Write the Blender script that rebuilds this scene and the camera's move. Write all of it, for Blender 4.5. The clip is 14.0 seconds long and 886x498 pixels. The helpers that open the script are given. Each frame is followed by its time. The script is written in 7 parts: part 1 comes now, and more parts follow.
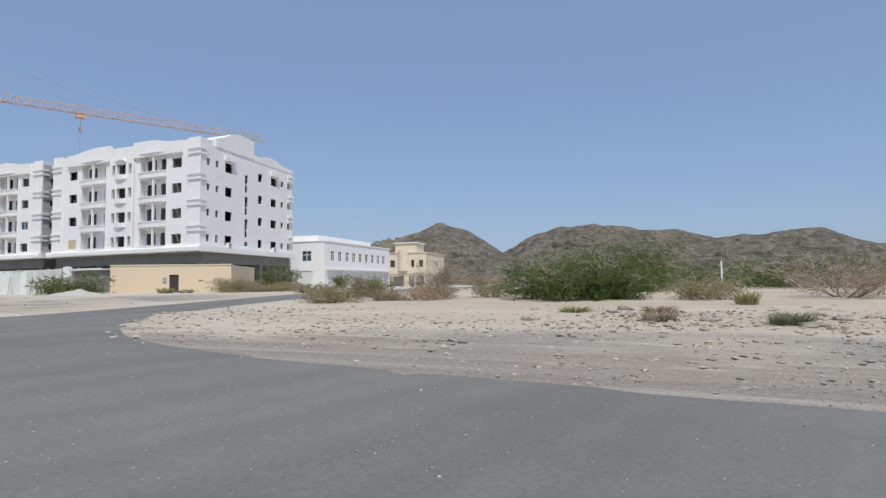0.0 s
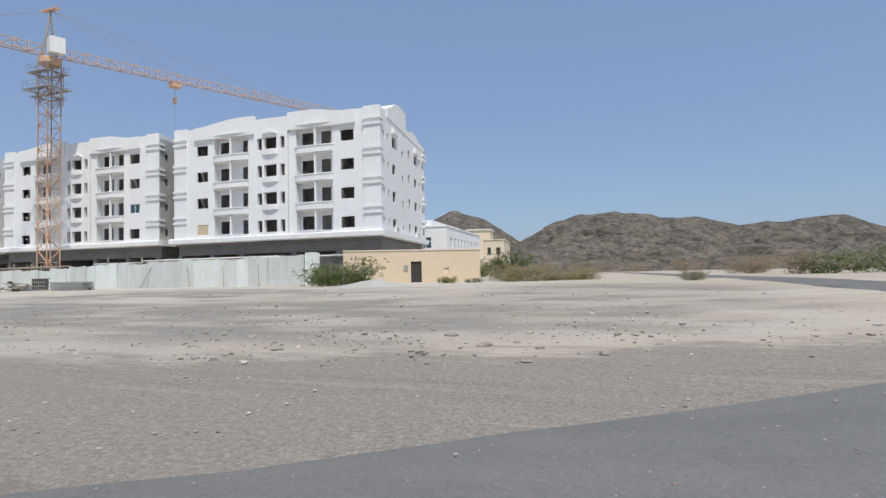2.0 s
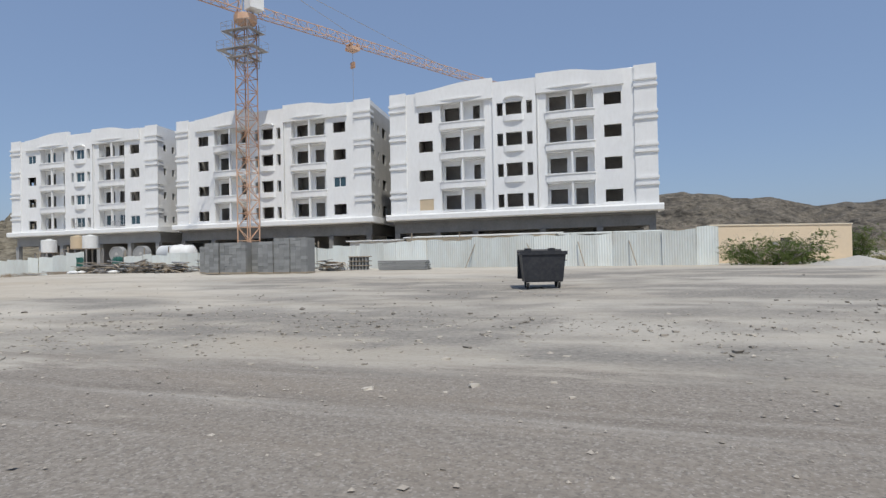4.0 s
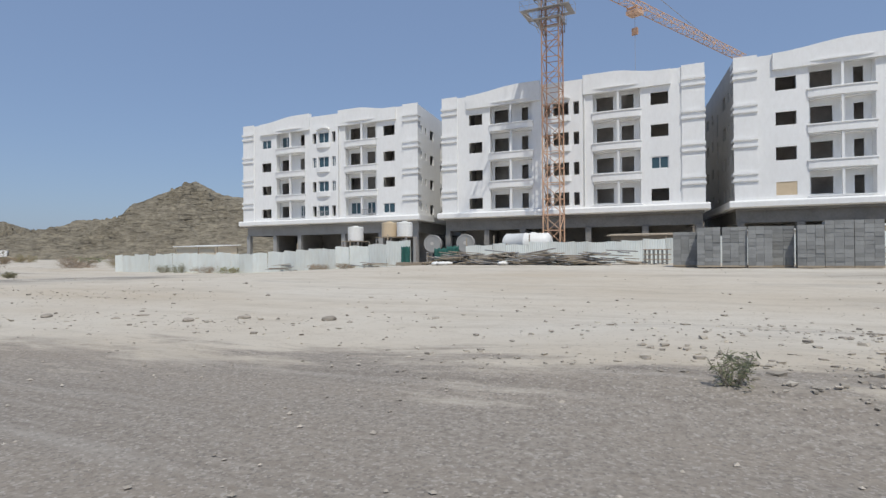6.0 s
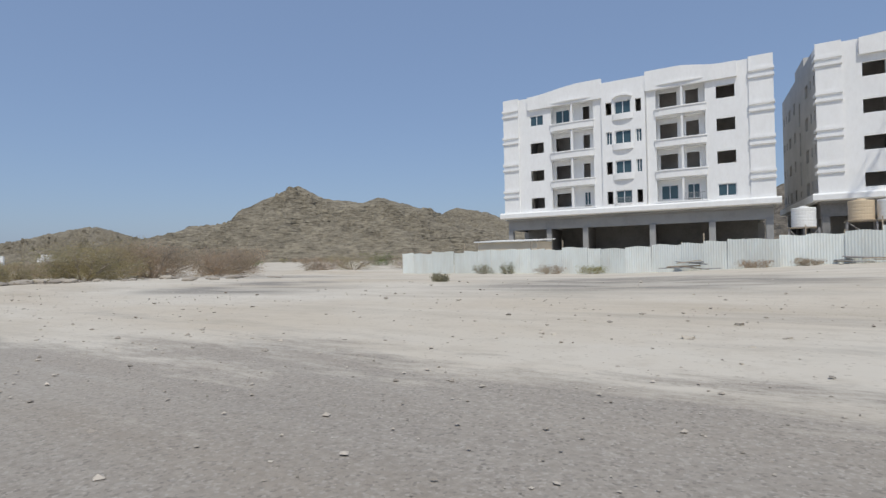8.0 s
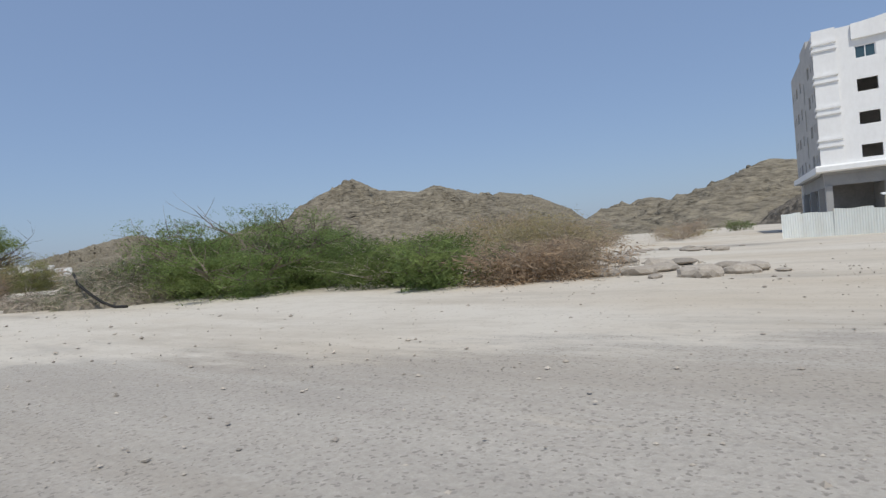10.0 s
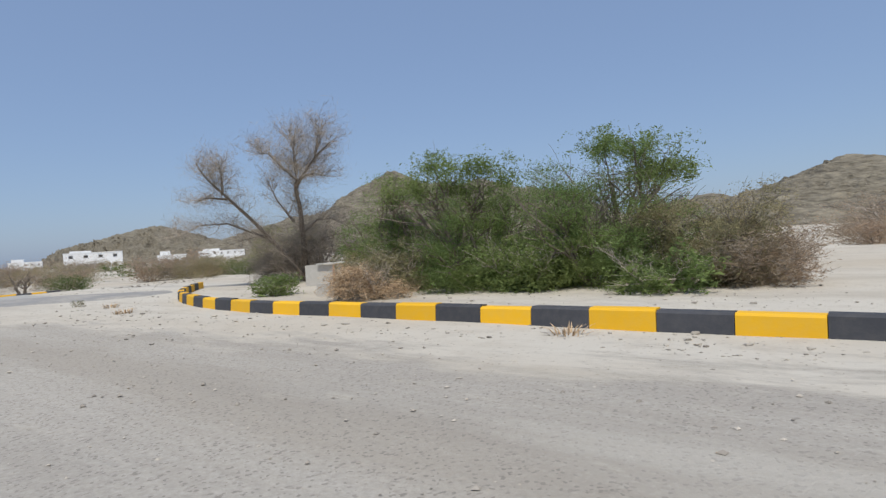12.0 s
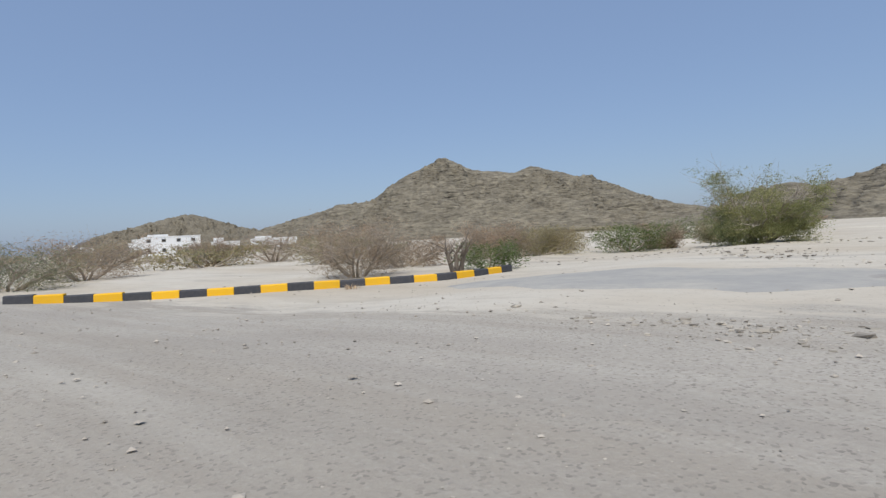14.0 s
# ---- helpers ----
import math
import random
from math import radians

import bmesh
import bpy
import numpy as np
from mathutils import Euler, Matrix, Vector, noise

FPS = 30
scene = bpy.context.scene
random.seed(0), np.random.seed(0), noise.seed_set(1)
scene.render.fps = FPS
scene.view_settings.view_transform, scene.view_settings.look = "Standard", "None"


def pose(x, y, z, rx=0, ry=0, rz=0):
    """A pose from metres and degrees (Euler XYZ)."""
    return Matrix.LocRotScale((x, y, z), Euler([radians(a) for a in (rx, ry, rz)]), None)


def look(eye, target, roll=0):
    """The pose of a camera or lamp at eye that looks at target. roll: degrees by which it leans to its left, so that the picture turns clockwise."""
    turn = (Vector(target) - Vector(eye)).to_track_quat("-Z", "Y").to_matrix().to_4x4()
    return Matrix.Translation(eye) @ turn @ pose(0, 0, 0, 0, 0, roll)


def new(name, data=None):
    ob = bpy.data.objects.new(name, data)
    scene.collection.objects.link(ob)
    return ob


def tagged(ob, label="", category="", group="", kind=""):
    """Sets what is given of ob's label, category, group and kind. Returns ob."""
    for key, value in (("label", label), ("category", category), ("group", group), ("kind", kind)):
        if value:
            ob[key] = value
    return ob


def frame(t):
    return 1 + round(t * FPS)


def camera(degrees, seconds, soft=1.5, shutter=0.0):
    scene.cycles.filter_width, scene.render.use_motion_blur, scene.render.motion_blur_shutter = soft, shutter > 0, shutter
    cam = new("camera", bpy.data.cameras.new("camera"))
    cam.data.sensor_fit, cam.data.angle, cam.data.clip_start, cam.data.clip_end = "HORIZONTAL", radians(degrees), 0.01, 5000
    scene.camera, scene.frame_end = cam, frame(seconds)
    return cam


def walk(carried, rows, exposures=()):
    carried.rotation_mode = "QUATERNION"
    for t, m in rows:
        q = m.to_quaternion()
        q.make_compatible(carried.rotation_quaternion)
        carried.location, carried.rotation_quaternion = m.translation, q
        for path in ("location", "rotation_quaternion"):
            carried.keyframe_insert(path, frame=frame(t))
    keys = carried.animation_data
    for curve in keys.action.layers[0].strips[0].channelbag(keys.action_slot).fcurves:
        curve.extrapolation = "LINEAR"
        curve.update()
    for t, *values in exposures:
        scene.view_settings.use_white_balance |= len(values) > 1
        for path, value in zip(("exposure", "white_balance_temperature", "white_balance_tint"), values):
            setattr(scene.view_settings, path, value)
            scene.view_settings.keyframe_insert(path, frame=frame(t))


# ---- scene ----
cam = camera(75.7, 14.0, soft=1.4)
PATH = [
    (0, (64.742, 8.501, 1.104), (63.94, 10.329, 1.225), -0.7),
    (0.5, (57.691, 7.572, 1.151), (56.924, 9.416, 1.267), -0.8),
    (1, (50.549, 6.73, 1.199), (49.821, 8.59, 1.308), -1.1),
    (1.5, (43.333, 5.834, 1.248), (42.643, 7.709, 1.348), -1.2),
    (2, (36.19, 4.895, 1.291), (35.524, 6.779, 1.375), -1.2),
    (4.5, (1.603, 0.806, 1.476), (0.922, 2.687, 1.493), -0.9),
    (5, (-5.521, 0.132, 1.415), (-6.217, 2.007, 1.43), -0.5),
    (5.5, (-12.473, -0.238, 1.333), (-13.214, 1.619, 1.346), -0.4),
    (6, (-19.425, -0.293, 1.289), (-20.303, 1.504, 1.308), -0.4),
    (6.5, (-26.525, -0.286, 1.245), (-27.514, 1.452, 1.27), -0.3),
    (7, (-33.939, -0.412, 1.205), (-34.977, 1.297, 1.234), -0.5),
    (7.5, (-41.577, -0.729, 1.136), (-42.651, 0.958, 1.166), -0.8),
    (8, (-49.318, -1.488, 1.063), (-50.409, 0.188, 1.091), -1.1),
    (8.5, (-57.048, -2.856, 1.009), (-58.147, -1.185, 1.03), -1.8),
    (9, (-64.455, -4.73, 1.027), (-65.575, -3.073, 1.031), -3.5),
    (11.5, (-97.090, -14.823, 1.195), (-98.299, -13.230, 1.176), -4.10),
    (12, (-103.894, -15.535, 1.230), (-105.105, -13.943, 1.211), -3.58),
    (12.5, (-110.628, -16.430, 1.236), (-111.859, -14.854, 1.210), -2.95),
    (13, (-117.337, -17.516, 1.208), (-118.582, -15.951, 1.175), -3.25),
    (13.5, (-124.67, -18.226, 1.061), (-125.927, -16.671, 1.02), -2.9),
    (14, (-131.821, -19.306, 1.004), (-133.092, -17.762, 0.96), -3.0),
]
walk(cam, [(t, look(eye, target, roll)) for t, eye, target, roll in PATH],
     [(0, -0.08, 6600, 7.5), (2.2, -0.08, 6600, 7.5), (4.3, -0.24, 6600, 7.5), (9.2, -0.22, 6600, 7.5), (11.3, -0.12, 6600, 7.5), (14, -0.12, 6600, 7.5)])

# ---- light ----
SUN = Vector((0.29, -0.4, 0.87)).normalized()
world = bpy.data.worlds.new("sky")
scene.world = world
world.use_nodes = True
wn = world.node_tree.nodes
sky = wn.new("ShaderNodeTexSky")
sky.sky_type = "NISHITA"
sky.sun_disc = False
sky.sun_elevation = math.asin(SUN.z)
sky.sun_rotation = math.atan2(SUN.x, SUN.y)
sky.air_density, sky.dust_density, sky.ozone_density = 1.0, 1.3, 3.0
wn["Background"].inputs["Strength"].default_value = 0.128
# dust haze evens the sky out
haze = wn.new("ShaderNodeMix")
haze.data_type = "RGBA"
haze.inputs["Factor"].default_value = 0.55
haze.inputs["B"].default_value = (2.28, 3.2, 5.4, 1)
world.node_tree.links.new(sky.outputs["Color"], haze.inputs["A"])
world.node_tree.links.new(haze.outputs["Result"], wn["Background"].inputs["Color"])
lamp = bpy.data.lights.new("sun", "SUN")
lamp.energy, lamp.angle, lamp.color = 3.55, radians(0.6), (1.0, 0.955, 0.89)
sun_ob = new("sun", lamp)
sun_ob.matrix_basis = look(SUN * 80, (0, 0, 0))

# ---- materials ----
def mat(name, base, vary=(), rough=0.85, bump=0.0, bump_scale=20.0, metal=0.0, spots=None, random=0.0, stretch=(1, 1, 1), spec=0.3):
    """Node material: base colour, vary = [(scale, amount, colour)], fine bump, per-piece change of brightness."""
    m = bpy.data.materials.new(name)
    m.use_nodes = True
    nt = m.node_tree
    n, l = nt.nodes, nt.links
    bsdf = n["Principled BSDF"]
    bsdf.inputs["Roughness"].default_value = rough
    bsdf.inputs["Metallic"].default_value = metal
    bsdf.inputs["Specular IOR Level"].default_value = spec
    geo = n.new("ShaderNodeNewGeometry")
    mapping = n.new("ShaderNodeMapping")
    mapping.inputs["Scale"].default_value = stretch
    l.new(geo.outputs["Position"], mapping.inputs["Vector"])
    col = n.new("ShaderNodeRGB")
    col.outputs[0].default_value = (*base, 1)
    out = col.outputs[0]
    for scale, amount, colour in vary:
        t = n.new("ShaderNodeTexNoise")
        t.inputs["Scale"].default_value = scale
        t.inputs["Detail"].default_value = 6
        t.inputs["Roughness"].default_value = 0.65
        l.new(mapping.outputs[0], t.inputs["Vector"])
        r = n.new("ShaderNodeMapRange")
        r.inputs["From Min"].default_value, r.inputs["From Max"].default_value = 0.42, 0.68
        r.inputs["To Max"].default_value = amount
        l.new(t.outputs["Fac"], r.inputs["Value"])
        mix = n.new("ShaderNodeMix")
        mix.data_type = "RGBA"
        mix.inputs["B"].default_value = (*colour, 1)
        l.new(r.outputs[0], mix.inputs["Factor"])
        l.new(out, mix.inputs["A"])
        out = mix.outputs["Result"]
    if random:
        info = n.new("ShaderNodeObjectInfo")
        r = n.new("ShaderNodeMapRange")
        r.inputs["To Min"].default_value, r.inputs["To Max"].default_value = 1 - random, 1 + random * 0.6
        l.new(info.outputs["Random"], r.inputs["Value"])
        hsv = n.new("ShaderNodeHueSaturation")
        l.new(r.outputs[0], hsv.inputs["Value"])
        l.new(out, hsv.inputs["Color"])
        out = hsv.outputs[0]
    l.new(out, bsdf.inputs["Base Color"])
    if bump:
        t = n.new("ShaderNodeTexNoise")
        t.inputs["Scale"].default_value = bump_scale
        t.inputs["Detail"].default_value = 8
        l.new(mapping.outputs[0], t.inputs["Vector"])
        b = n.new("ShaderNodeBump")
        b.inputs["Strength"].default_value = bump
        b.inputs["Distance"].default_value = 1.0 / bump_scale
        l.new(t.outputs["Fac"], b.inputs["Height"])
        l.new(b.outputs[0], bsdf.inputs["Normal"])
    return m


def island_tint(m, low, high):
    """Lets every loose piece of a joined mesh differ in brightness."""
    nt = m.node_tree
    n, l = nt.nodes, nt.links
    bsdf = n["Principled BSDF"]
    src = bsdf.inputs["Base Color"].links[0].from_socket
    geo = n.new("ShaderNodeNewGeometry")
    r = n.new("ShaderNodeMapRange")
    r.inputs["To Min"].default_value, r.inputs["To Max"].default_value = low, high
    l.new(geo.outputs["Random Per Island"], r.inputs["Value"])
    hsv = n.new("ShaderNodeHueSaturation")
    l.new(r.outputs[0], hsv.inputs["Value"])
    l.new(src, hsv.inputs["Color"])
    l.new(hsv.outputs[0], bsdf.inputs["Base Color"])
    return m


PLASTER = mat("white_plaster", (0.82, 0.82, 0.81), [(0.35, 0.5, (0.72, 0.72, 0.71)), (3.0, 0.35, (0.70, 0.69, 0.67))], 0.9, 0.15, 30, stretch=(1, 1, 0.45))
CEMENT = mat("grey_render", (0.33, 0.33, 0.325), [(0.5, 0.7, (0.25, 0.25, 0.245)), (4.0, 0.4, (0.40, 0.39, 0.38))], 0.92, 0.3, 25)
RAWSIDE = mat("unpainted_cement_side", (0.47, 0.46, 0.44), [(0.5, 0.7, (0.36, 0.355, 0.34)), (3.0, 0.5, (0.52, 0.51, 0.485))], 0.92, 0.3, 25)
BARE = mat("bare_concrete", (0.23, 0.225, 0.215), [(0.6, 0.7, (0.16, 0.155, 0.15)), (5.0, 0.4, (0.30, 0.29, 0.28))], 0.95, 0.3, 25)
INNER = mat("raw_blockwork", (0.58, 0.555, 0.53), [(0.8, 0.6, (0.38, 0.36, 0.34))], 0.95, 0.3, 12)
BEIGE = mat("beige_paint", (0.70, 0.57, 0.41), [(0.6, 0.5, (0.64, 0.52, 0.38)), (5.0, 0.3, (0.60, 0.49, 0.36))], 0.9, 0.15, 25)
CREAM = mat("cream_stone", (0.72, 0.63, 0.49), [(0.5, 0.5, (0.62, 0.53, 0.40))], 0.85, 0.15, 15)
SHEET = mat("galvanised_sheet", (0.72, 0.76, 0.735), [(0.5, 0.5, (0.60, 0.64, 0.61)), (4.0, 0.4, (0.76, 0.76, 0.71)), (1.4, 0.25, (0.48, 0.43, 0.35))], 0.55, 0.1, 8, metal=0.05, random=0.16, stretch=(1, 1, 0.35))
RUST = mat("rusty_paint", (0.42, 0.25, 0.17), [(1.5, 0.6, (0.55, 0.36, 0.24)), (7.0, 0.5, (0.30, 0.17, 0.11))], 0.7, 0.1, 20)
CRANE_Y = mat("crane_orange", (0.60, 0.385, 0.265), [(1.0, 0.5, (0.68, 0.49, 0.36)), (6.0, 0.4, (0.48, 0.28, 0.17))], 0.6)
STEEL = mat("grey_steel", (0.38, 0.36, 0.345), [(2.0, 0.5, (0.24, 0.22, 0.20))], 0.6, metal=0.3)
WHITE_P = mat("white_plastic", (0.80, 0.80, 0.78), [(1.2, 0.5, (0.68, 0.67, 0.63)), (6.0, 0.3, (0.60, 0.58, 0.53))], 0.5, 0.05, 10)
TAN_P = mat("tan_plastic", (0.60, 0.48, 0.33), [(1.2, 0.5, (0.52, 0.41, 0.28))], 0.55)
NET = mat("green_shade_net", (0.03, 0.11, 0.095), [(1.5, 0.6, (0.045, 0.155, 0.13)), (9.0, 0.5, (0.02, 0.07, 0.065))], 0.9, 0.5, 9)
BLOCK = mat("concrete_block", (0.26, 0.265, 0.26), [(3.0, 0.5, (0.20, 0.20, 0.20)), (20.0, 0.4, (0.33, 0.33, 0.32))], 0.95, 0.4, 40, random=0.22)
WOOD = mat("weathered_timber", (0.36, 0.30, 0.23), [(2.0, 0.6, (0.27, 0.23, 0.18)), (15.0, 0.5, (0.44, 0.38, 0.30))], 0.9, 0.3, 30, random=0.2)
DARKWOOD = mat("dark_door", (0.05, 0.045, 0.042), [(3.0, 0.5, (0.08, 0.07, 0.06))], 0.6)
BINMAT = mat("black_bin_plastic", (0.028, 0.03, 0.036), [(2.0, 0.5, (0.05, 0.052, 0.058)), (9.0, 0.3, (0.09, 0.085, 0.08))], 0.5)
RUBBER = mat("black_rubber", (0.02, 0.02, 0.02), [(8.0, 0.4, (0.05, 0.045, 0.04))], 0.85)
ROCK = mat("brown_stone", (0.34, 0.30, 0.25), [(4.0, 0.6, (0.25, 0.22, 0.185)), (18.0, 0.5, (0.46, 0.42, 0.36))], 0.95, 0.5, 25, random=0.25)
PEBBLE = island_tint(mat("loose_gravel", (0.37, 0.33, 0.28), [(2.0, 0.4, (0.44, 0.40, 0.345))], 0.95), 0.6, 1.35)
YELLOW = mat("yellow_kerb_paint", (0.82, 0.45, 0.015), [(1.2, 0.5, (0.74, 0.41, 0.03)), (9.0, 0.22, (0.70, 0.46, 0.13))], 0.7, 0.12, 40, random=0.08)
BLACK = mat("black_kerb_paint", (0.055, 0.057, 0.065), [(1.5, 0.5, (0.075, 0.076, 0.085)), (9.0, 0.3, (0.12, 0.115, 0.11))], 0.75, 0.12, 40, random=0.1)
BARK = mat("grey_bark", (0.20, 0.165, 0.13), [(6.0, 0.6, (0.13, 0.105, 0.085)), (25.0, 0.4, (0.28, 0.24, 0.20))], 0.95, 0.6, 30)
TWIG = island_tint(mat("dry_twig", (0.40, 0.345, 0.285), [(3.0, 0.5, (0.30, 0.255, 0.205))], 0.95), 0.6, 1.25)
STRAW = island_tint(mat("dry_straw", (0.52, 0.38, 0.24), [(2.0, 0.5, (0.42, 0.29, 0.18))], 0.95), 0.55, 1.25)


def leaf(name, base, low=0.78, high=1.2):
    """Thin leaves that let part of the light through."""
    m = island_tint(mat(name, base, [(0.8, 0.5, tuple(0.75 * c for c in base)), (0.25, 0.5, (base[0] * 1.5, base[1] * 1.15, base[2] * 1.1))], 0.9, spec=0.08), low, high)
    nt = m.node_tree
    n, l = nt.nodes, nt.links
    b = n["Principled BSDF"]
    thin = n.new("ShaderNodeBsdfTranslucent")
    l.new(b.inputs["Base Color"].links[0].from_socket, thin.inputs["Color"])
    mixed = n.new("ShaderNodeMixShader")
    mixed.inputs[0].default_value = 0.5
    l.new(b.outputs[0], mixed.inputs[1])
    l.new(thin.outputs[0], mixed.inputs[2])
    l.new(mixed.outputs[0], n["Material Output"].inputs["Surface"])
    return m


GREEN = leaf("mesquite_leaf", (0.145, 0.20, 0.072))
OLIVEGREEN = leaf("olive_mesquite_leaf", (0.29, 0.31, 0.145))
OLIVE = leaf("olive_leaf", (0.34, 0.315, 0.18))
# brighter copy of GREEN: light the kerb trees lack is put into its colour
LITGREEN = leaf("lit_mesquite_leaf", (0.21, 0.285, 0.105))
DRYLEAF = leaf("dry_shrub_leaf", (0.38, 0.31, 0.22))
GREYTWIGS = leaf("grey_brown_twigs", (0.31, 0.275, 0.225))
GREYLEAF = leaf("grey_green_leaf", (0.27, 0.285, 0.185))
GRASSY = leaf("yellow_green_grass", (0.30, 0.31, 0.13))
BROOM = leaf("broom_grass", (0.31, 0.33, 0.17), 0.75, 1.25)


def glass_mat(name, tint):
    m = bpy.data.materials.new(name)
    m.use_nodes = True
    b = m.node_tree.nodes["Principled BSDF"]
    b.inputs["Base Color"].default_value = (*tint, 1)
    b.inputs["Roughness"].default_value = 0.08
    b.inputs["Specular IOR Level"].default_value = 0.6
    return m


PANE = glass_mat("blue_tinted_glass", (0.045, 0.085, 0.105))
FRAME = mat("white_frame", (0.78, 0.78, 0.78), [(4.0, 0.3, (0.68, 0.68, 0.68))], 0.4)


# ---- building blocks ----
class Mesh:
    """Collects faces for one mesh."""

    def __init__(self):
        self.v, self.f = [], []

    def box(self, x0, x1, y0, y1, z0, z1):
        b = len(self.v)
        self.v += [(x0, y0, z0), (x1, y0, z0), (x1, y1, z0), (x0, y1, z0), (x0, y0, z1), (x1, y0, z1), (x1, y1, z1), (x0, y1, z1)]
        self.f += [tuple(b + i for i in q) for q in ((3, 2, 1, 0), (4, 5, 6, 7), (0, 1, 5, 4), (1, 2, 6, 5), (2, 3, 7, 6), (3, 0, 4, 7))]
        return self

    def prism(self, poly, axis, a, b):
        """Extrudes a polygon, given in the two other axes, along x, y or z from a to b."""
        def put(p, q, w):
            return {"x": (w, p, q), "y": (p, w, q), "z": (p, q, w)}[axis]
        s, n = len(self.v), len(poly)
        self.v += [put(p, q, a) for p, q in poly] + [put(p, q, b) for p, q in poly]
        self.f += [tuple(range(s + n - 1, s - 1, -1)), tuple(range(s + n, s + 2 * n))]
        self.f += [(s + i, s + (i + 1) % n, s + n + (i + 1) % n, s + n + i) for i in range(n)]
        return self

    def ring(self, u0, u1, z0, z1, t, y0, y1):
        """A rectangular sleeve of thickness t round an opening."""
        s = len(self.v)
        for y in (y0, y1):
            for a in (0.0, t):
                self.v += [(u0 - a, y, z0 - a), (u1 + a, y, z0 - a), (u1 + a, y, z1 + a), (u0 - a, y, z1 + a)]
        for i in range(4):
            j = (i + 1) % 4
            self.f += [(s + i, s + j, s + 4 + j, s + 4 + i), (s + 8 + j, s + 8 + i, s + 12 + i, s + 12 + j), (s + j, s + i, s + 8 + i, s + 8 + j), (s + 4 + i, s + 4 + j, s + 12 + j, s + 12 + i)]
        return self

    def tube(self, p, q, r, r2=None, sides=6, caps=True):
        p, q = Vector(p), Vector(q)
        r2 = r if r2 is None else r2
        d = (q - p)
        if d.length < 1e-6:
            return self
        d.normalize()
        a = d.orthogonal().normalized()
        b = d.cross(a)
        s = len(self.v)
        for c, rr in ((p, r), (q, r2)):
            for i in range(sides):
                t = 2 * math.pi * i / sides
                self.v.append(tuple(c + rr * (math.cos(t) * a + math.sin(t) * b)))
        self.f += [(s + i, s + (i + 1) % sides, s + sides + (i + 1) % sides, s + sides + i) for i in range(sides)]
        if caps:
            self.f += [tuple(range(s + sides - 1, s - 1, -1)), tuple(range(s + sides, s + 2 * sides))]
        return self

    def lathe(self, profile, cx, cy, sides=20):
        s, n = len(self.v), len(profile)
        for r, z in profile:
            for i in range(sides):
                t = 2 * math.pi * i / sides
                self.v.append((cx + r * math.cos(t), cy + r * math.sin(t), z))
        for k in range(n - 1):
            for i in range(sides):
                j = (i + 1) % sides
                self.f.append((s + k * sides + i, s + k * sides + j, s + (k + 1) * sides + j, s + (k + 1) * sides + i))
        self.f += [tuple(range(s + sides - 1, s - 1, -1)), tuple(range(s + (n - 1) * sides, s + n * sides))]
        return self

    def data(self, name, material, smooth=False):
        me = bpy.data.meshes.new(name)
        me.from_pydata(self.v, [], self.f)
        me.materials.append(material)
        if smooth:
            me.polygons.foreach_set("use_smooth", [True] * len(me.polygons))
        me.update()
        return me


def thing(name, label, category, group="", at=(0, 0, 0), rz=0.0, kind=""):
    ob = new(name)
    ob.matrix_basis = pose(*at, 0, 0, rz)
    return tagged(ob, label, category, group, kind)


def part(name, m, material, parent, label="", smooth=False):
    ob = new(name, m.data(name, material, smooth) if isinstance(m, Mesh) else m)
    ob.parent = parent
    return tagged(ob, label)


def solo(name, m, material, label, category, group="", at=(0, 0, 0), rz=0.0, kind="", smooth=False):
    ob = new(name, m.data(name, material, smooth) if isinstance(m, Mesh) else m)
    ob.matrix_basis = pose(*at, 0, 0, rz)
    return tagged(ob, label, category, group, kind)


def smooth_step(a, b, x):
    s = np.clip((x - a) / (b - a), 0, 1)
    return s * s * (3 - 2 * s)


def lattice_noise(x, y, seed):
    """Smooth value noise on arrays."""
    xi, yi = np.floor(x).astype(np.int64), np.floor(y).astype(np.int64)
    fx, fy = x - xi, y - yi
    fx, fy = fx * fx * (3 - 2 * fx), fy * fy * (3 - 2 * fy)

    def h(i, j):
        k = (i * 374761393 + j * 668265263 + seed * 1442695041) & 0x7FFFFFFF
        k = ((k ^ (k >> 13)) * 1274126177) & 0x7FFFFFFF
        return ((k ^ (k >> 16)) & 0xFFFF) / 65535.0

    return (h(xi, yi) * (1 - fx) + h(xi + 1, yi) * fx) * (1 - fy) + (h(xi, yi + 1) * (1 - fx) + h(xi + 1, yi + 1) * fx) * fy


def fractal(x, y, seed, octaves=5, gain=0.5):
    out, amp, total = 0.0, 1.0, 0.0
    for o in range(octaves):
        out = out + amp * lattice_noise(x * 2**o, y * 2**o, seed + 17 * o)
        total += amp
        amp *= gain
    return out / total


# ---- ground ----
def rise(x, y):
    """Height of the land: level along the track, up a little to the building site, down to the wadi."""
    x, y = np.asarray(x, float), np.asarray(y, float)
    side = -0.45 + 1.0 * smooth_step(-65, -35, x)
    bank = 0.2 * smooth_step(-24.5, -19.5, x) * smooth_step(-7.5, -12, x) * smooth_step(3.9, 5.4, y) * smooth_step(11.5, 8.0, y)
    dip = -0.33 * smooth_step(-136, -142.5, x) * smooth_step(-19, -12, y) * smooth_step(42, 8, y)
    return side * smooth_step(8, 42, y) + bank + dip


def ground_z(x, y):
    return float(rise(x, y))


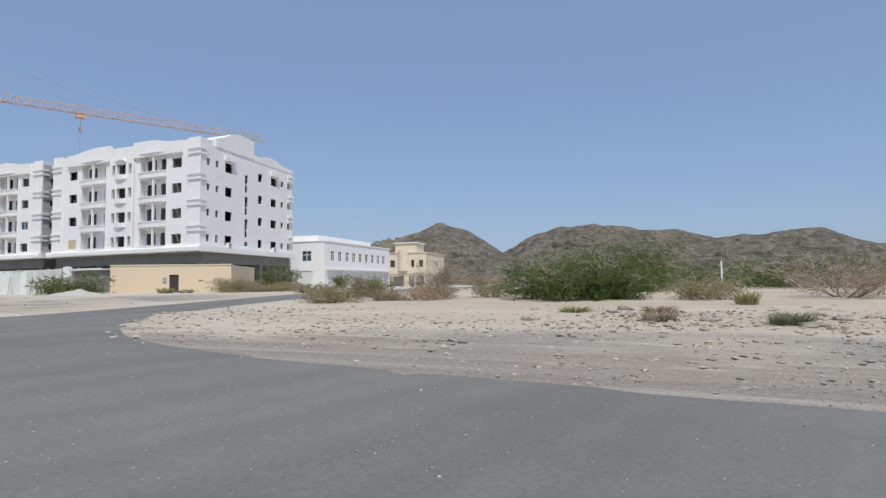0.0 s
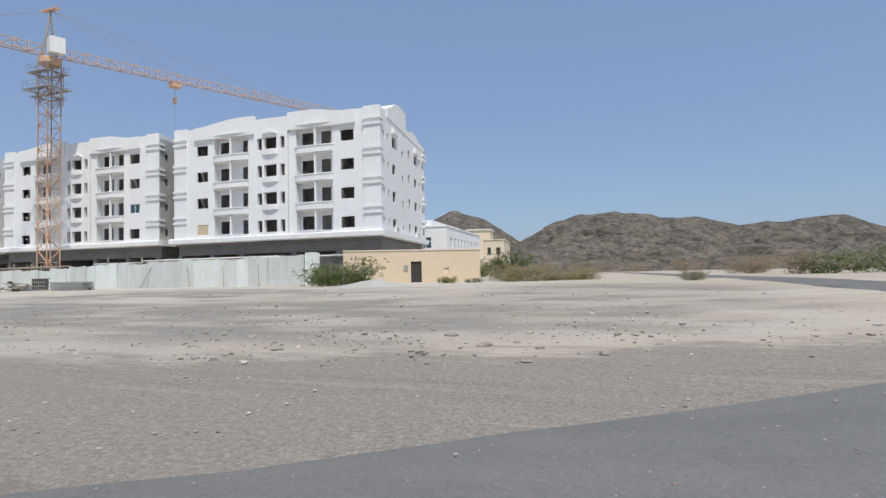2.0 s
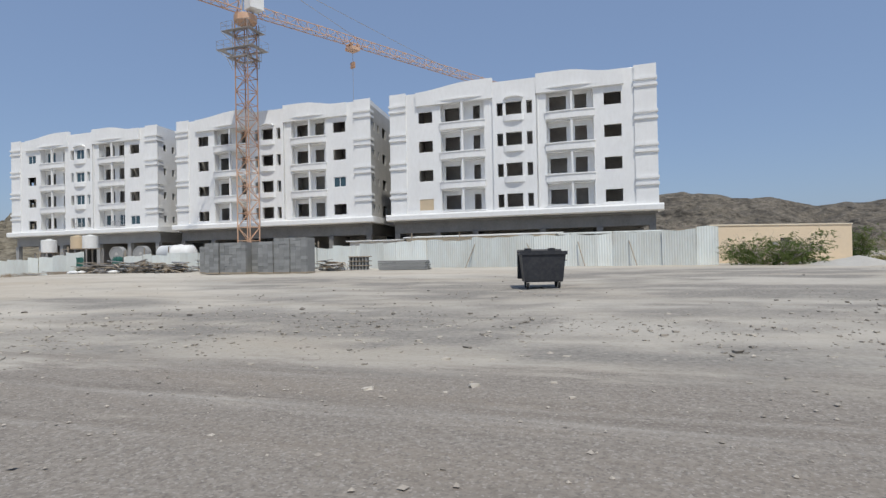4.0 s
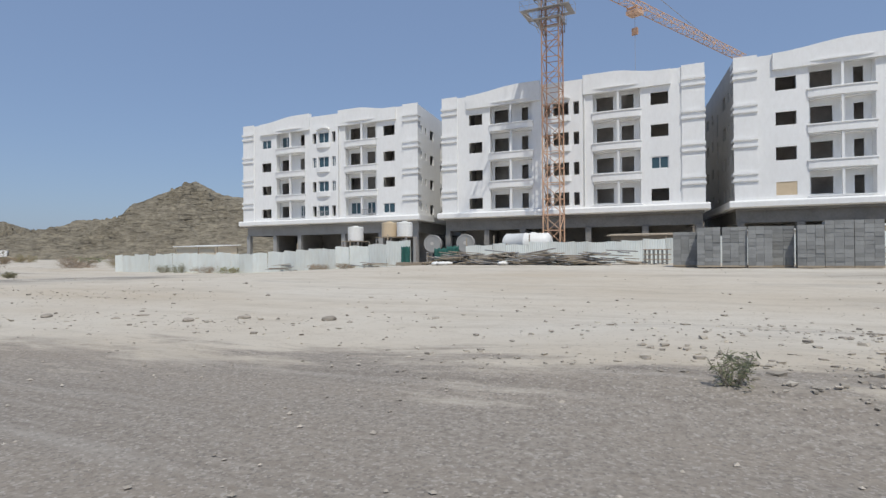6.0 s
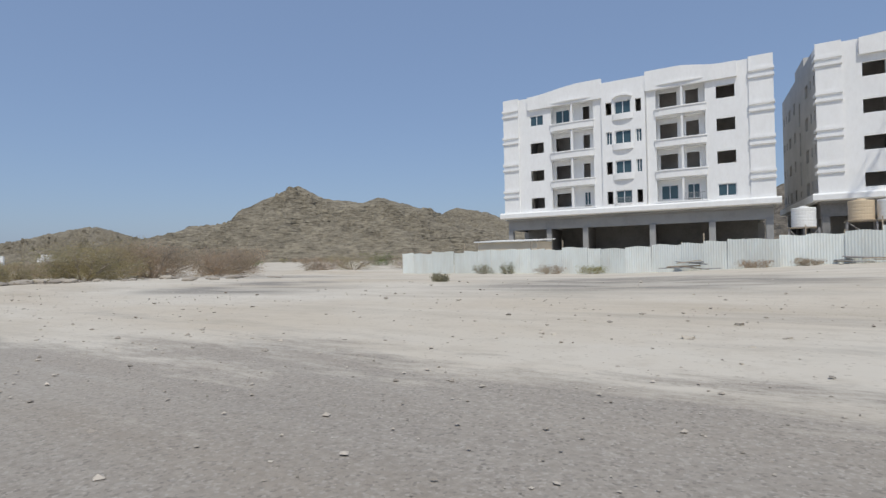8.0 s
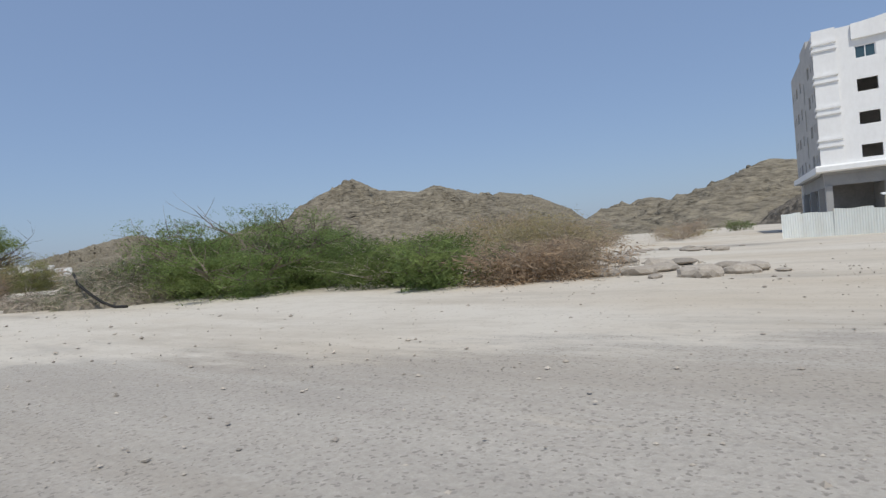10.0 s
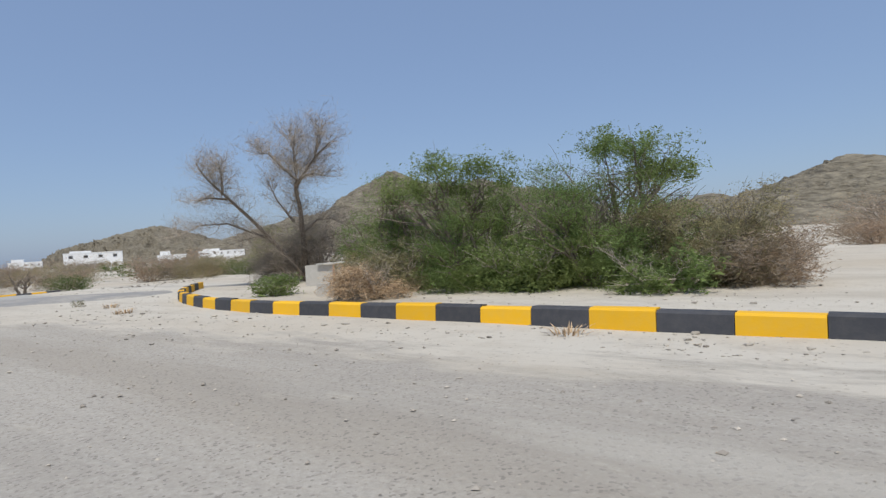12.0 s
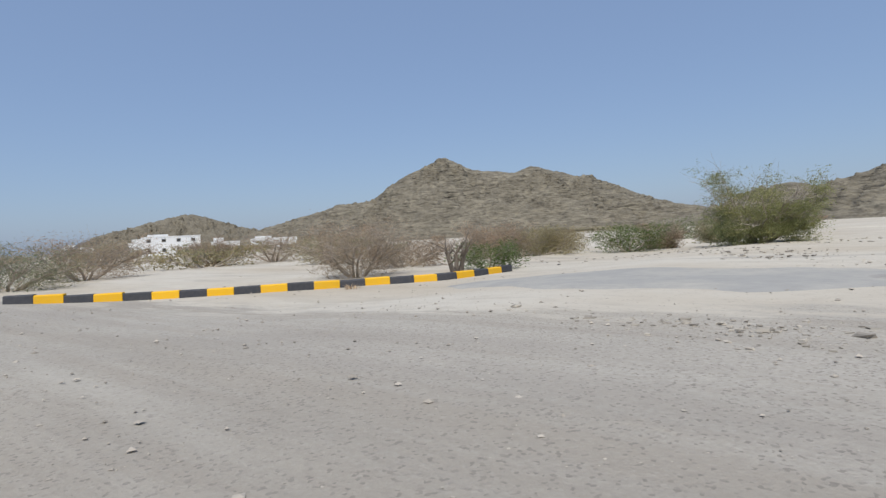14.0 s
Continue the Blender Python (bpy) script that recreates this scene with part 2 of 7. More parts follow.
def track_edge(x):
    """The far edge of the gravel track along the car's way."""
    return np.interp(x, [-160, -140, -120, -105, -95, -80, -70, -60, -50, -35, -15, -3, 15, 27, 36, 45, 60, 90], [-14, -13.2, -11.2, -10, -9.8, -3.5, -0.6, 1.5, 3.8, 4.6, 5.8, 7.2, 9.0, 11.5, 14.5, 17, 17.5, 17])


def build_ground():
    def axis(lo, hi, step, far):
        mid = np.arange(lo, hi + step, step)
        out = step * np.cumsum(1.35 ** np.arange(1, 32))
        out = out[out < far]
        return np.concatenate([lo - out[::-1], mid, hi + out])
    xs, ys = axis(-165, 85, 0.55, 4200), axis(-26, 58, 0.5, 4200)
    X, Y = np.meshgrid(xs, ys)
    near = smooth_step(300, 60, np.hypot((X + 40) * 0.5, Y))
    Z = rise(X, Y)
    gravel = smooth_step(2.2, -2.0, Y - track_edge(X) + 3.0 * (fractal(X / 5.5, Y / 1.6, 5) - 0.5))
    gravel = gravel * smooth_step(-26, -17, Y - track_edge(X) + 5 * fractal(X / 9, Y / 9, 6))
    Z = Z + near * (0.10 * (fractal(X / 4, Y / 4, 3) - 0.5) * smooth_step(2, 9, Y - track_edge(X)) + 0.05 * (fractal(X / 1.1, Y / 1.1, 8, 3) - 0.5))
    # loose spoil along the far side and low banks
    Z = Z + 0.28 * smooth_step(0.58, 0.8, fractal(X / 6, Y / 3, 21)) * smooth_step(-84, -92, X) * smooth_step(3, 9, Y) * near
    Z = np.where(np.hypot(X, Y) > 1500, Z - 1.0, Z)
    me = bpy.data.meshes.new("ground")
    nx, ny = len(xs), len(ys)
    me.vertices.add(nx * ny)
    me.vertices.foreach_set("co", np.stack([X, Y, Z], -1).ravel())
    i = np.arange(nx * ny).reshape(ny, nx)
    quads = np.stack([i[:-1, :-1], i[:-1, 1:], i[1:, 1:], i[1:, :-1]], -1).reshape(-1, 4)
    me.loops.add(quads.size)
    me.loops.foreach_set("vertex_index", quads.ravel())
    me.polygons.add(len(quads))
    me.polygons.foreach_set("loop_start", np.arange(len(quads)) * 4)
    me.polygons.foreach_set("use_smooth", np.ones(len(quads), bool))
    # hard stony patches and browner crust
    worn = np.zeros_like(X)
    for cx, cy, rx, ry in ((4, 12, 11, 6), (24, 19, 14, 9), (35, 29, 6.5, 12), (-10, 16, 6, 2.2), (-9, 27, 9, 3), (12, 30, 14, 7), (-67.5, 12.5, 4.5, 3.5), (-71.5, 18, 3, 3), (-55.5, 22, 7.5, 8), (65, 18.2, 7, 1.6), (66, 14.8, 6, 0.9), (-88, 30, 8, 6), (9, 20, 15, 8), (-2, 23, 9, 3)):
        r = np.hypot((X - cx) / rx, (Y - cy) / ry)
        worn = np.maximum(worn, smooth_step(1.25, 0.45, r + 0.9 * (fractal(X / 4.5, Y / 2.2, int(cx + 200)) - 0.5)))
    worn = worn * (0.35 + 0.65 * smooth_step(0.36, 0.58, fractal(X / 2.6, Y / 1.1, 77, 6, 0.6)))
    crust = smooth_step(18, 42, X) * (0.45 + 0.55 * smooth_step(0.3, 0.65, fractal(X / 5, Y / 2, 91)))
    for nm, arr in (("worn", worn), ("crust", crust)):
        at = me.attributes.new(nm, "FLOAT", "POINT")
        at.data.foreach_set("value", arr.ravel())
    at = me.attributes.new("gravel", "FLOAT", "POINT")
    at.data.foreach_set("value", gravel.ravel())
    me.update()
    me.validate()
    me.materials.append(ground_material())
    tagged(new("ground", me), "pale dusty sand with a grey gravel track across it", "ground", kind="structure")


def ground_material():
    m = bpy.data.materials.new("sand_and_gravel")
    m.use_nodes = True
    nt = m.node_tree
    n, l = nt.nodes, nt.links
    b = n["Principled BSDF"]
    b.inputs["Roughness"].default_value = 0.97
    b.inputs["Specular IOR Level"].default_value = 0.15
    geo = n.new("ShaderNodeNewGeometry")

    def tex(scale, detail=8, rough=0.6, stretch=(1, 1, 1)):
        mp = n.new("ShaderNodeMapping")
        mp.inputs["Scale"].default_value = stretch
        l.new(geo.outputs["Position"], mp.inputs["Vector"])
        t = n.new("ShaderNodeTexNoise")
        t.inputs["Scale"].default_value, t.inputs["Detail"].default_value, t.inputs["Roughness"].default_value = scale, detail, rough
        l.new(mp.outputs[0], t.inputs["Vector"])
        return t.outputs["Fac"]

    def ramp(src, lo, hi, a=0.0, c=1.0):
        r = n.new("ShaderNodeMapRange")
        r.inputs["From Min"].default_value, r.inputs["From Max"].default_value = lo, hi
        r.inputs["To Min"].default_value, r.inputs["To Max"].default_value = a, c
        l.new(src, r.inputs["Value"])
        return r.outputs[0]

    def mix(f, a, c):
        x = n.new("ShaderNodeMix")
        x.data_type = "RGBA"
        for key, val in (("Factor", f), ("A", a), ("B", c)):
            if isinstance(val, tuple):
                x.inputs[key].default_value = (*val, 1)
            elif isinstance(val, float):
                x.inputs[key].default_value = val
            else:
                l.new(val, x.inputs[key])
        return x.outputs["Result"]

    sand = mix(ramp(tex(0.12, 6, 0.6, (0.5, 1.2, 1)), 0.42, 0.66), (0.55, 0.51, 0.44), (0.48, 0.42, 0.335))
    sand = mix(ramp(tex(0.25, 7, 0.7, (0.35, 1.5, 1)), 0.56, 0.72, 0, 0.75), sand, (0.30, 0.275, 0.245))
    sand = mix(ramp(tex(1.6, 9, 0.75), 0.5, 0.75, 0, 0.5), sand, (0.36, 0.31, 0.25))
    def attr(nm):
        a = n.new("ShaderNodeAttribute")
        a.attribute_name = nm
        return a.outputs["Fac"]

    def times(a, c):
        k = n.new("ShaderNodeMath")
        k.operation = "MULTIPLY"
        l.new(a, k.inputs[0])
        l.new(c, k.inputs[1])
        return k.outputs[0]

    sand = mix(ramp(tex(0.45, 8, 0.7, (0.25, 1.3, 1)), 0.5, 0.64, 0, 0.55), sand, (0.40, 0.355, 0.29))
    sand = mix(times(attr("crust"), ramp(tex(0.8, 8, 0.7, (0.4, 1.4, 1)), 0.3, 0.6, 0.25, 0.95)), sand, (0.42, 0.355, 0.275))
    hard = mix(ramp(tex(10.0, 8, 0.75), 0.35, 0.68), (0.19, 0.175, 0.155), (0.36, 0.335, 0.295))
    sand = mix(times(attr("worn"), ramp(tex(0.6, 9, 0.72, (0.35, 1.5, 1)), 0.28, 0.48, 0.4, 1.0)), sand, hard)
    speck = n.new("ShaderNodeTexVoronoi")
    speck.inputs["Scale"].default_value = 9.0
    l.new(geo.outputs["Position"], speck.inputs["Vector"])
    sand = mix(ramp(speck.outputs["Distance"], 0.10, 0.22, 0.55, 0.0), sand, (0.31, 0.27, 0.22))
    grit = mix(ramp(tex(14.0, 8, 0.7), 0.35, 0.68), (0.215, 0.188, 0.16), (0.35, 0.315, 0.27))
    grit = mix(ramp(tex(0.5, 6, 0.6, (0.3, 1.6, 1)), 0.45, 0.7, 0, 0.6), grit, (0.30, 0.255, 0.205))
    grit = mix(ramp(tex(0.9, 7, 0.65, (0.06, 1.3, 1)), 0.52, 0.66, 0, 0.55), grit, (0.19, 0.165, 0.14))
    grit = mix(ramp(tex(1.1, 7, 0.65, (0.05, 1.1, 1)), 0.56, 0.7, 0, 0.6), grit, (0.44, 0.41, 0.365))
    stones = n.new("ShaderNodeTexVoronoi")
    stones.inputs["Scale"].default_value = 48.0
    l.new(geo.outputs["Position"], stones.inputs["Vector"])
    hue = n.new("ShaderNodeSeparateColor")
    l.new(stones.outputs["Color"], hue.inputs[0])
    grit = mix(ramp(hue.outputs[0], 0.78, 0.95, 0, 0.4), grit, (0.48, 0.45, 0.41))
    grit = mix(ramp(hue.outputs[1], 0.8, 0.95, 0, 0.4), grit, (0.13, 0.12, 0.11))
    sep = n.new("ShaderNodeSeparateXYZ")
    l.new(geo.outputs["Position"], sep.inputs[0])
    pale = ramp(sep.outputs["X"], -36.0, -76.0, 0.0, 0.8)
    light_grit = mix(ramp(tex(18.0, 8, 0.75), 0.35, 0.7), (0.385, 0.357, 0.314), (0.545, 0.507, 0.445))
    light_grit = mix(ramp(tex(1.0, 7, 0.65, (0.1, 1.2, 1)), 0.5, 0.68, 0, 0.6), light_grit, (0.38, 0.345, 0.30))
    light_grit = mix(ramp(tex(0.5, 7, 0.65, (0.1, 1.0, 1)), 0.47, 0.6, 0, 0.55), light_grit, (0.34, 0.30, 0.245))
    light_grit = mix(ramp(hue.outputs[1], 0.86, 0.96, 0, 0.7), light_grit, (0.22, 0.20, 0.175))
    light_grit = mix(ramp(tex(0.3, 7, 0.62, (0.3, 0.9, 1)), 0.45, 0.6, 0, 0.36), light_grit, (0.28, 0.257, 0.228))
    light_grit = mix(ramp(tex(0.42, 6, 0.6, (0.2, 1.1, 1)), 0.56, 0.68, 0, 0.5), light_grit, (0.56, 0.53, 0.47))
    grit = mix(pale, grit, light_grit)
    at = n.new("ShaderNodeAttribute")
    at.attribute_name = "gravel"
    edge = n.new("ShaderNodeMath")
    edge.operation = "ADD"
    l.new(at.outputs["Fac"], edge.inputs[0])
    l.new(ramp(tex(0.9, 9, 0.75, (0.4, 1.3, 1)), 0.3, 0.7, -0.5, 0.5), edge.inputs[1])
    l.new(mix(ramp(edge.outputs[0], 0.32, 0.72), sand, grit), b.inputs["Base Color"])
    bp = n.new("ShaderNodeBump")
    bp.inputs["Strength"].default_value, bp.inputs["Distance"].default_value = 0.6, 0.03
    l.new(tex(9.0, 10, 0.75), bp.inputs["Height"])
    bp2 = n.new("ShaderNodeBump")
    bp2.inputs["Strength"].default_value, bp2.inputs["Distance"].default_value = 0.2, 0.01
    l.new(stones.outputs["Distance"], bp2.inputs["Height"])
    l.new(bp.outputs[0], bp2.inputs["Normal"])
    l.new(bp2.outputs[0], b.inputs["Normal"])
    return m


build_ground()


def ribbon(name, centre, material, label, lift=0.02, ragged=0.35, step=0.6, category="road"):
    """A strip of surfacing laid on the ground: centre = [(x, y, half width left, half width right)]."""
    pts = [Vector((p[0], p[1], 0)) for p in centre]
    dist = [0.0]
    for a, b in zip(pts, pts[1:]):
        dist.append(dist[-1] + (b - a).length)
    s = np.arange(0, dist[-1], step)
    cx, cy = np.interp(s, dist, [p[0] for p in centre]), np.interp(s, dist, [p[1] for p in centre])
    wl, wr = np.interp(s, dist, [p[2] for p in centre]), np.interp(s, dist, [p[3] for p in centre])
    k = np.ones(9) / 9
    cx[4:-4], cy[4:-4] = np.convolve(cx, k, "valid"), np.convolve(cy, k, "valid")
    tx, ty = np.gradient(cx), np.gradient(cy)
    ln = np.hypot(tx, ty)
    tx, ty = tx / ln, ty / ln
    rag = ragged * 2 * (fractal(s / 1.7, s * 0, 31) - 0.5)
    rag2 = ragged * 2 * (fractal(s / 1.7, s * 0 + 9, 32) - 0.5)
    cols = 9
    v, f = [], []
    for i in range(len(s)):
        for j in range(cols):
            w = -(wr[i] + rag2[i]) + (wl[i] + rag[i] + wr[i] + rag2[i]) * j / (cols - 1)
            x, y = cx[i] - ty[i] * w, cy[i] + tx[i] * w
            drop = 0.075 if j in (0, cols - 1) or i in (0, len(s) - 1) else 0.0
            v.append((x, y, ground_z(x, y) + lift + 0.03 - drop))
    for i in range(len(s) - 1):
        for j in range(cols - 1):
            a = i * cols + j
            f.append((a, a + cols, a + cols + 1, a + 1))
    me = bpy.data.meshes.new(name)
    me.from_pydata(v, [], f)
    me.materials.append(material)
    me.polygons.foreach_set("use_smooth", [True] * len(me.polygons))
    return tagged(new(name, me), label, category, kind="structure")


def wheel_tracks(m, cx, cy):
    """Faint paler and darker bands that follow the turning cars round a bend about (cx, cy)."""
    n, l = m.node_tree.nodes, m.node_tree.links
    bsdf = n["Principled BSDF"]
    src = bsdf.inputs["Base Color"].links[0].from_socket
    geo = n.new("ShaderNodeNewGeometry")
    off = n.new("ShaderNodeVectorMath")
    off.operation = "SUBTRACT"
    off.inputs[1].default_value = (cx, cy, 0)
    l.new(geo.outputs["Position"], off.inputs[0])
    size = n.new("ShaderNodeVectorMath")
    size.operation = "LENGTH"
    l.new(off.outputs[0], size.inputs[0])
    slow = n.new("ShaderNodeVectorMath")
    slow.operation = "SCALE"
    slow.inputs["Scale"].default_value = 0.045
    l.new(geo.outputs["Position"], slow.inputs[0])
    sep = n.new("ShaderNodeSeparateXYZ")
    l.new(slow.outputs[0], sep.inputs[0])
    com = n.new("ShaderNodeCombineXYZ")
    l.new(size.outputs["Value"], com.inputs[0])
    l.new(sep.outputs[0], com.inputs[1])
    l.new(sep.outputs[1], com.inputs[2])
    tex = n.new("ShaderNodeTexNoise")
    tex.inputs["Scale"].default_value, tex.inputs["Detail"].default_value = 0.85, 5
    l.new(com.outputs[0], tex.inputs["Vector"])
    r = n.new("ShaderNodeMapRange")
    r.inputs["From Min"].default_value, r.inputs["From Max"].default_value = 0.36, 0.66
    r.inputs["To Min"].default_value, r.inputs["To Max"].default_value = 0.94, 1.12
    l.new(tex.outputs["Fac"], r.inputs["Value"])
    hsv = n.new("ShaderNodeHueSaturation")
    l.new(r.outputs[0], hsv.inputs["Value"])
    l.new(src, hsv.inputs["Color"])
    l.new(hsv.outputs[0], bsdf.inputs["Base Color"])
    return m


ASPHALT = wheel_tracks(mat("asphalt", (0.162, 0.159, 0.149), [(0.12, 0.8, (0.215, 0.21, 0.195)), (0.45, 0.6, (0.13, 0.129, 0.122)), (2.2, 0.45, (0.185, 0.181, 0.168)), (70.0, 0.6, (0.23, 0.226, 0.214)), (24.0, 0.45, (0.105, 0.103, 0.097))], 0.88, 0.35, 90, spec=0.2), 33.0, 21.0)
OLDROAD = mat("dusty_old_asphalt", (0.30, 0.29, 0.275), [(0.5, 0.9, (0.46, 0.42, 0.36)), (3.0, 0.5, (0.19, 0.187, 0.183))], 0.9, 0.3, 50)

DUSTROAD = mat("sand_covered_asphalt", (0.35, 0.34, 0.318), [(0.5, 0.8, (0.47, 0.44, 0.385)), (3.0, 0.5, (0.29, 0.283, 0.27))], 0.95, 0.3, 40)


# ---- hills ----
HILL = mat("hill_rock", (0.222, 0.197, 0.150), [(0.03, 0.6, (0.285, 0.255, 0.192)), (0.075, 0.85, (0.132, 0.117, 0.092)), (0.17, 0.8, (0.345, 0.307, 0.228)), (0.4, 0.9, (0.068, 0.060, 0.050)), (0.9, 0.6, (0.27, 0.24, 0.19))], 0.97, 1.0, 0.2, stretch=(0.5, 0.5, 2.1), spec=0.1)
CRAG = mat("dark_hill_rock", (0.155, 0.137, 0.112), [(0.04, 0.7, (0.215, 0.192, 0.155)), (0.12, 0.9, (0.075, 0.067, 0.058)), (0.26, 0.8, (0.28, 0.246, 0.2)), (0.7, 0.8, (0.06, 0.054, 0.047))], 0.97, 1.0, 0.25, stretch=(0.8, 0.8, 1.3), spec=0.1)


def ridged(x, y, seed, octaves=4, gain=0.55):
    """Sharp-crested noise, 0 in the clefts and 1 on the ribs."""
    out, amp, total = 0.0, 1.0, 0.0
    for o in range(octaves):
        out = out + amp * (1 - np.abs(2 * lattice_noise(x * 2**o, y * 2**o, seed + 31 * o) - 1))
        total += amp
        amp *= gain
    return out / total


def hill(label, a, b, crest, depth, seed, base=-1.0, res=2.2, rough=1.0, rock=None, grain=1.0):
    """A rocky ridge from a to b: crest = [(share along, height)], depth of its foot on the near side and the far side."""
    ax, ay = a
    L = math.hypot(b[0] - ax, b[1] - ay)
    ux, uy = (b[0] - ax) / L, (b[1] - ay) / L
    ext = max(14.0, 0.07 * L)
    nu, nv = int((L + 2 * ext) / res) + 1, int((depth[0] + depth[1]) / res) + 1
    U, V = np.meshgrid(np.linspace(-ext, L + ext, nu), np.linspace(-depth[0], depth[1], nv))
    row = np.interp(U[0], [c[0] * L for c in crest], [c[1] for c in crest])
    kern = np.exp(-np.linspace(-2, 2, max(3, int(6 / res)) | 1) ** 2)
    kern /= kern.sum()
    pad = len(kern) // 2
    row = np.convolve(np.pad(row, pad, "edge"), kern, "valid")
    row = row + grain * (2.6 * (ridged(U[0] / 13, U[0] * 0 + 0.5, seed + 2, 3) - 0.62)) * np.clip(row / 25, 0.2, 1)
    top = np.tile(row, (nv, 1))
    wob = 14 * (fractal(U / 40, V / 40, seed, 4) - 0.5)
    near = np.clip(1 + (V + wob) / depth[0], 0, 1)
    farr = np.clip(1 - (V + wob) / depth[1], 0, 1)
    fall = np.where(V + wob < 0, near, farr)
    fall = fall ** 0.85 * smooth_step(-ext, 0, U) * smooth_step(L + ext, L, U)
    warp = 0.8 * (fractal(U / 35, V / 35, seed + 3, 3) - 0.5)
    big = ridged(U / (30 * grain) + warp, V / (46 * grain) - warp, seed + 12, 3)
    mid = ridged(U / (11 * grain) + 2 * warp, V / (15 * grain), seed + 14, 3)
    fine = fractal(U / 3.2, V / 3.2, seed + 5, 3, 0.6) - 0.5
    h = top * fall
    ter = h / (3.4 * grain) + 2.2 * (fractal(U / 26, V / 26, seed + 9, 3) - 0.5)
    ledge = (np.floor(ter) + smooth_step(0.5, 0.66, ter - np.floor(ter)) - ter) * 4.6 * grain * smooth_step(0.35, 0.65, fractal(U / 24, V / 24, seed + 29, 3))
    inner = smooth_step(0.0, 0.3, fall) * (0.06 + 0.94 * smooth_step(1.0, 0.82, fall))
    h = h + rough * np.clip(top / 30, 0.4, 1.5) * inner * (10.5 * (big - 0.6) + 4.6 * (mid - 0.6) + ledge) + rough * 1.9 * grain * fine * smooth_step(0.0, 0.3, fall) * (0.35 + 0.65 * smooth_step(1.0, 0.85, fall))
    Z = base + h
    X, Y = ax + ux * U - uy * V, ay + uy * U + ux * V
    me = bpy.data.meshes.new("rocky_hill")
    me.vertices.add(nu * nv)
    me.vertices.foreach_set("co", np.stack([X, Y, Z], -1).ravel())
    i = np.arange(nu * nv).reshape(nv, nu)
    q = np.stack([i[:-1, :-1], i[:-1, 1:], i[1:, 1:], i[1:, :-1]], -1).reshape(-1, 4)
    me.loops.add(q.size)
    me.loops.foreach_set("vertex_index", q.ravel())
    me.polygons.add(len(q))
    me.polygons.foreach_set("loop_start", np.arange(len(q)) * 4)
    me.update()
    me.validate()
    me.materials.append(rock or HILL)
    return tagged(new("rocky_hill", me), label, "hill", "rocky hills round the plain", kind="structure")


hill("twin-peaked brown rocky hill with bare bedded ledges", (-545, 262), (-255, 478),
     [(0, 18), (0.05, 23), (0.15, 32), (0.23, 35), (0.305, 53), (0.35, 59), (0.402, 67.5), (0.465, 55), (0.514, 54), (0.56, 51), (0.595, 56.5), (0.675, 49), (0.748, 38.5), (0.86, 24), (0.952, 16), (1, 9)], (96, 140), 11, res=1.2, rough=1.1)
hill("grey rocky hill rising behind the twin peaks", (-567, 741), (-386, 835), [(0, 50), (0.07, 64), (0.25, 80), (0.5, 70), (0.76, 45), (0.94, 16), (1, 8)], (120, 150), 19, res=3)
hill("far brown hill beyond the farm houses", (-2265, 728), (-1890, 1502), [(0, 60), (0.15, 94), (0.25, 118), (0.35, 131), (0.45, 104), (0.53, 80), (0.63, 57), (0.69, 72), (0.76, 56), (0.85, 66), (1, 40)], (330, 330), 23, res=6, rough=1.6, grain=4.0)
hill("dark conical rocky hill beside the dry valley", (-94, 250), (-17, 279), [(0, 11), (0.25, 19), (0.39, 26.5), (0.48, 29.5), (0.56, 33), (0.65, 30.5), (0.77, 27), (0.87, 21.3), (0.95, 16.5), (1, 14)], (70, 70), 37, res=0.75, rough=0.75, rock=CRAG, grain=0.75)
hill("broad grey-brown rocky ridge with steep gullies", (-24, 277), (150, 266),
     [(0, 14), (0.025, 16.4), (0.106, 23.6), (0.184, 27.7), (0.279, 28.7), (0.356, 26.4), (0.389, 24.2), (0.468, 24.4), (0.561, 19.4), (0.621, 20.5), (0.655, 19.9), (0.69, 21), (0.778, 22.1), (0.819, 18.4), (0.867, 15.1), (1, 12)], (85, 90), 41, res=0.8, rough=0.75, rock=CRAG, grain=0.75)
hill("steep grey rocky hill across the dry valley", (-225, 395), (-70, 345), [(0, 10), (0.1, 16), (0.18, 24), (0.27, 23.5), (0.36, 19.5), (0.5, 26.5), (0.6, 32.5), (0.717, 37.5), (0.8, 34.5), (0.87, 30), (1, 22)], (90, 110), 53, res=1.4, rough=1.1)

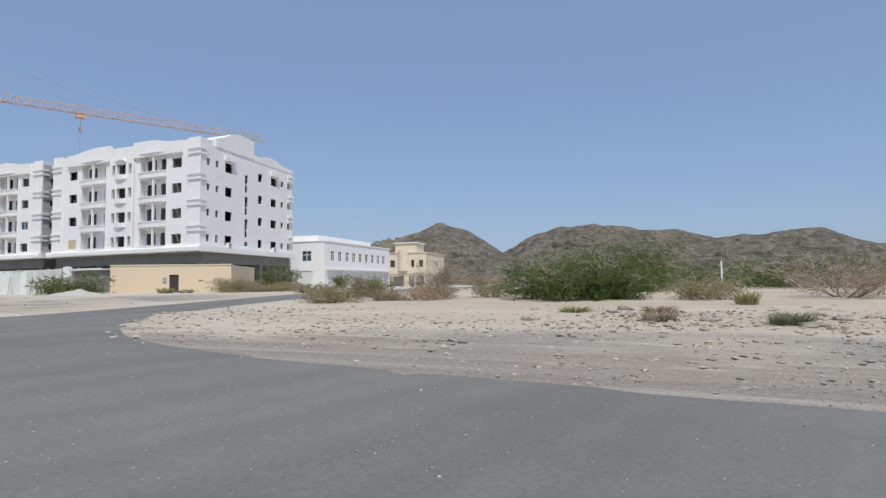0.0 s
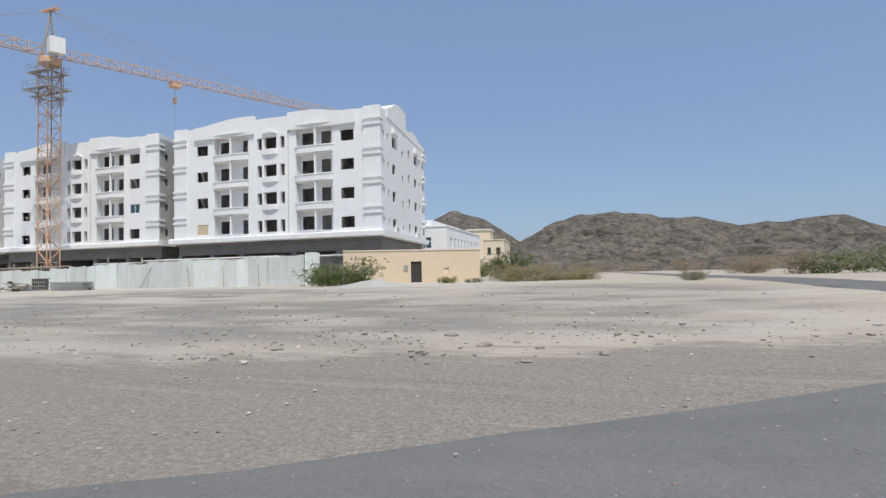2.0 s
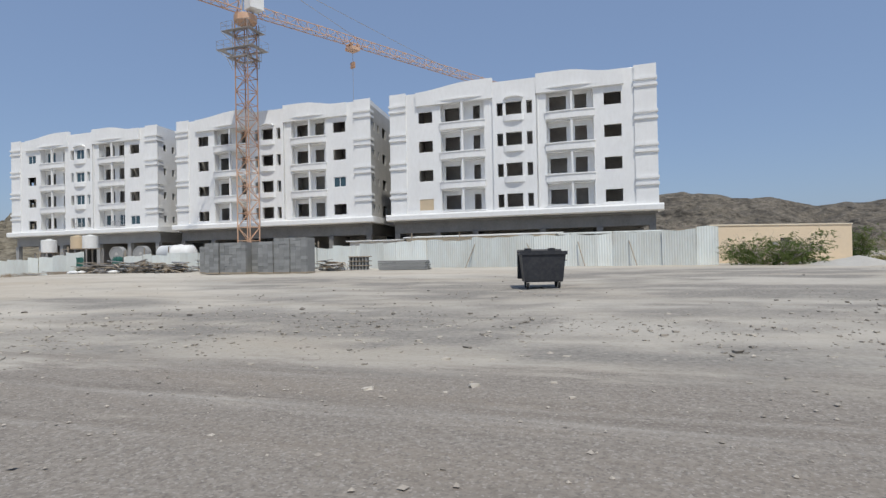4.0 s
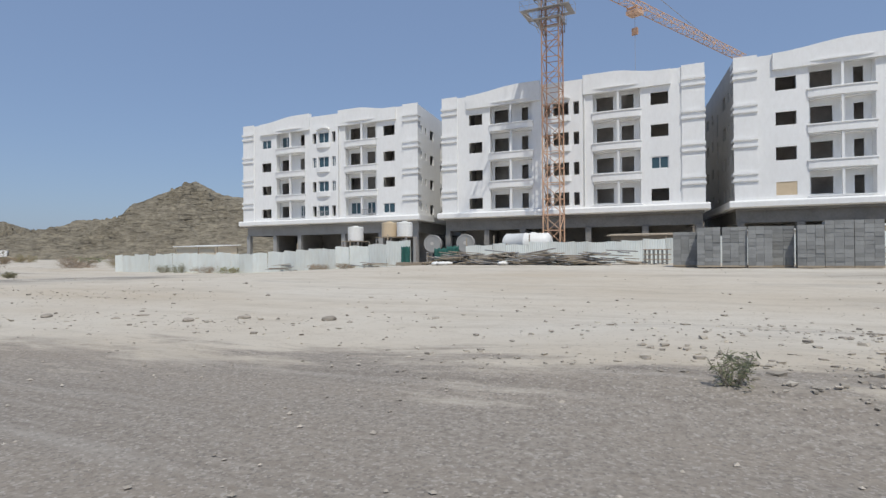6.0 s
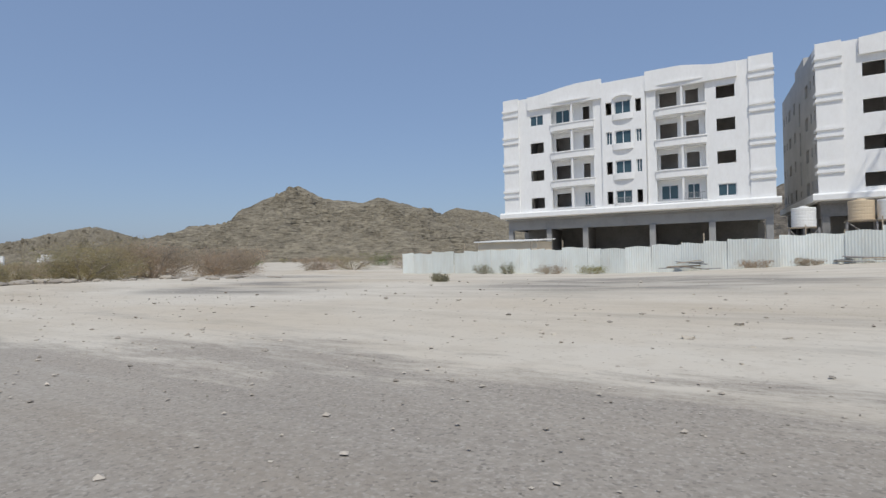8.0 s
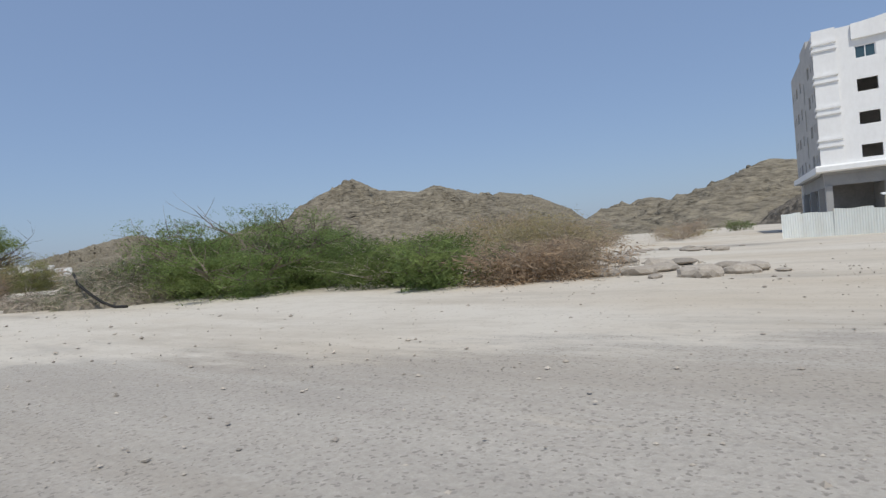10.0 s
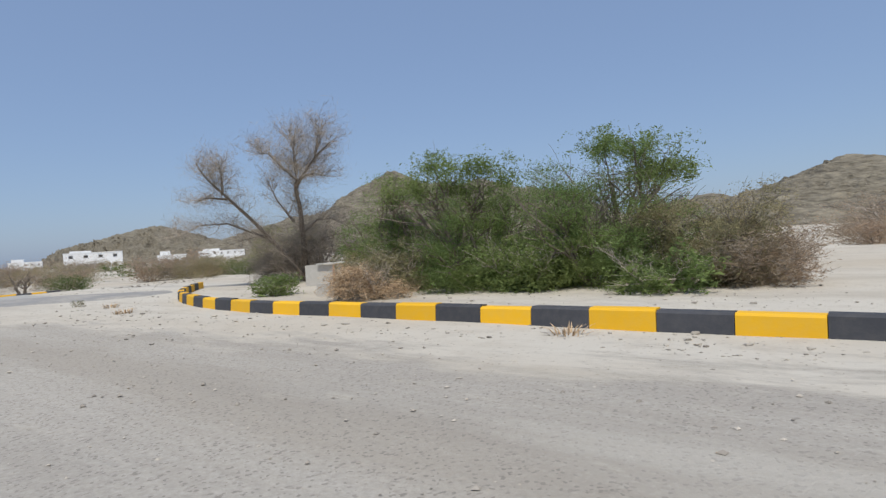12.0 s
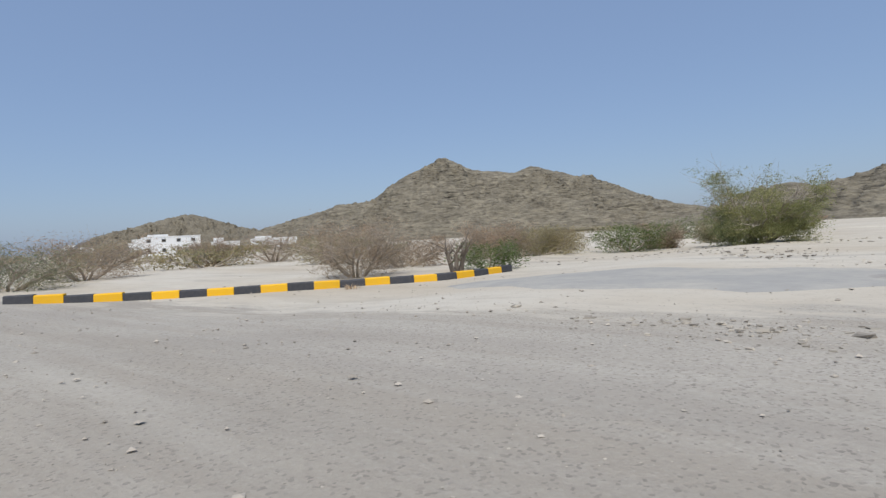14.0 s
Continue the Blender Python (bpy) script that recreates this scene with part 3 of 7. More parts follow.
# ---- roads ----
def junction_road():
    """Main road with a curved mouth into the side road, as one sheet."""
    v, f = [], []
    north_x = [4, 24, 31.0, 32.4, 33.5, 35.5, 37.0, 38.6, 40.4, 41.6, 42.6, 43.3, 43.7, 50.2, 50.4, 51.6, 54, 57, 60, 63, 66, 75, 90, 130]
    north_y = [-13.9, 0.6, 6.2, 7.35, 8.1, 9.75, 10.9, 12.3, 13.9, 15.3, 16.9, 18.6, 20.5, 20.5, 19.6, 18.3, 16.7, 15.5, 14.9, 14.5, 14.1, 13.2, 12.4, 11.5]
    xs = np.arange(4.4, 130, 0.4)
    top = np.interp(xs, north_x, north_y)
    top = np.convolve(np.pad(top, 2, "edge"), np.ones(5) / 5, "valid") + 0.12 * (fractal(xs / 1.3, xs * 0, 61) - 0.5)
    rows = 24
    for x, t in zip(xs, top):
        lo = -14.0
        for j in range(rows + 1):
            y = lo + (t - lo) * j / rows
            v.append((x, y, ground_z(x, y) + (0.06 if j < rows else 0.0)))
    for i in range(len(xs) - 1):
        for j in range(rows):
            a = i * (rows + 1) + j
            f.append((a, a + rows + 1, a + rows + 2, a + 1))
    ys = np.concatenate([np.arange(18.5, 60, 0.5), np.arange(60, 210, 2.0)])
    left = np.interp(ys, [18, 20, 22, 25, 30, 37, 50, 75, 105, 150, 210], [43.0, 43.7, 44.0, 43.9, 43.3, 42.2, 40.5, 37.2, 33.9, 27.6, 15.3])
    right = np.interp(ys, [18, 20, 22, 26, 30, 37, 50, 75, 105, 150, 210], [51.5, 50.3, 48.4, 47.6, 47.1, 46.0, 44.0, 40.4, 37.0, 30.6, 18])
    left = left + 0.25 * (fractal(ys / 1.5, ys * 0, 63) - 0.5)
    right = right + 0.25 * (fractal(ys / 1.5, ys * 0, 67) - 0.5)
    s = len(v)
    for y, a, b in zip(ys, left, right):
        for j in range(9):
            x = a + (b - a) * j / 8
            v.append((x, y, ground_z(x, y) + (0.056 if 0 < j < 8 else 0.0)))
    for i in range(len(ys) - 1):
        for j in range(8):
            a = s + i * 9 + j
            f.append((a, a + 1, a + 10, a + 9))
    me = bpy.data.meshes.new("road")
    me.from_pydata(v, [], f)
    me.materials.append(ASPHALT)
    me.polygons.foreach_set("use_smooth", [True] * len(me.polygons))
    tagged(new("road", me), "smooth dark grey asphalt road with a side road branching off", "road", kind="structure")


junction_road()
ribbon("road", [(-124.9, -5.0, 0.5, 0.5), (-126.2, -5.6, 2.0, 2.2), (-128.6, -7.0, 2.5, 2.7), (-131.0, -8.4, 1.9, 2.2), (-132.4, -9.2, 0.6, 0.7)], OLDROAD, "worn grey asphalt patch where a side road joins", lift=0.012, ragged=0.5, step=0.35)
ribbon("road", [(-131.4, -8.2, 0.8, 0.8), (-133.5, -8.0, 2.5, 2.3), (-136.5, -7.9, 2.9, 2.6), (-139.0, -7.7, 2.3, 2.2), (-141.2, -7.5, 0.6, 0.6)], DUSTROAD, "dust-covered pale asphalt at the junction", lift=0.0, ragged=0.9, step=0.35)

# ---- apartment blocks under construction ----
W_BLD, D_BLD, FLOOR, TOP = 27.9, 22.0, 3.2, 17.3
SKEW, RECESS = 0.16, 0.9
LOGGIAS = ((5.9, 10.8, 8.4, (6.25, 7.95), (9.5, 10.25)), (17.4, 22.1, 19.95, (17.75, 19.45), (20.3, 21.5)))


def grid_wall(m, us, zs, holes, y0, y1, axis="x", off=0.0):
    """A wall of thickness y0..y1 with rectangular holes (u0, u1, z0, z1), in one piece."""
    uc = sorted({*us, *(h[0] for h in holes), *(h[1] for h in holes)})
    zc = sorted({*zs, *(h[2] for h in holes), *(h[3] for h in holes)})
    s, nu, nz = len(m.v), len(uc), len(zc)
    for y in (y0, y1):
        for z in zc:
            for u in uc:
                m.v.append((u, y, z) if axis == "x" else (off + y, u, z))

    def solid(i, k):
        if not (0 <= i < nu - 1 and 0 <= k < nz - 1):
            return False
        cu, cz = (uc[i] + uc[i + 1]) / 2, (zc[k] + zc[k + 1]) / 2
        return not any(h[0] < cu < h[1] and h[2] < cz < h[3] for h in holes)

    def at(i, k, back):
        return s + back * nu * nz + k * nu + i

    for k in range(nz - 1):
        for i in range(nu - 1):
            if not solid(i, k):
                continue
            m.f.append((at(i, k, 0), at(i + 1, k, 0), at(i + 1, k + 1, 0), at(i, k + 1, 0)))
            m.f.append((at(i, k, 1), at(i, k + 1, 1), at(i + 1, k + 1, 1), at(i + 1, k, 1)))
            if not solid(i - 1, k):
                m.f.append((at(i, k, 0), at(i, k + 1, 0), at(i, k + 1, 1), at(i, k, 1)))
            if not solid(i + 1, k):
                m.f.append((at(i + 1, k, 0), at(i + 1, k, 1), at(i + 1, k + 1, 1), at(i + 1, k + 1, 0)))
            if not solid(i, k - 1):
                m.f.append((at(i, k, 0), at(i, k, 1), at(i + 1, k, 1), at(i + 1, k, 0)))
            if not solid(i, k + 1):
                m.f.append((at(i, k + 1, 0), at(i + 1, k + 1, 0), at(i + 1, k + 1, 1), at(i, k + 1, 1)))
    return m


def parapet_top(u0, u1, low, high, y0, y1, rise_at, fall_at):
    """A raised parapet with a sweeping top."""
    n = 18
    poly = [(u0, low - 1.5)]
    for i in range(n + 1):
        t = i / n
        u = u0 + (u1 - u0) * t
        s = float(smooth_step(rise_at[0], rise_at[1], t) * smooth_step(fall_at[1], fall_at[0], t))
        poly.append((u, low + (high - low) * s))
    poly.append((u1, low - 1.5))
    return Mesh().prism(poly[::-1], "y", y0, y1)


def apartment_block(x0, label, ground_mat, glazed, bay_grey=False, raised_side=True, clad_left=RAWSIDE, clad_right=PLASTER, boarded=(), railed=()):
    b = thing("apartment_building", label, "building", "apartment blocks under construction", (x0, 60.0, 0))
    tops = [TOP - FLOOR * k for k in range(4)]
    holes = []
    for t in tops:
        holes += [(3.3, 4.95, t - 1.22, t), (23.1, 24.75, t - 1.22, t)]
        holes += [(l[0], l[1], t - 1.58, t + 0.87) for l in LOGGIAS]
    bay_holes = []
    for t in tops:
        bay_holes += [(12.25, 12.9, t - 1.3, t + 0.05), (13.2, 14.9, t - 1.3, t + 0.1), (15.4, 16.0, t - 1.3, t + 0.05)]
    roof, low_roof = 19.45, 19.0
    part("wall", grid_wall(Mesh(), (0, 11.8), (5.4, roof), [h for h in holes if h[1] < 11.8], 0, 0.25), PLASTER, b)
    part("wall", grid_wall(Mesh(), (16.4, W_BLD), (5.4, roof), [h for h in holes if h[0] > 16.4], 0, 0.25), PLASTER, b)
    bay = part("bay", grid_wall(Mesh(), (11.8, 16.4), (5.4, 19.6), bay_holes, -0.22, 0.25), CEMENT if bay_grey else PLASTER, b, "grey unpainted bay" if bay_grey else "")
    side_holes = []
    for t in tops:
        side_holes += [(1.25, 1.8, t - 1.0, t - 0.1), (2.95, 3.5, t - 1.0, t - 0.1), (4.87, 6.35, t - 1.25, t), (12.4, 13.45, t - 1.2, t), (15.7, 17.25, t - 1.2, t), (18.5, 19.2, t - 1.0, t - 0.1), (20.4, 21.1, t - 1.0, t - 0.1)]
    for z0, z1 in ((14.04, 16.49), (10.95, 13.45), (7.83, 10.34), (6.6, 7.2)):
        side_holes.append((9.2, 9.95, z0, z1))
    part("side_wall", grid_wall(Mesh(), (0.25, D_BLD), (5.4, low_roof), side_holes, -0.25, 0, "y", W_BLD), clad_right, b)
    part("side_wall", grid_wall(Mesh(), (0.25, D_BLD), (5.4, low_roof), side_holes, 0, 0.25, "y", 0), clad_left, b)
    part("rear_wall", Mesh().box(0.25, W_BLD - 0.25, D_BLD - 0.25, D_BLD, 0.0, low_roof), PLASTER, b)
    # floors, rooms
    for k in range(5):
        part("floor_slab", Mesh().box(0.25, W_BLD - 0.25, 1.2 if k < 4 else 0.25, D_BLD - 0.25, 5.5 + FLOOR * k, 5.7 + FLOOR * k), INNER, b)
    part("partition", Mesh().box(0.25, W_BLD - 0.25, 3.6, 3.75, 5.7, 18.3), INNER, b)
    for u in (3.0, 5.6, 11.2, 16.8, 22.6, 25.6):
        part("partition", Mesh().box(u, u + 0.15, 1.2, 3.59, 5.7, 18.3), INNER, b)
    # recessed balconies
    for u0, u1, post, win, door in LOGGIAS:
        for k, t in enumerate(tops):
            rec = grid_wall(Mesh(), (u0 - 0.14, u1 + 0.14), (t - 1.72, t + 1.02), [(*win, t - 1.15, t + 0.36), (*door, t - 1.55, t + 0.36)], RECESS, RECESS + 0.15)
            part("balcony_sleeve", Mesh().ring(u0, u1, t - 1.6, t + 0.9, 0.14, 0.253, RECESS - 0.003), PLASTER, b)
            part("balcony_recess", rec, PLASTER, b)
            n = 10
            front = [(u0 - 0.1 + (u1 - u0 + 0.2) * i / n, -0.12 - 0.22 * math.sin(math.pi * i / n) ** 0.5) for i in range(n + 1)]
            bal = Mesh().prism(front + [(u1 + 0.1, -0.003), (u0 - 0.1, -0.003)], "z", t - 2.18, t - 1.5)
            lip = [(u0 - 0.16 + (u1 - u0 + 0.32) * i / n, -0.18 - 0.24 * math.sin(math.pi * i / n) ** 0.5) for i in range(n + 1)]
            bal.prism(lip + [(u1 + 0.16, -0.004), (u0 - 0.16, -0.004)], "z", t - 1.5, t - 1.38)
            part("balcony", bal, PLASTER, b)
            part("post", Mesh().box(post - 0.1, post + 0.1, -0.22, 0.05, t - 1.5, t + 0.98), PLASTER, b)
        hood = [(u0 - 0.3 + (u1 - u0 + 0.6) * i / 10, -0.2 - 0.26 * math.sin(math.pi * i / 10) ** 0.5) for i in range(11)]
        part("hood", Mesh().prism(hood + [(u1 + 0.3, -0.003), (u0 - 0.3, -0.003)], "z", TOP + 0.98, TOP + 1.12), PLASTER, b)
    for t in tops:
        sill = [(12.95 + 2.2 * i / 10, -0.26 - 0.24 * math.sin(math.pi * i / 10) ** 0.6) for i in range(11)]
        part("sill", Mesh().prism(sill + [(15.15, -0.223), (12.95, -0.223)], "z", t - 1.95, t - 1.32), bay.data.materials[0], b)
    arch = [(13.0 + 2.1 * i / 12, TOP + 0.4 + 0.36 * math.sin(math.pi * i / 12) ** 0.5) for i in range(13)]
    arch += [(15.0 - 1.9 * i / 12, TOP + 0.32 + 0.26 * math.sin(math.pi * (12 - i) / 12) ** 0.5) for i in range(13)]
    part("arched_hood", Mesh().prism(arch[::-1], "y", -0.5, -0.222), bay.data.materials[0], b)
    part("downpipe", Mesh().tube((16.55, -0.08, 6.1), (16.55, -0.08, 19.4), 0.06), PLASTER, b)
    # corner piers with their bands
    for u0, u1 in ((0.0, 1.85), (W_BLD - 1.95, W_BLD)):
        part("corner_pier", Mesh().box(u0 - (0.12 if u0 == 0 else 0), u1 + (0.12 if u0 else 0), -0.12, -0.003, 6.1, 19.6), PLASTER, b)
        for t in tops:
            for z in (t + 0.75, t + 0.12):
                m = Mesh()
                e0, e1 = (u0 - 0.2, u1 + 0.02) if u0 == 0 else (u0 - 0.02, u1 + 0.2)
                m.prism([(-0.28, z + 0.32), (-0.28, z + 0.1), (-0.13, z), (-0.123, z), (-0.123, z + 0.32)], "x", e0, e1)
                xo = W_BLD + 0.002 if u0 else -0.2
                m.box(xo + 0.0, xo + 0.198, -0.12, 1.0, z + 0.06, z + 0.32)
                part("band", m, PLASTER, b)
    for t in tops:
        for z in (t + 0.75, t + 0.12):
            part("band", Mesh().box(W_BLD + 0.002, W_BLD + 0.3, D_BLD - 1.5, D_BLD, z + 0.04, z + 0.32), PLASTER, b)
    # roof line
    part("parapet", parapet_top(3.1, 11.8, 19.47, 20.1, -0.3, 0.24, (0.0, 0.75), (1.2, 1.3)), PLASTER, b)
    part("parapet", parapet_top(16.42, 25.0, 19.42, 19.95, -0.3, 0.24, (-0.3, -0.1), (0.35, 0.85)), PLASTER, b)
    for u in (0.0, W_BLD - 0.25):
        part("parapet", Mesh().box(u, u + 0.25, 0.253, 2.28, low_roof, 19.55), PLASTER, b)
    if not raised_side:
        part("stair_tower", Mesh().box(0.3, 5.5, 8.5, 14.0, low_roof, 21.0), RAWSIDE, b)
        part("parapet", Mesh().box(W_BLD - 0.25, W_BLD, 2.3, D_BLD, low_roof, 19.55), PLASTER, b)
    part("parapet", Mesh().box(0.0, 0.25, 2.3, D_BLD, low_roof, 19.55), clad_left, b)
    if raised_side:
        part("stair_tower", Mesh().prism([(2.9, low_roof), (2.9, 20.0), (4.6, 20.6), (6.2, 21.4), (8.0, 21.75), (11.2, 21.6), (11.2, low_roof)][::-1], "x", W_BLD - 4.5, W_BLD + 0.1), PLASTER, b)
        part("parapet", Mesh().prism([(11.25, 18.9), (11.25, 19.7), (12.6, 19.65), (14.6, 20.15), (16.8, 20.1), (18.6, 19.6), (D_BLD, 19.45), (D_BLD, 18.9)], "x", W_BLD - 0.26, W_BLD + 0.06), PLASTER, b)
        part("window_hood", Mesh().box(W_BLD + 0.001, W_BLD + 0.4, 4.6, 6.7, TOP + 0.25, TOP + 0.85), PLASTER, b)
        part("window_hood", Mesh().box(W_BLD + 0.001, W_BLD + 0.4, 15.4, 17.6, TOP + 0.2, TOP + 0.8), PLASTER, b)
    # ledge over the ground floor
    led = Mesh().prism([(-0.62, 5.95), (-0.62, 5.5), (-0.4, 5.4), (0.0, 5.4), (0.0, 6.1), (-0.5, 6.1)], "x", -0.55, W_BLD + 0.55)
    led.box(W_BLD, W_BLD + 0.55, 0.0, D_BLD, 5.42, 6.08).box(-0.55, 0.0, 0.0, D_BLD, 5.42, 6.08)
    part("ledge", led, PLASTER, b)
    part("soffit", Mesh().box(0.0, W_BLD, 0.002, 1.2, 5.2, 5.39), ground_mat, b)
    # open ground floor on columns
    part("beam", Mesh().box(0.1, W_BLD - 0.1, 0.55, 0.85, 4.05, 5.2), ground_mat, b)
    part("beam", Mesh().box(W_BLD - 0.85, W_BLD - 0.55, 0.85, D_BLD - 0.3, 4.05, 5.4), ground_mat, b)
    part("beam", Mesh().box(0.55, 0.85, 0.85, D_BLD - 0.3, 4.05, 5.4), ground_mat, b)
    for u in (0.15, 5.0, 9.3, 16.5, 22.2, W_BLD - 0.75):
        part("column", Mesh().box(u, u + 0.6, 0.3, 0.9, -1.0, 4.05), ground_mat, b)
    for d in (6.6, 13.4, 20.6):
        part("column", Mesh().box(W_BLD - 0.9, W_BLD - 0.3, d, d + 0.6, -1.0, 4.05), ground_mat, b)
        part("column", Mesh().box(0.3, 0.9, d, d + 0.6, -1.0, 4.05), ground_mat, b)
    part("shop_partition", Mesh().box(0.9, W_BLD - 0.9, 6.5, 6.7, -1.0, 5.4), BARE, b)
    for u in (5.2, 9.5, 16.7, 22.4):
        part("shop_partition", Mesh().box(u, u + 0.2, 0.95, 6.49, -1.0, 4.1), BARE, b)
    for u0, u1, k in boarded:
        part("plywood_board", Mesh().box(u0, u1, 0.05, 0.08, tops[k] - 1.22, tops[k]), TAN_P, b, "tan plywood sheet closing a window")
    for u0, u1, k, y in railed:
        rail = Mesh().box(u0, u1, y, y + 0.04, tops[k] - 0.72, tops[k] - 0.67)
        for i in range(int((u1 - u0) / 0.16)):
            rail.box(u0 + 0.16 * i, u0 + 0.16 * i + 0.025, y + 0.01, y + 0.03, tops[k] - 1.49, tops[k] - 0.67)
        part("railing", rail, STEEL, b, "thin dark metal railing")
    # panes where windows are in
    for u0, u1, k, kind in glazed:
        t = tops[k]
        y = RECESS + 0.04 if kind == "door" else 0.1
        z0, z1 = (t - 1.15, t + 0.36) if kind == "door" else (t - 1.22, t)
        if kind == "bay":
            y, z0, z1 = -0.05, t - 1.3, t + 0.1
        w = new("window")
        w.parent = b
        fr = Mesh()
        for p in (u0, (u0 + u1) / 2 - 0.04, u1 - 0.08):
            fr.box(p, p + 0.08, y, y + 0.07, z0, z1)
        fr.box(u0, u1, y + 0.001, y + 0.069, z0, z0 + 0.08).box(u0, u1, y + 0.001, y + 0.069, z1 - 0.08, z1)
        part("frame", fr, FRAME, w)
        part("pane", Mesh().box(u0 + 0.02, u1 - 0.02, y + 0.025, y + 0.045, z0 + 0.02, z1 - 0.02), PANE, w)
    # the plot is skewed: the sides run back at a slant
    for ob in b.children_recursive:
        if ob.data:
            for v in ob.data.vertices:
                v.co.x -= SKEW * max(0.0, v.co.y)
    return b


XA, XB, XC = -18.15, -48.75, -80.15
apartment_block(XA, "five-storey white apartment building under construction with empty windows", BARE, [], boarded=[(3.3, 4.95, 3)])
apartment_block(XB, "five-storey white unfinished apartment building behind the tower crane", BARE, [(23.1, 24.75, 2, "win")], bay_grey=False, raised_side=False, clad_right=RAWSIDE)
apartment_block(XC, "five-storey white apartment building with some blue windows fitted", CEMENT,
                [(3.3, 4.95, 0, "win"), (6.25, 7.95, 0, "door"), (13.2, 14.9, 0, "bay"), (13.2, 14.9, 1, "bay"), (13.2, 14.9, 2, "bay"), (13.2, 14.9, 3, "bay"), (12.25, 12.9, 1, "bay"), (15.4, 16.0, 1, "bay"), (15.4, 16.0, 2, "bay"), (17.75, 19.45, 3, "door"), (20.3, 21.5, 3, "door"), (23.1, 24.75, 3, "win"), (9.5, 10.25, 3, "door")], raised_side=False, railed=[(13.2, 15.0, 3, -0.5), (20.1, 22.0, 3, -0.4)])


# ---- tower crane ----
def lattice(m, p, q, w, bay, chord, brace, up=Vector((0, 0, 1)), tri=False):
    """Lattice boom from p to q, square or triangular section of width w."""
    p, q = Vector(p), Vector(q)
    d = (q - p).normalized()
    s = d.cross(up)
    s = s.normalized() if s.length > 1e-3 else Vector((1, 0, 0))
    u = s.cross(d).normalized()
    offs = [-s * w / 2 - u * w / 2, s * w / 2 - u * w / 2, s * w / 2 + u * w / 2, -s * w / 2 + u * w / 2] if not tri else [-s * w / 2, s * w / 2, u * w]
    n = max(1, round((q - p).length / bay))
    for o in offs:
        m.tube(p + o, q + o, chord, sides=5)
    k = len(offs)
    for i in range(n):
        a, b = p + (q - p) * i / n, p + (q - p) * (i + 1) / n
        for j in range(k):
            o1, o2 = offs[j], offs[(j + 1) % k]
            if (i + j) % 2:
                o1, o2 = o2, o1
            m.tube(a + o1, b + o2, brace, sides=4, caps=False)
            m.tube(a + offs[j], a + offs[(j + 1) % k], brace, sides=4, caps=False)
    return m


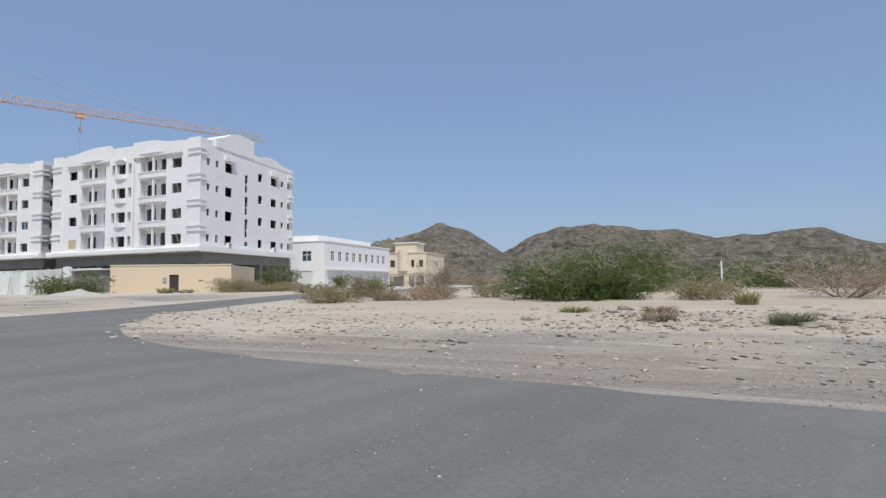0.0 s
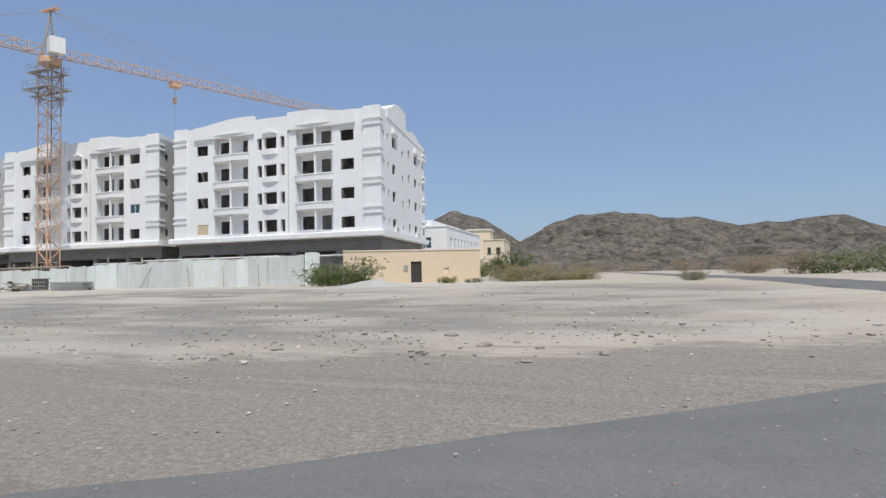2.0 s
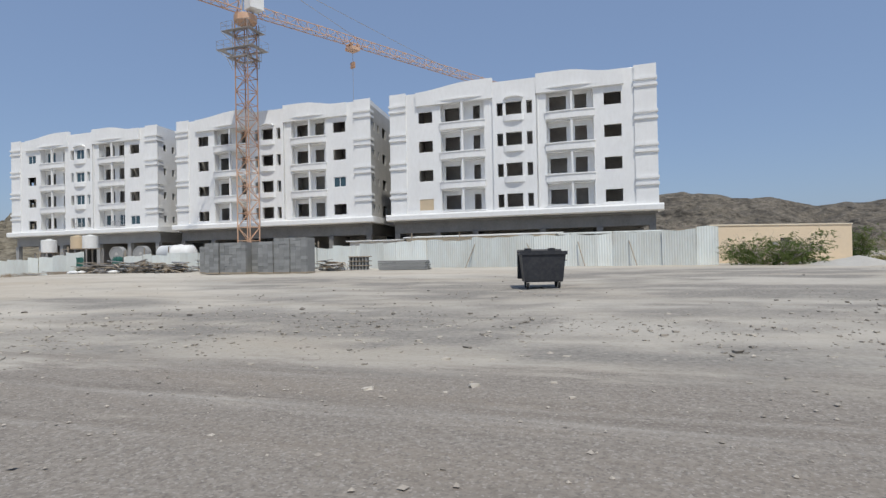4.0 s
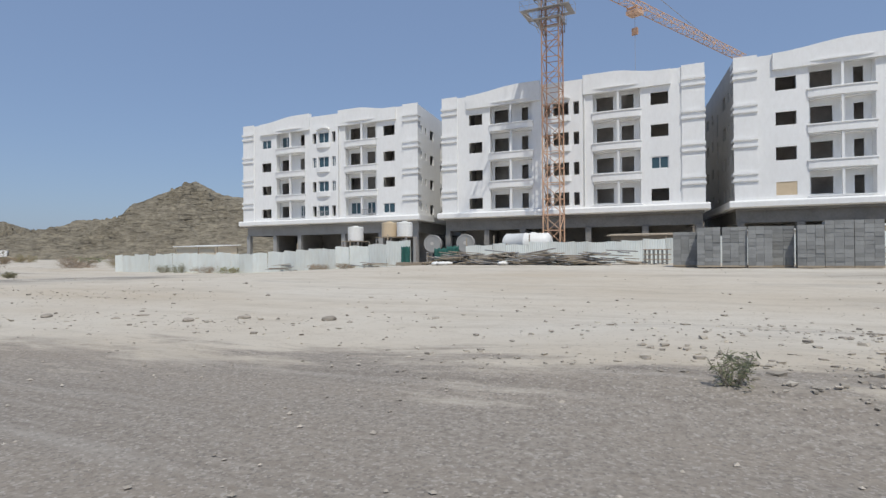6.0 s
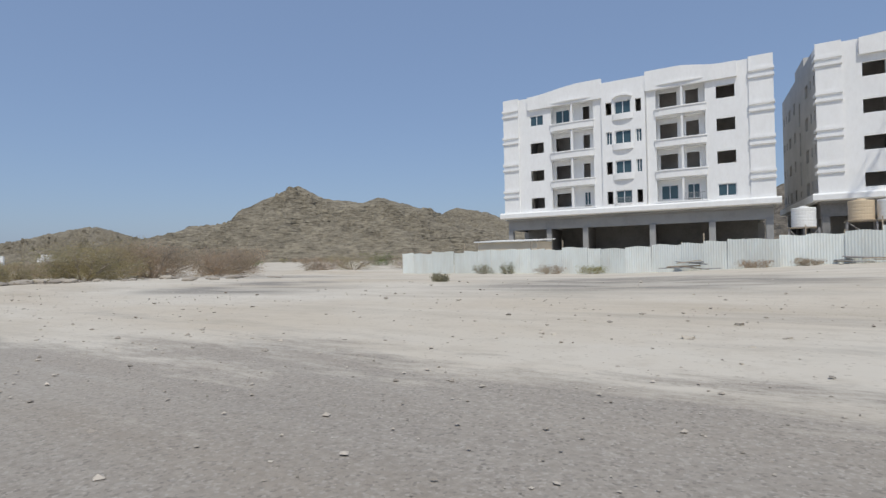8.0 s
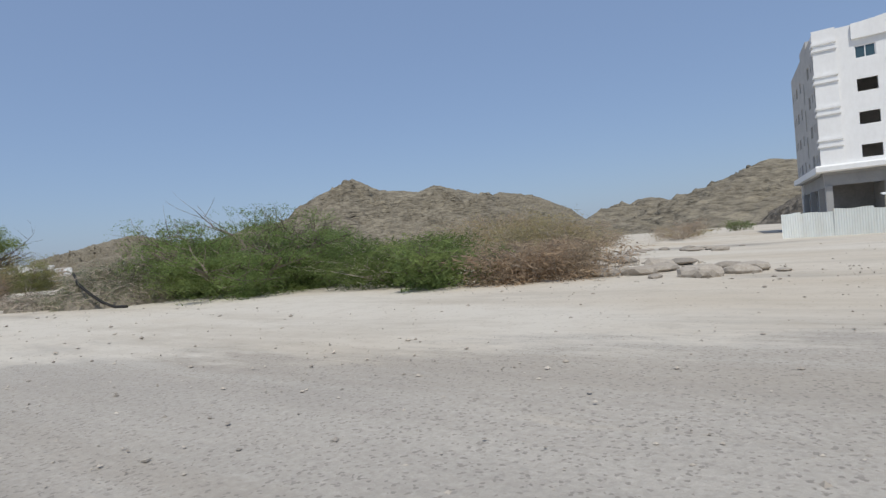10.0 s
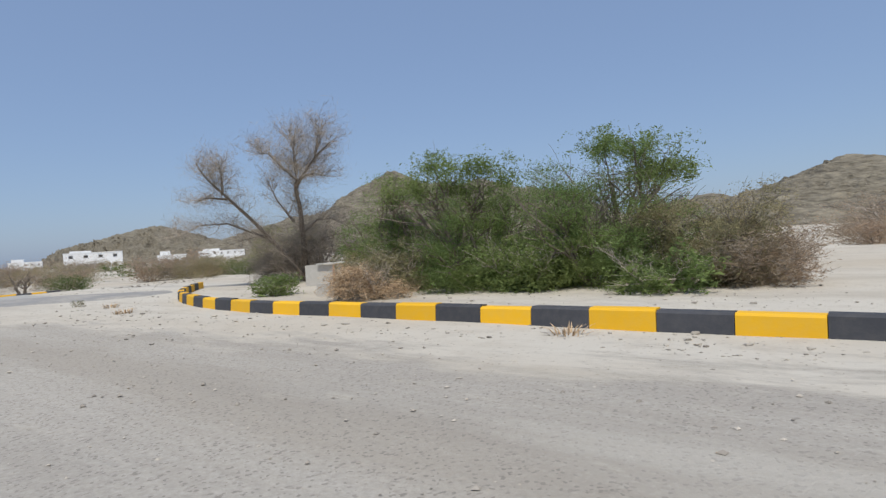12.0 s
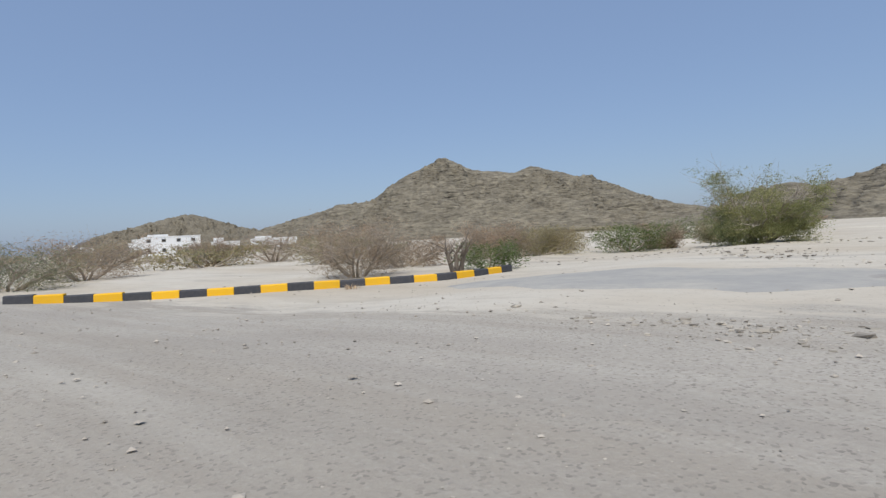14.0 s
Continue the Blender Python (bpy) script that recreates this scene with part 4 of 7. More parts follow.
def tower_crane(x, y, z0):
    c = thing("tower_crane", "orange and rust lattice tower crane standing before the middle building", "crane", at=(x, y, z0))
    part("mast", lattice(Mesh(), (0, 0, 0), (0, 0, 12.5), 1.7, 1.6, 0.075, 0.045), CRANE_Y, c, "orange lower mast")
    part("mast", lattice(Mesh(), (0, 0, 12.5), (0, 0, 28.2), 1.7, 1.6, 0.075, 0.045), RUST, c, "rusty upper mast")
    part("base", Mesh().box(-1.6, 1.6, -1.6, 1.6, -0.4, 0.15), CEMENT, c, "concrete footing")
    # climbing frame with its platforms
    part("climbing_frame", lattice(Mesh(), (0, 0, 23.2), (0, 0, 28.3), 2.05, 1.27, 0.05, 0.028), STEEL, c)
    for z, r, far in ((24.1, 1.35, 1.6), (25.1, 1.5, 2.9), (27.2, 1.45, 2.3)):
        m = Mesh()
        for k in range(2):
            w = (-r, -r + 0.6) if k == 0 else (r - 0.6, r)
            m.box(-far, far * 0.7, w[0], w[1], z, z + 0.06)
        m.box(-far + 0.01, -far + 0.6, -r + 0.605, r - 0.605, z, z + 0.06).box(far * 0.7 - 0.6, far * 0.7 - 0.01, -r + 0.605, r - 0.605, z, z + 0.06)
        for sy in (-r, r):
            for up in (0.5, 1.0):
                m.tube((-far, sy, z + up), (far * 0.7, sy, z + up), 0.018, sides=4)
            for k in range(6):
                u = -far + far * 1.7 * k / 5
                m.tube((u, sy, z), (u, sy, z + 1.0), 0.018, sides=4)
        for sx in (-far, far * 0.7):
            m.tube((sx, -r, z + 1.0), (sx, r, z + 1.0), 0.018, sides=4)
        part("platform", m, STEEL, c)
        part("bracket", Mesh().tube((-far, -r, z), (-1.02, -1.02, z - 1.4), 0.04, sides=5).tube((-far, r, z), (-1.02, 1.02, z - 1.4), 0.04, sides=5), STEEL, c)
    part("slewing_ring", Mesh().lathe([(1.1, 28.2), (1.3, 28.4), (1.3, 29.1), (0.9, 29.3)], 0, 0, 16), CRANE_Y, c)
    d = Vector((0.393, 0.92, 0)).normalized()
    s = Vector((d.y, -d.x, 0))
    head = Mesh()
    for sx in (-0.6, 0.6):
        head.tube(s * sx + Vector((0, 0, 29.2)) + d * 0.6, d * 0.0 + Vector((0, 0, 35.4)), 0.08, sides=5)
        head.tube(s * sx + Vector((0, 0, 29.2)) - d * 0.8, d * 0.0 + Vector((0, 0, 35.4)), 0.08, sides=5)
    for k in range(1, 6):
        w = 0.6 * (1 - k / 6.5)
        zz = 29.2 + k
        head.tube(s * w + Vector((0, 0, zz)), -s * w + Vector((0, 0, zz)), 0.04, sides=4)
        head.tube(s * w + Vector((0, 0, zz)), -s * w * 0.9 + Vector((0, 0, zz + 0.9)), 0.035, sides=4)
    part("tower_head", head, STEEL, c)
    flag = Mesh().box(-1.4, 1.4, -0.35, 0.35, 35.4, 35.55)
    part("head_platform", flag, CRANE_Y, c)
    tip = d * 48 + Vector((0, 0, 30.4))
    part("jib", lattice(Mesh(), d * 0.8 + Vector((0, 0, 29.6)), tip, 1.15, 1.5, 0.06, 0.032, tri=True), CRANE_Y, c)
    back = -d * 13 + Vector((0, 0, 29.7))
    part("counter_jib", lattice(Mesh(), -d * 0.8 + Vector((0, 0, 29.5)), back, 1.2, 1.5, 0.07, 0.04, tri=True), CRANE_Y, c)
    cw = Mesh()
    for k in range(3):
        o = -d * (10 + 0.95 * k)
        cw.prism([(o.x + s.x * a + d.x * e, o.y + s.y * a + d.y * e) for a, e in ((-0.8, -0.4), (0.8, -0.4), (0.8, 0.4), (-0.8, 0.4))], "z", 28.3, 30.4)
    part("counterweight", cw, CEMENT, c)
    tie = Mesh()
    for k in (17, 36):
        tie.tube((0, 0, 35.4), d * k + Vector((0, 0, 30.8)), 0.035, sides=4)
    tie.tube((0, 0, 35.4), -d * 11 + Vector((0, 0, 30.4)), 0.04, sides=4)
    part("tie_bar", tie, STEEL, c)
    o = s * 1.35 + d * 0.3
    cab = Mesh().prism([(o.x + s.x * a + d.x * e, o.y + s.y * a + d.y * e) for a, e in ((-0.7, -0.8), (0.7, -0.8), (0.7, 0.9), (-0.7, 0.9))], "z", 29.5, 31.5)
    cabin = part("cabin", cab, WHITE_P, c, "white operator's cabin")
    o2 = o + d * 0.905
    part("cabin_window", Mesh().prism([(o2.x + s.x * a + d.x * e, o2.y + s.y * a + d.y * e) for a, e in ((-0.6, 0), (0.6, 0), (0.6, 0.03), (-0.6, 0.03))], "z", 30.2, 31.2), PANE, cabin)
    t0 = d * 15.6 + Vector((0, 0, 29.75))
    tr = Mesh().prism([(t0.x + s.x * a + d.x * e, t0.y + s.y * a + d.y * e) for a, e in ((-0.75, -0.7), (0.75, -0.7), (0.75, 0.7), (-0.75, 0.7))], "z", 29.0, 29.45)
    for e in (-0.5, 0.5):
        tr.tube(t0 + d * e - s * 0.7, t0 + d * e + s * 0.7, 0.16, sides=8)
    part("trolley", tr, CRANE_Y, c)
    part("hoist_rope", Mesh().tube(t0 - Vector((0, 0, 0.4)), t0 - Vector((0, 0, 2.4)), 0.03, sides=4).tube(t0 - Vector((0, 0, 3.0)), t0 - Vector((0, 0, 9.5)), 0.025, sides=4), STEEL, c)
    part("hook_block", Mesh().prism([(t0.x + s.x * a + d.x * e, t0.y + s.y * a + d.y * e) for a, e in ((-0.35, -0.15), (0.35, -0.15), (0.35, 0.15), (-0.35, 0.15))], "z", t0.z - 3.1, t0.z - 2.3), RUST, c)
    return c


tower_crane(-34.5, 55.9, 0.5)


# ---- sheet-metal site fence ----
def fence_sheet(w, h, seed):
    """One corrugated sheet, w wide and h high, standing on its lower edge."""
    rnd = random.Random(seed)
    m = Mesh()
    n = max(4, int(w / 0.16)) * 2
    pts = []
    for i in range(n + 1):
        pts.append((w * i / n, 0.011 * (1 if (i // 1) % 2 else -1)))
    top = [h + 0.02 * math.sin(3 * p[0] + seed) for p in pts]
    lean = rnd.uniform(-0.05, 0.03)
    s = len(m.v)
    for off in (0.0, 0.006):
        for (x, y), z in zip(pts, top):
            m.v += [(x, y + off, 0.0), (x, y + off + lean, z)]
    k = 2 * (n + 1)
    for i in range(n):
        a = s + 2 * i
        m.f.append((a, a + 2, a + 3, a + 1))
        m.f.append((a + k, a + k + 1, a + k + 3, a + k + 2))
        m.f.append((a + 1, a + 3, a + k + 3, a + k + 1))
    m.f.append((s, s + 1, s + k + 1, s + k))
    m.f.append((s + 2 * n, s + k + 2 * n, s + k + 2 * n + 1, s + 2 * n + 1))
    return m


def fence_run(x0, x1, y, low, high, seed, label):
    rnd = random.Random(seed)
    f = thing("site_fence", label, "fence", "sheet-metal site fence", (0, 0, 0))
    shapes = []
    for i in range(6):
        w = (1.05, 1.3, 1.9, 2.1, 1.5, 2.4)[i]
        shapes.append((w, fence_sheet(w, 1.0, seed + i).data("sheet", SHEET)))
    x = x0
    post = Mesh().box(-0.04, 0.04, 0.03, 0.11, 0, 1).data("post", WOOD)
    while x < x1:
        w, me = rnd.choice(shapes)
        h = low + (high - low) * (x - x0) / (x1 - x0) + rnd.uniform(-0.1, 0.12)
        z = ground_z(x + w / 2, y) - 0.06
        ob = new("sheet", me)
        ob.parent = f
        ob.matrix_basis = Matrix.Translation((x, y + rnd.uniform(-0.04, 0.04), z)) @ Matrix.Rotation(rnd.uniform(-0.02, 0.02), 4, "Z") @ Matrix.Rotation(rnd.uniform(-0.012, 0.012), 4, "Y") @ Matrix.Diagonal((1, 1, h, 1))
        if rnd.random() < 0.5:
            po = new("post", post)
            po.parent = f
            po.matrix_basis = Matrix.Translation((x, y + 0.09, z)) @ Matrix.Diagonal((1, 1, h + rnd.choice((0.0, 0.1, 0.6)), 1))
        x += w + rnd.uniform(-0.03, 0.02)
    return f


fence_run(-82.5, -44.2, 42.4, 1.95, 2.15, 3, "pale corrugated metal fence leaning round the building site")
fence_run(-38.2, -14.5, 42.4, 1.55, 1.9, 4, "low weathered corrugated metal fence behind stacked materials")
fence_run(-14.5, 13.0, 42.4, 1.95, 2.45, 5, "pale blue-grey corrugated metal fence with props")


def prop(x, y, h, lean):
    m = Mesh().tube((0, 0, 0), (lean, 0.5, h), 0.035, sides=5)
    return solo("timber_prop", m, WOOD, "thin timber prop leaning on the metal fence", "prop", "timber props on the fence", (x, y - 0.6, ground_z(x, y)))


for px, ln in ((1.2, -0.7), (4.6, -0.5), (-4.0, 0.6), (8.0, -0.5)):
    prop(px, 42.4, 1.7, ln)

# ---- beige wall with a doorway ----
def beige_wall():
    a, b = Vector((12.9, 46.2, 0)), Vector((23.0, 51.6, 0))
    L, ang = (b - a).length, math.degrees(math.atan2(b.y - a.y, b.x - a.x))
    w = thing("boundary_wall", "plain beige rendered boundary wall with a dark doorway", "wall", at=(a.x, a.y, 0.35), rz=ang)
    m = grid_wall(Mesh(), (0, L), (-0.3, 2.85), [(5.55, 6.45, -0.3, 1.95), (8.35, 8.75, 0.95, 1.4)], 0, 0.25)
    m.box(L - 0.25, L, 0.25, 9.0, -0.3, 2.85).box(0, 0.25, 0.25, 6.0, -0.3, 2.85)
    part("wall", m, BEIGE, w)
    part("coping", Mesh().box(-0.05, L + 0.05, -0.06, 0.31, 2.853, 2.95), CREAM, w)
    part("door", Mesh().box(5.55, 6.45, 0.14, 0.19, -0.28, 1.93), DARKWOOD, w, "dark metal door")
    part("meter_box", Mesh().box(4.95, 5.3, -0.08, -0.003, 1.2, 1.65), CEMENT, w)
    part("vent", Mesh().box(8.36, 8.74, 0.1, 0.15, 0.96, 1.39), CREAM, w)
    return w


beige_wall()

# ---- painted kerbs ----
def kerb(points, label, anchor, lengths, length=0.83, height=0.26, depth=0.22):
    """A row of kerb stones, painted yellow and black in turn, along a line of corner points."""
    k = thing("kerb", label, "kerb", "painted kerbs")
    P = [Vector((x, y, 0)) for x, y in points]
    dist = [0.0]
    for a, b in zip(P, P[1:]):
        dist.append(dist[-1] + (b - a).length)
    bev = 0.03
    shape = Mesh().prism([(0, -0.15), (0.03, height - bev), (0.03 + bev, height), (depth, height), (depth, -0.15)], "x", 0.004, length - 0.004)
    meshes = {0: shape.data("kerb_stone", YELLOW), 1: shape.data("kerb_stone", BLACK)}
    rnd = random.Random(5)
    # joints on both sides of the one where a yellow stone ends
    cuts = [anchor]
    while cuts[-1] < dist[-1] - 1.0:
        cuts.append(cuts[-1] + float(np.interp(cuts[-1], *lengths)))
    ahead = len(cuts) - 1
    while cuts[0] > 1.0:
        cuts.insert(0, cuts[0] - float(np.interp(cuts[0], *lengths)))
    back = len(cuts) - 1 - ahead
    for n, (s, e) in enumerate(zip(cuts, cuts[1:])):
        i = n - back + 1
        def at(d):
            return np.array([np.interp(d, dist, [p.x for p in P]), np.interp(d, dist, [p.y for p in P])])
        a, b = at(s), at(e)
        ob = new("kerb_stone", meshes[i % 2])
        ob.parent = k
        ob.matrix_basis = pose(a[0], a[1], ground_z(*a) + rnd.uniform(-0.012, 0.012), rnd.uniform(-1, 1), rnd.uniform(-0.5, 0.5), math.degrees(math.atan2(b[1] - a[1], b[0] - a[0]))) @ Matrix.Diagonal(((e - s) / length, 1, 1, 1))
    return k


def arc(cx, cy, r, a0, a1, n=10):
    return [(cx + r * math.cos(radians(a0 + (a1 - a0) * i / n)), cy + r * math.sin(radians(a0 + (a1 - a0) * i / n))) for i in range(n + 1)]


kerb([(-127.0, -2.37), (-126.3, -2.97), (-125.5, -3.69), (-124.7, -4.31), (-124.0, -4.8), (-123.2, -5.37), (-122.4, -5.88), (-121.6, -6.32), (-120.8, -6.7), (-120.0, -7.05), (-119.0, -7.43), (-118.0, -7.75), (-117.0, -8.0), (-116.0, -8.18), (-115.0, -8.3), (-114.0, -8.35), (-113.0, -8.36), (-112.0, -8.37), (-108.0, -8.47), (-104.0, -8.56), (-100.0, -8.62), (-96.0, -8.56), (-95.0, -8.55), (-84, -8.1)], "yellow and black painted concrete kerb curving into a side road", 17.36, ([0, 45], [0.869, 0.869]))
kerb([(-151, -15.6), (-148.2, -12.3), (-147.2, -11.24), (-146.2, -10.25), (-145.28, -9.1), (-144.71, -8.45), (-143.93, -7.35), (-143.49, -6.75), (-143.09, -6.1), (-142.85, -5.4), (-142.69, -4.7), (-142.6, -3.2), (-142.7, -1.8)], "yellow and black painted concrete kerb on the far side of the junction", 9.53, ([0, 20], [0.74, 0.74]), length=0.74, height=0.21)

# ---- building-site things ----
def water_tank(x, y, z, material, label):
    r, h = 0.72, 1.3
    t = thing("water_tank", label, "water tank", "water tanks on the site", (x, y, z))
    prof = [(r * 0.97, 0.0), (r, 0.05)]
    for k in range(5):
        z0 = 0.12 + k * 0.22
        prof += [(r, z0), (r - 0.007, z0 + 0.03), (r - 0.007, z0 + 0.06), (r, z0 + 0.09)]
    prof += [(r, h - 0.05), (r * 0.97, h), (0.3, h + 0.05)]
    part("body", Mesh().lathe(prof, 0, 0, 28), material, t)
    part("lid", Mesh().lathe([(0.26, h + 0.03), (0.26, h + 0.1), (0.2, h + 0.13)], 0, 0, 14), material, t)
    return t


water_tank(-49.86, 43.6, 2.57, WHITE_P, "white ribbed plastic water tank on a timber stand")
water_tank(-46.7, 44.4, 2.9, TAN_P, "tan ribbed plastic water tank on a raised stand")
water_tank(-45.15, 44.5, 2.9, WHITE_P, "white plastic water tank on a raised stand")


def stand(x0, x1, y0, y1, z, label):
    s = thing("tank_stand", label, "stand", "stands under the water tanks", (0, 0, 0))
    for i in range(int((x1 - x0) / 0.24)):
        part("board", Mesh().box(x0 + i * 0.24, x0 + i * 0.24 + 0.22, y0, y1, z - 0.05, z), WOOD, s)
    for x in (x0 + 0.1, (x0 + x1) / 2, x1 - 0.1):
        for y in (y0 + 0.15, y1 - 0.15):
            part("leg", Mesh().box(x - 0.05, x + 0.05, y - 0.05, y + 0.05, ground_z(x, y) - 0.1, z - 0.05), STEEL, s)
    part("brace", Mesh().tube((x0 + 0.1, y0 + 0.1, 0.3), (x1 - 0.1, y0 + 0.1, z - 0.1), 0.03).tube((x1 - 0.1, y0 + 0.1, 0.3), (x0 + 0.1, y0 + 0.1, z - 0.1), 0.03), STEEL, s)
    return s


stand(-50.8, -48.9, 42.6, 44.7, 2.57, "rough timber stand under a water tank")
stand(-47.6, -44.3, 43.3, 45.5, 2.9, "steel and board stand carrying two water tanks")


def fuel_tank(x, y, z):
    t = thing("fuel_tank", "long white cylindrical tank lying on a low cradle", "tank", at=(x, y, z))
    m = Mesh()
    n, r, L = 22, 0.8, 3.95
    rings = [(-L / 2, 0.5), (-L / 2 + 0.12, 0.68), (-L / 2 + 0.25, r), (-0.2, r), (-0.19, r + 0.03), (0.0, r + 0.03), (0.01, r), (L / 2 - 0.25, r), (L / 2 - 0.12, 0.68), (L / 2, 0.5)]
    for xx, rr in rings:
        for i in range(n):
            a = 2 * math.pi * i / n
            m.v.append((xx, rr * math.cos(a), r + rr * math.sin(a)))
    for k in range(len(rings) - 1):
        for i in range(n):
            j = (i + 1) % n
            m.f.append((k * n + i, k * n + j, (k + 1) * n + j, (k + 1) * n + i))
    m.f += [tuple(range(n)), tuple(range((len(rings) - 1) * n, len(rings) * n))]
    part("body", m, WHITE_P, t, smooth=True)
    part("manhole", Mesh().lathe([(0.25, 1.45), (0.25, 1.62), (0.2, 1.66)], 0.5, 0, 12), WHITE_P, t)
    for k in (-1.2, 1.2):
        part("cradle", Mesh().box(k - 0.1, k + 0.1, -0.7, 0.7, -0.85, 0.18), STEEL, t)
    return t


fuel_tank(-33.55, 44.2, 1.36)


def ring_pipe(x, y, z, label):
    m = Mesh()
    n = 28
    for r, yy in ((0.79, -0.35), (0.79, 0.35), (0.68, 0.35), (0.68, -0.35)):
        for i in range(n):
            a = 2 * math.pi * i / n
            m.v.append((r * math.cos(a), yy, 0.79 + r * math.sin(a)))
    for k in range(4):
        for i in range(n):
            j = (i + 1) % n
            m.f.append((k * n + i, ((k + 1) % 4) * n + i, ((k + 1) % 4) * n + j, k * n + j))
    t = thing("cable_reel", label, "reel", "round reels at the site gate", (x, y, z), 12)
    part("rim", m, CEMENT, t)
    part("flange", Mesh().prism([(0.69 * math.cos(2 * math.pi * i / 24), 0.79 + 0.69 * math.sin(2 * math.pi * i / 24)) for i in range(24)], "y", -0.3, -0.24), CEMENT, t)
    part("hub", Mesh().prism([(0.16 * math.cos(2 * math.pi * i / 12), 0.79 + 0.16 * math.sin(2 * math.pi * i / 12)) for i in range(12)], "y", -0.34, -0.301), INNER, t)
    part("trestle", Mesh().box(-0.6, 0.6, -0.3, 0.3, -0.08, 0.02).box(-0.55, -0.47, -0.28, 0.28, -1.7, -0.08).box(0.47, 0.55, -0.28, 0.28, -1.7, -0.08), STEEL, t)
    return t


ring_pipe(-43.05, 46.0, 1.49, "pale grey round reel on a steel trestle behind the gate")
ring_pipe(-39.8, 46.0, 1.49, "pale grey round reel on a trestle by the site columns")


def net_panel(x0, y0, x1, y1, h, seed, label):
    rnd = random.Random(seed)
    m = Mesh()
    n, rows = 14, 5
    for j in range(rows + 1):
        for i in range(n + 1):
            t = i / n
            x, y = x0 + (x1 - x0) * t, y0 + (y1 - y0) * t
            m.v.append((x, y + rnd.uniform(-0.06, 0.06) + 0.05 * math.sin(9 * t), ground_z(x, y) - 0.05 + h * j / rows - (0.12 * math.sin(math.pi * t * 3) ** 2 if j == rows else 0)))
    for j in range(rows):
        for i in range(n):
            a = j * (n + 1) + i
            m.f.append((a, a + 1, a + n + 2, a + n + 1))
    ob = solo("shade_net", m, NET, label, "net", "green nets closing the site gate", smooth=True)
    mod = ob.modifiers.new("thickness", "SOLIDIFY")
    mod.thickness = 0.02
    return ob


net_panel(-44.2, 42.2, -43.4, 42.3, 1.75, 7, "narrow dark green shade net beside the site gate")
net_panel(-40.25, 43.0, -39.1, 43.0, 1.6, 9, "dark teal shade net on a leaf of the site gate")
net_panel(-42.15, 44.5, -40.8, 44.5, 1.5, 11, "faded green shade net inside the site gate")


def site_hut(x0, x1, y0, y1, z, h, label, wall, roof_mat, windows=(), slope=0.18):
    b = thing("site_hut", label, "hut", "huts inside the site fence", (0, 0, z))
    holes = [(u, u + 0.85, h - 1.0, h - 0.35) for u in windows]
    part("wall", grid_wall(Mesh(), (x0, x1), (-0.6, h), holes, y0, y0 + 0.08), wall, b)
    part("wall", Mesh().box(x0, x0 + 0.08, y0 + 0.08, y1, -0.6, h).box(x1 - 0.08, x1, y0 + 0.08, y1, -0.6, h).box(x0, x1, y1 - 0.08, y1, -0.6, h), wall, b)
    part("roof", Mesh().prism([(y0 - 0.3, h + 0.02), (y0 - 0.3, h + 0.12), (y1 + 0.3, h + 0.12 + slope), (y1 + 0.3, h + 0.02 + slope)], "x", x0 - 0.25, x1 + 0.25), roof_mat, b)
    for u in windows:
        part("air_conditioner", Mesh().box(u + 0.05, u + 0.75, y0 - 0.25, y0 + 0.2, h - 0.95, h - 0.45), WOOD, b, "boxed air conditioner in a window opening")
    return b


site_hut(-12.2, 1.4, 50.0, 53.0, 0.55, 2.55, "long cream portable cabin with boxed air conditioners", CREAM, WHITE_P, (-9.6, -7.2, -0.9))
site_hut(1.8, 9.6, 50.2, 53.0, 0.55, 2.45, "grey-roofed lean-to shed behind the metal fence", BARE, SHEET)
site_hut(-17.6, -12.6, 49.0, 52.0, 0.55, 2.35, "low open shed with a white sheet roof", INNER, WHITE_P, (), 0.05)
site_hut(-75.8, -69.8, 45.2, 48.6, -0.45, 2.75, "cream portable cabin with a flat roof", CREAM, WHITE_P)
site_hut(-27.2, -21.4, 45.5, 48.5, 0.5, 2.1, "low timber shed with a thin board roof", WOOD, WOOD)


def block_stack(x, y, w, d, h, seed):
    """Pallet of concrete blocks, laid in courses."""
    s = thing("block_pallet", "pallet stacked high with grey concrete blocks", "blocks", "pallets of concrete blocks", (x, y, ground_z(x, y) + 0.02))
    rnd = random.Random(seed)
    part("pallet", Mesh().box(-w / 2, w / 2, -d / 2, d / 2, 0.0, 0.1), WOOD, s)
    nx, nz = max(1, round(w / 0.42)), round(h / 0.205)
    front = Mesh().box(0.004, w / nx - 0.004, 0, 0.2, 0.003, 0.202).data("block", BLOCK)
    part("core", Mesh().box(-w / 2 + 0.03, w / 2 - 0.03, -d / 2 + 0.17, d / 2, 0.1, 0.1 + nz * 0.205 - 0.01), BLOCK, s)
    for k in range(nz):
        for i in range(nx):
            ob = new("block", front)
            ob.parent = s
            ob.matrix_basis = Matrix.Translation((-w / 2 + i * w / nx, -d / 2 + rnd.uniform(-0.015, 0.015), 0.1 + k * 0.205))
    return s


bx = -21.9
for i, (w, h, dy) in enumerate(((1.25, 1.9, 0.9), (1.15, 2.15, 0.0), (1.2, 2.15, 0.1), (1.1, 2.15, -0.1), (1.0, 2.0, 0.5), (1.15, 2.15, -0.2), (1.2, 2.2, -0.1), (1.2, 2.2, 0.0))):
    block_stack(bx + w / 2, 34.2 + dy, w, 1.1, h, i)
    bx += w + 0.03 + (0.04 if i in (1, 4) else 0)


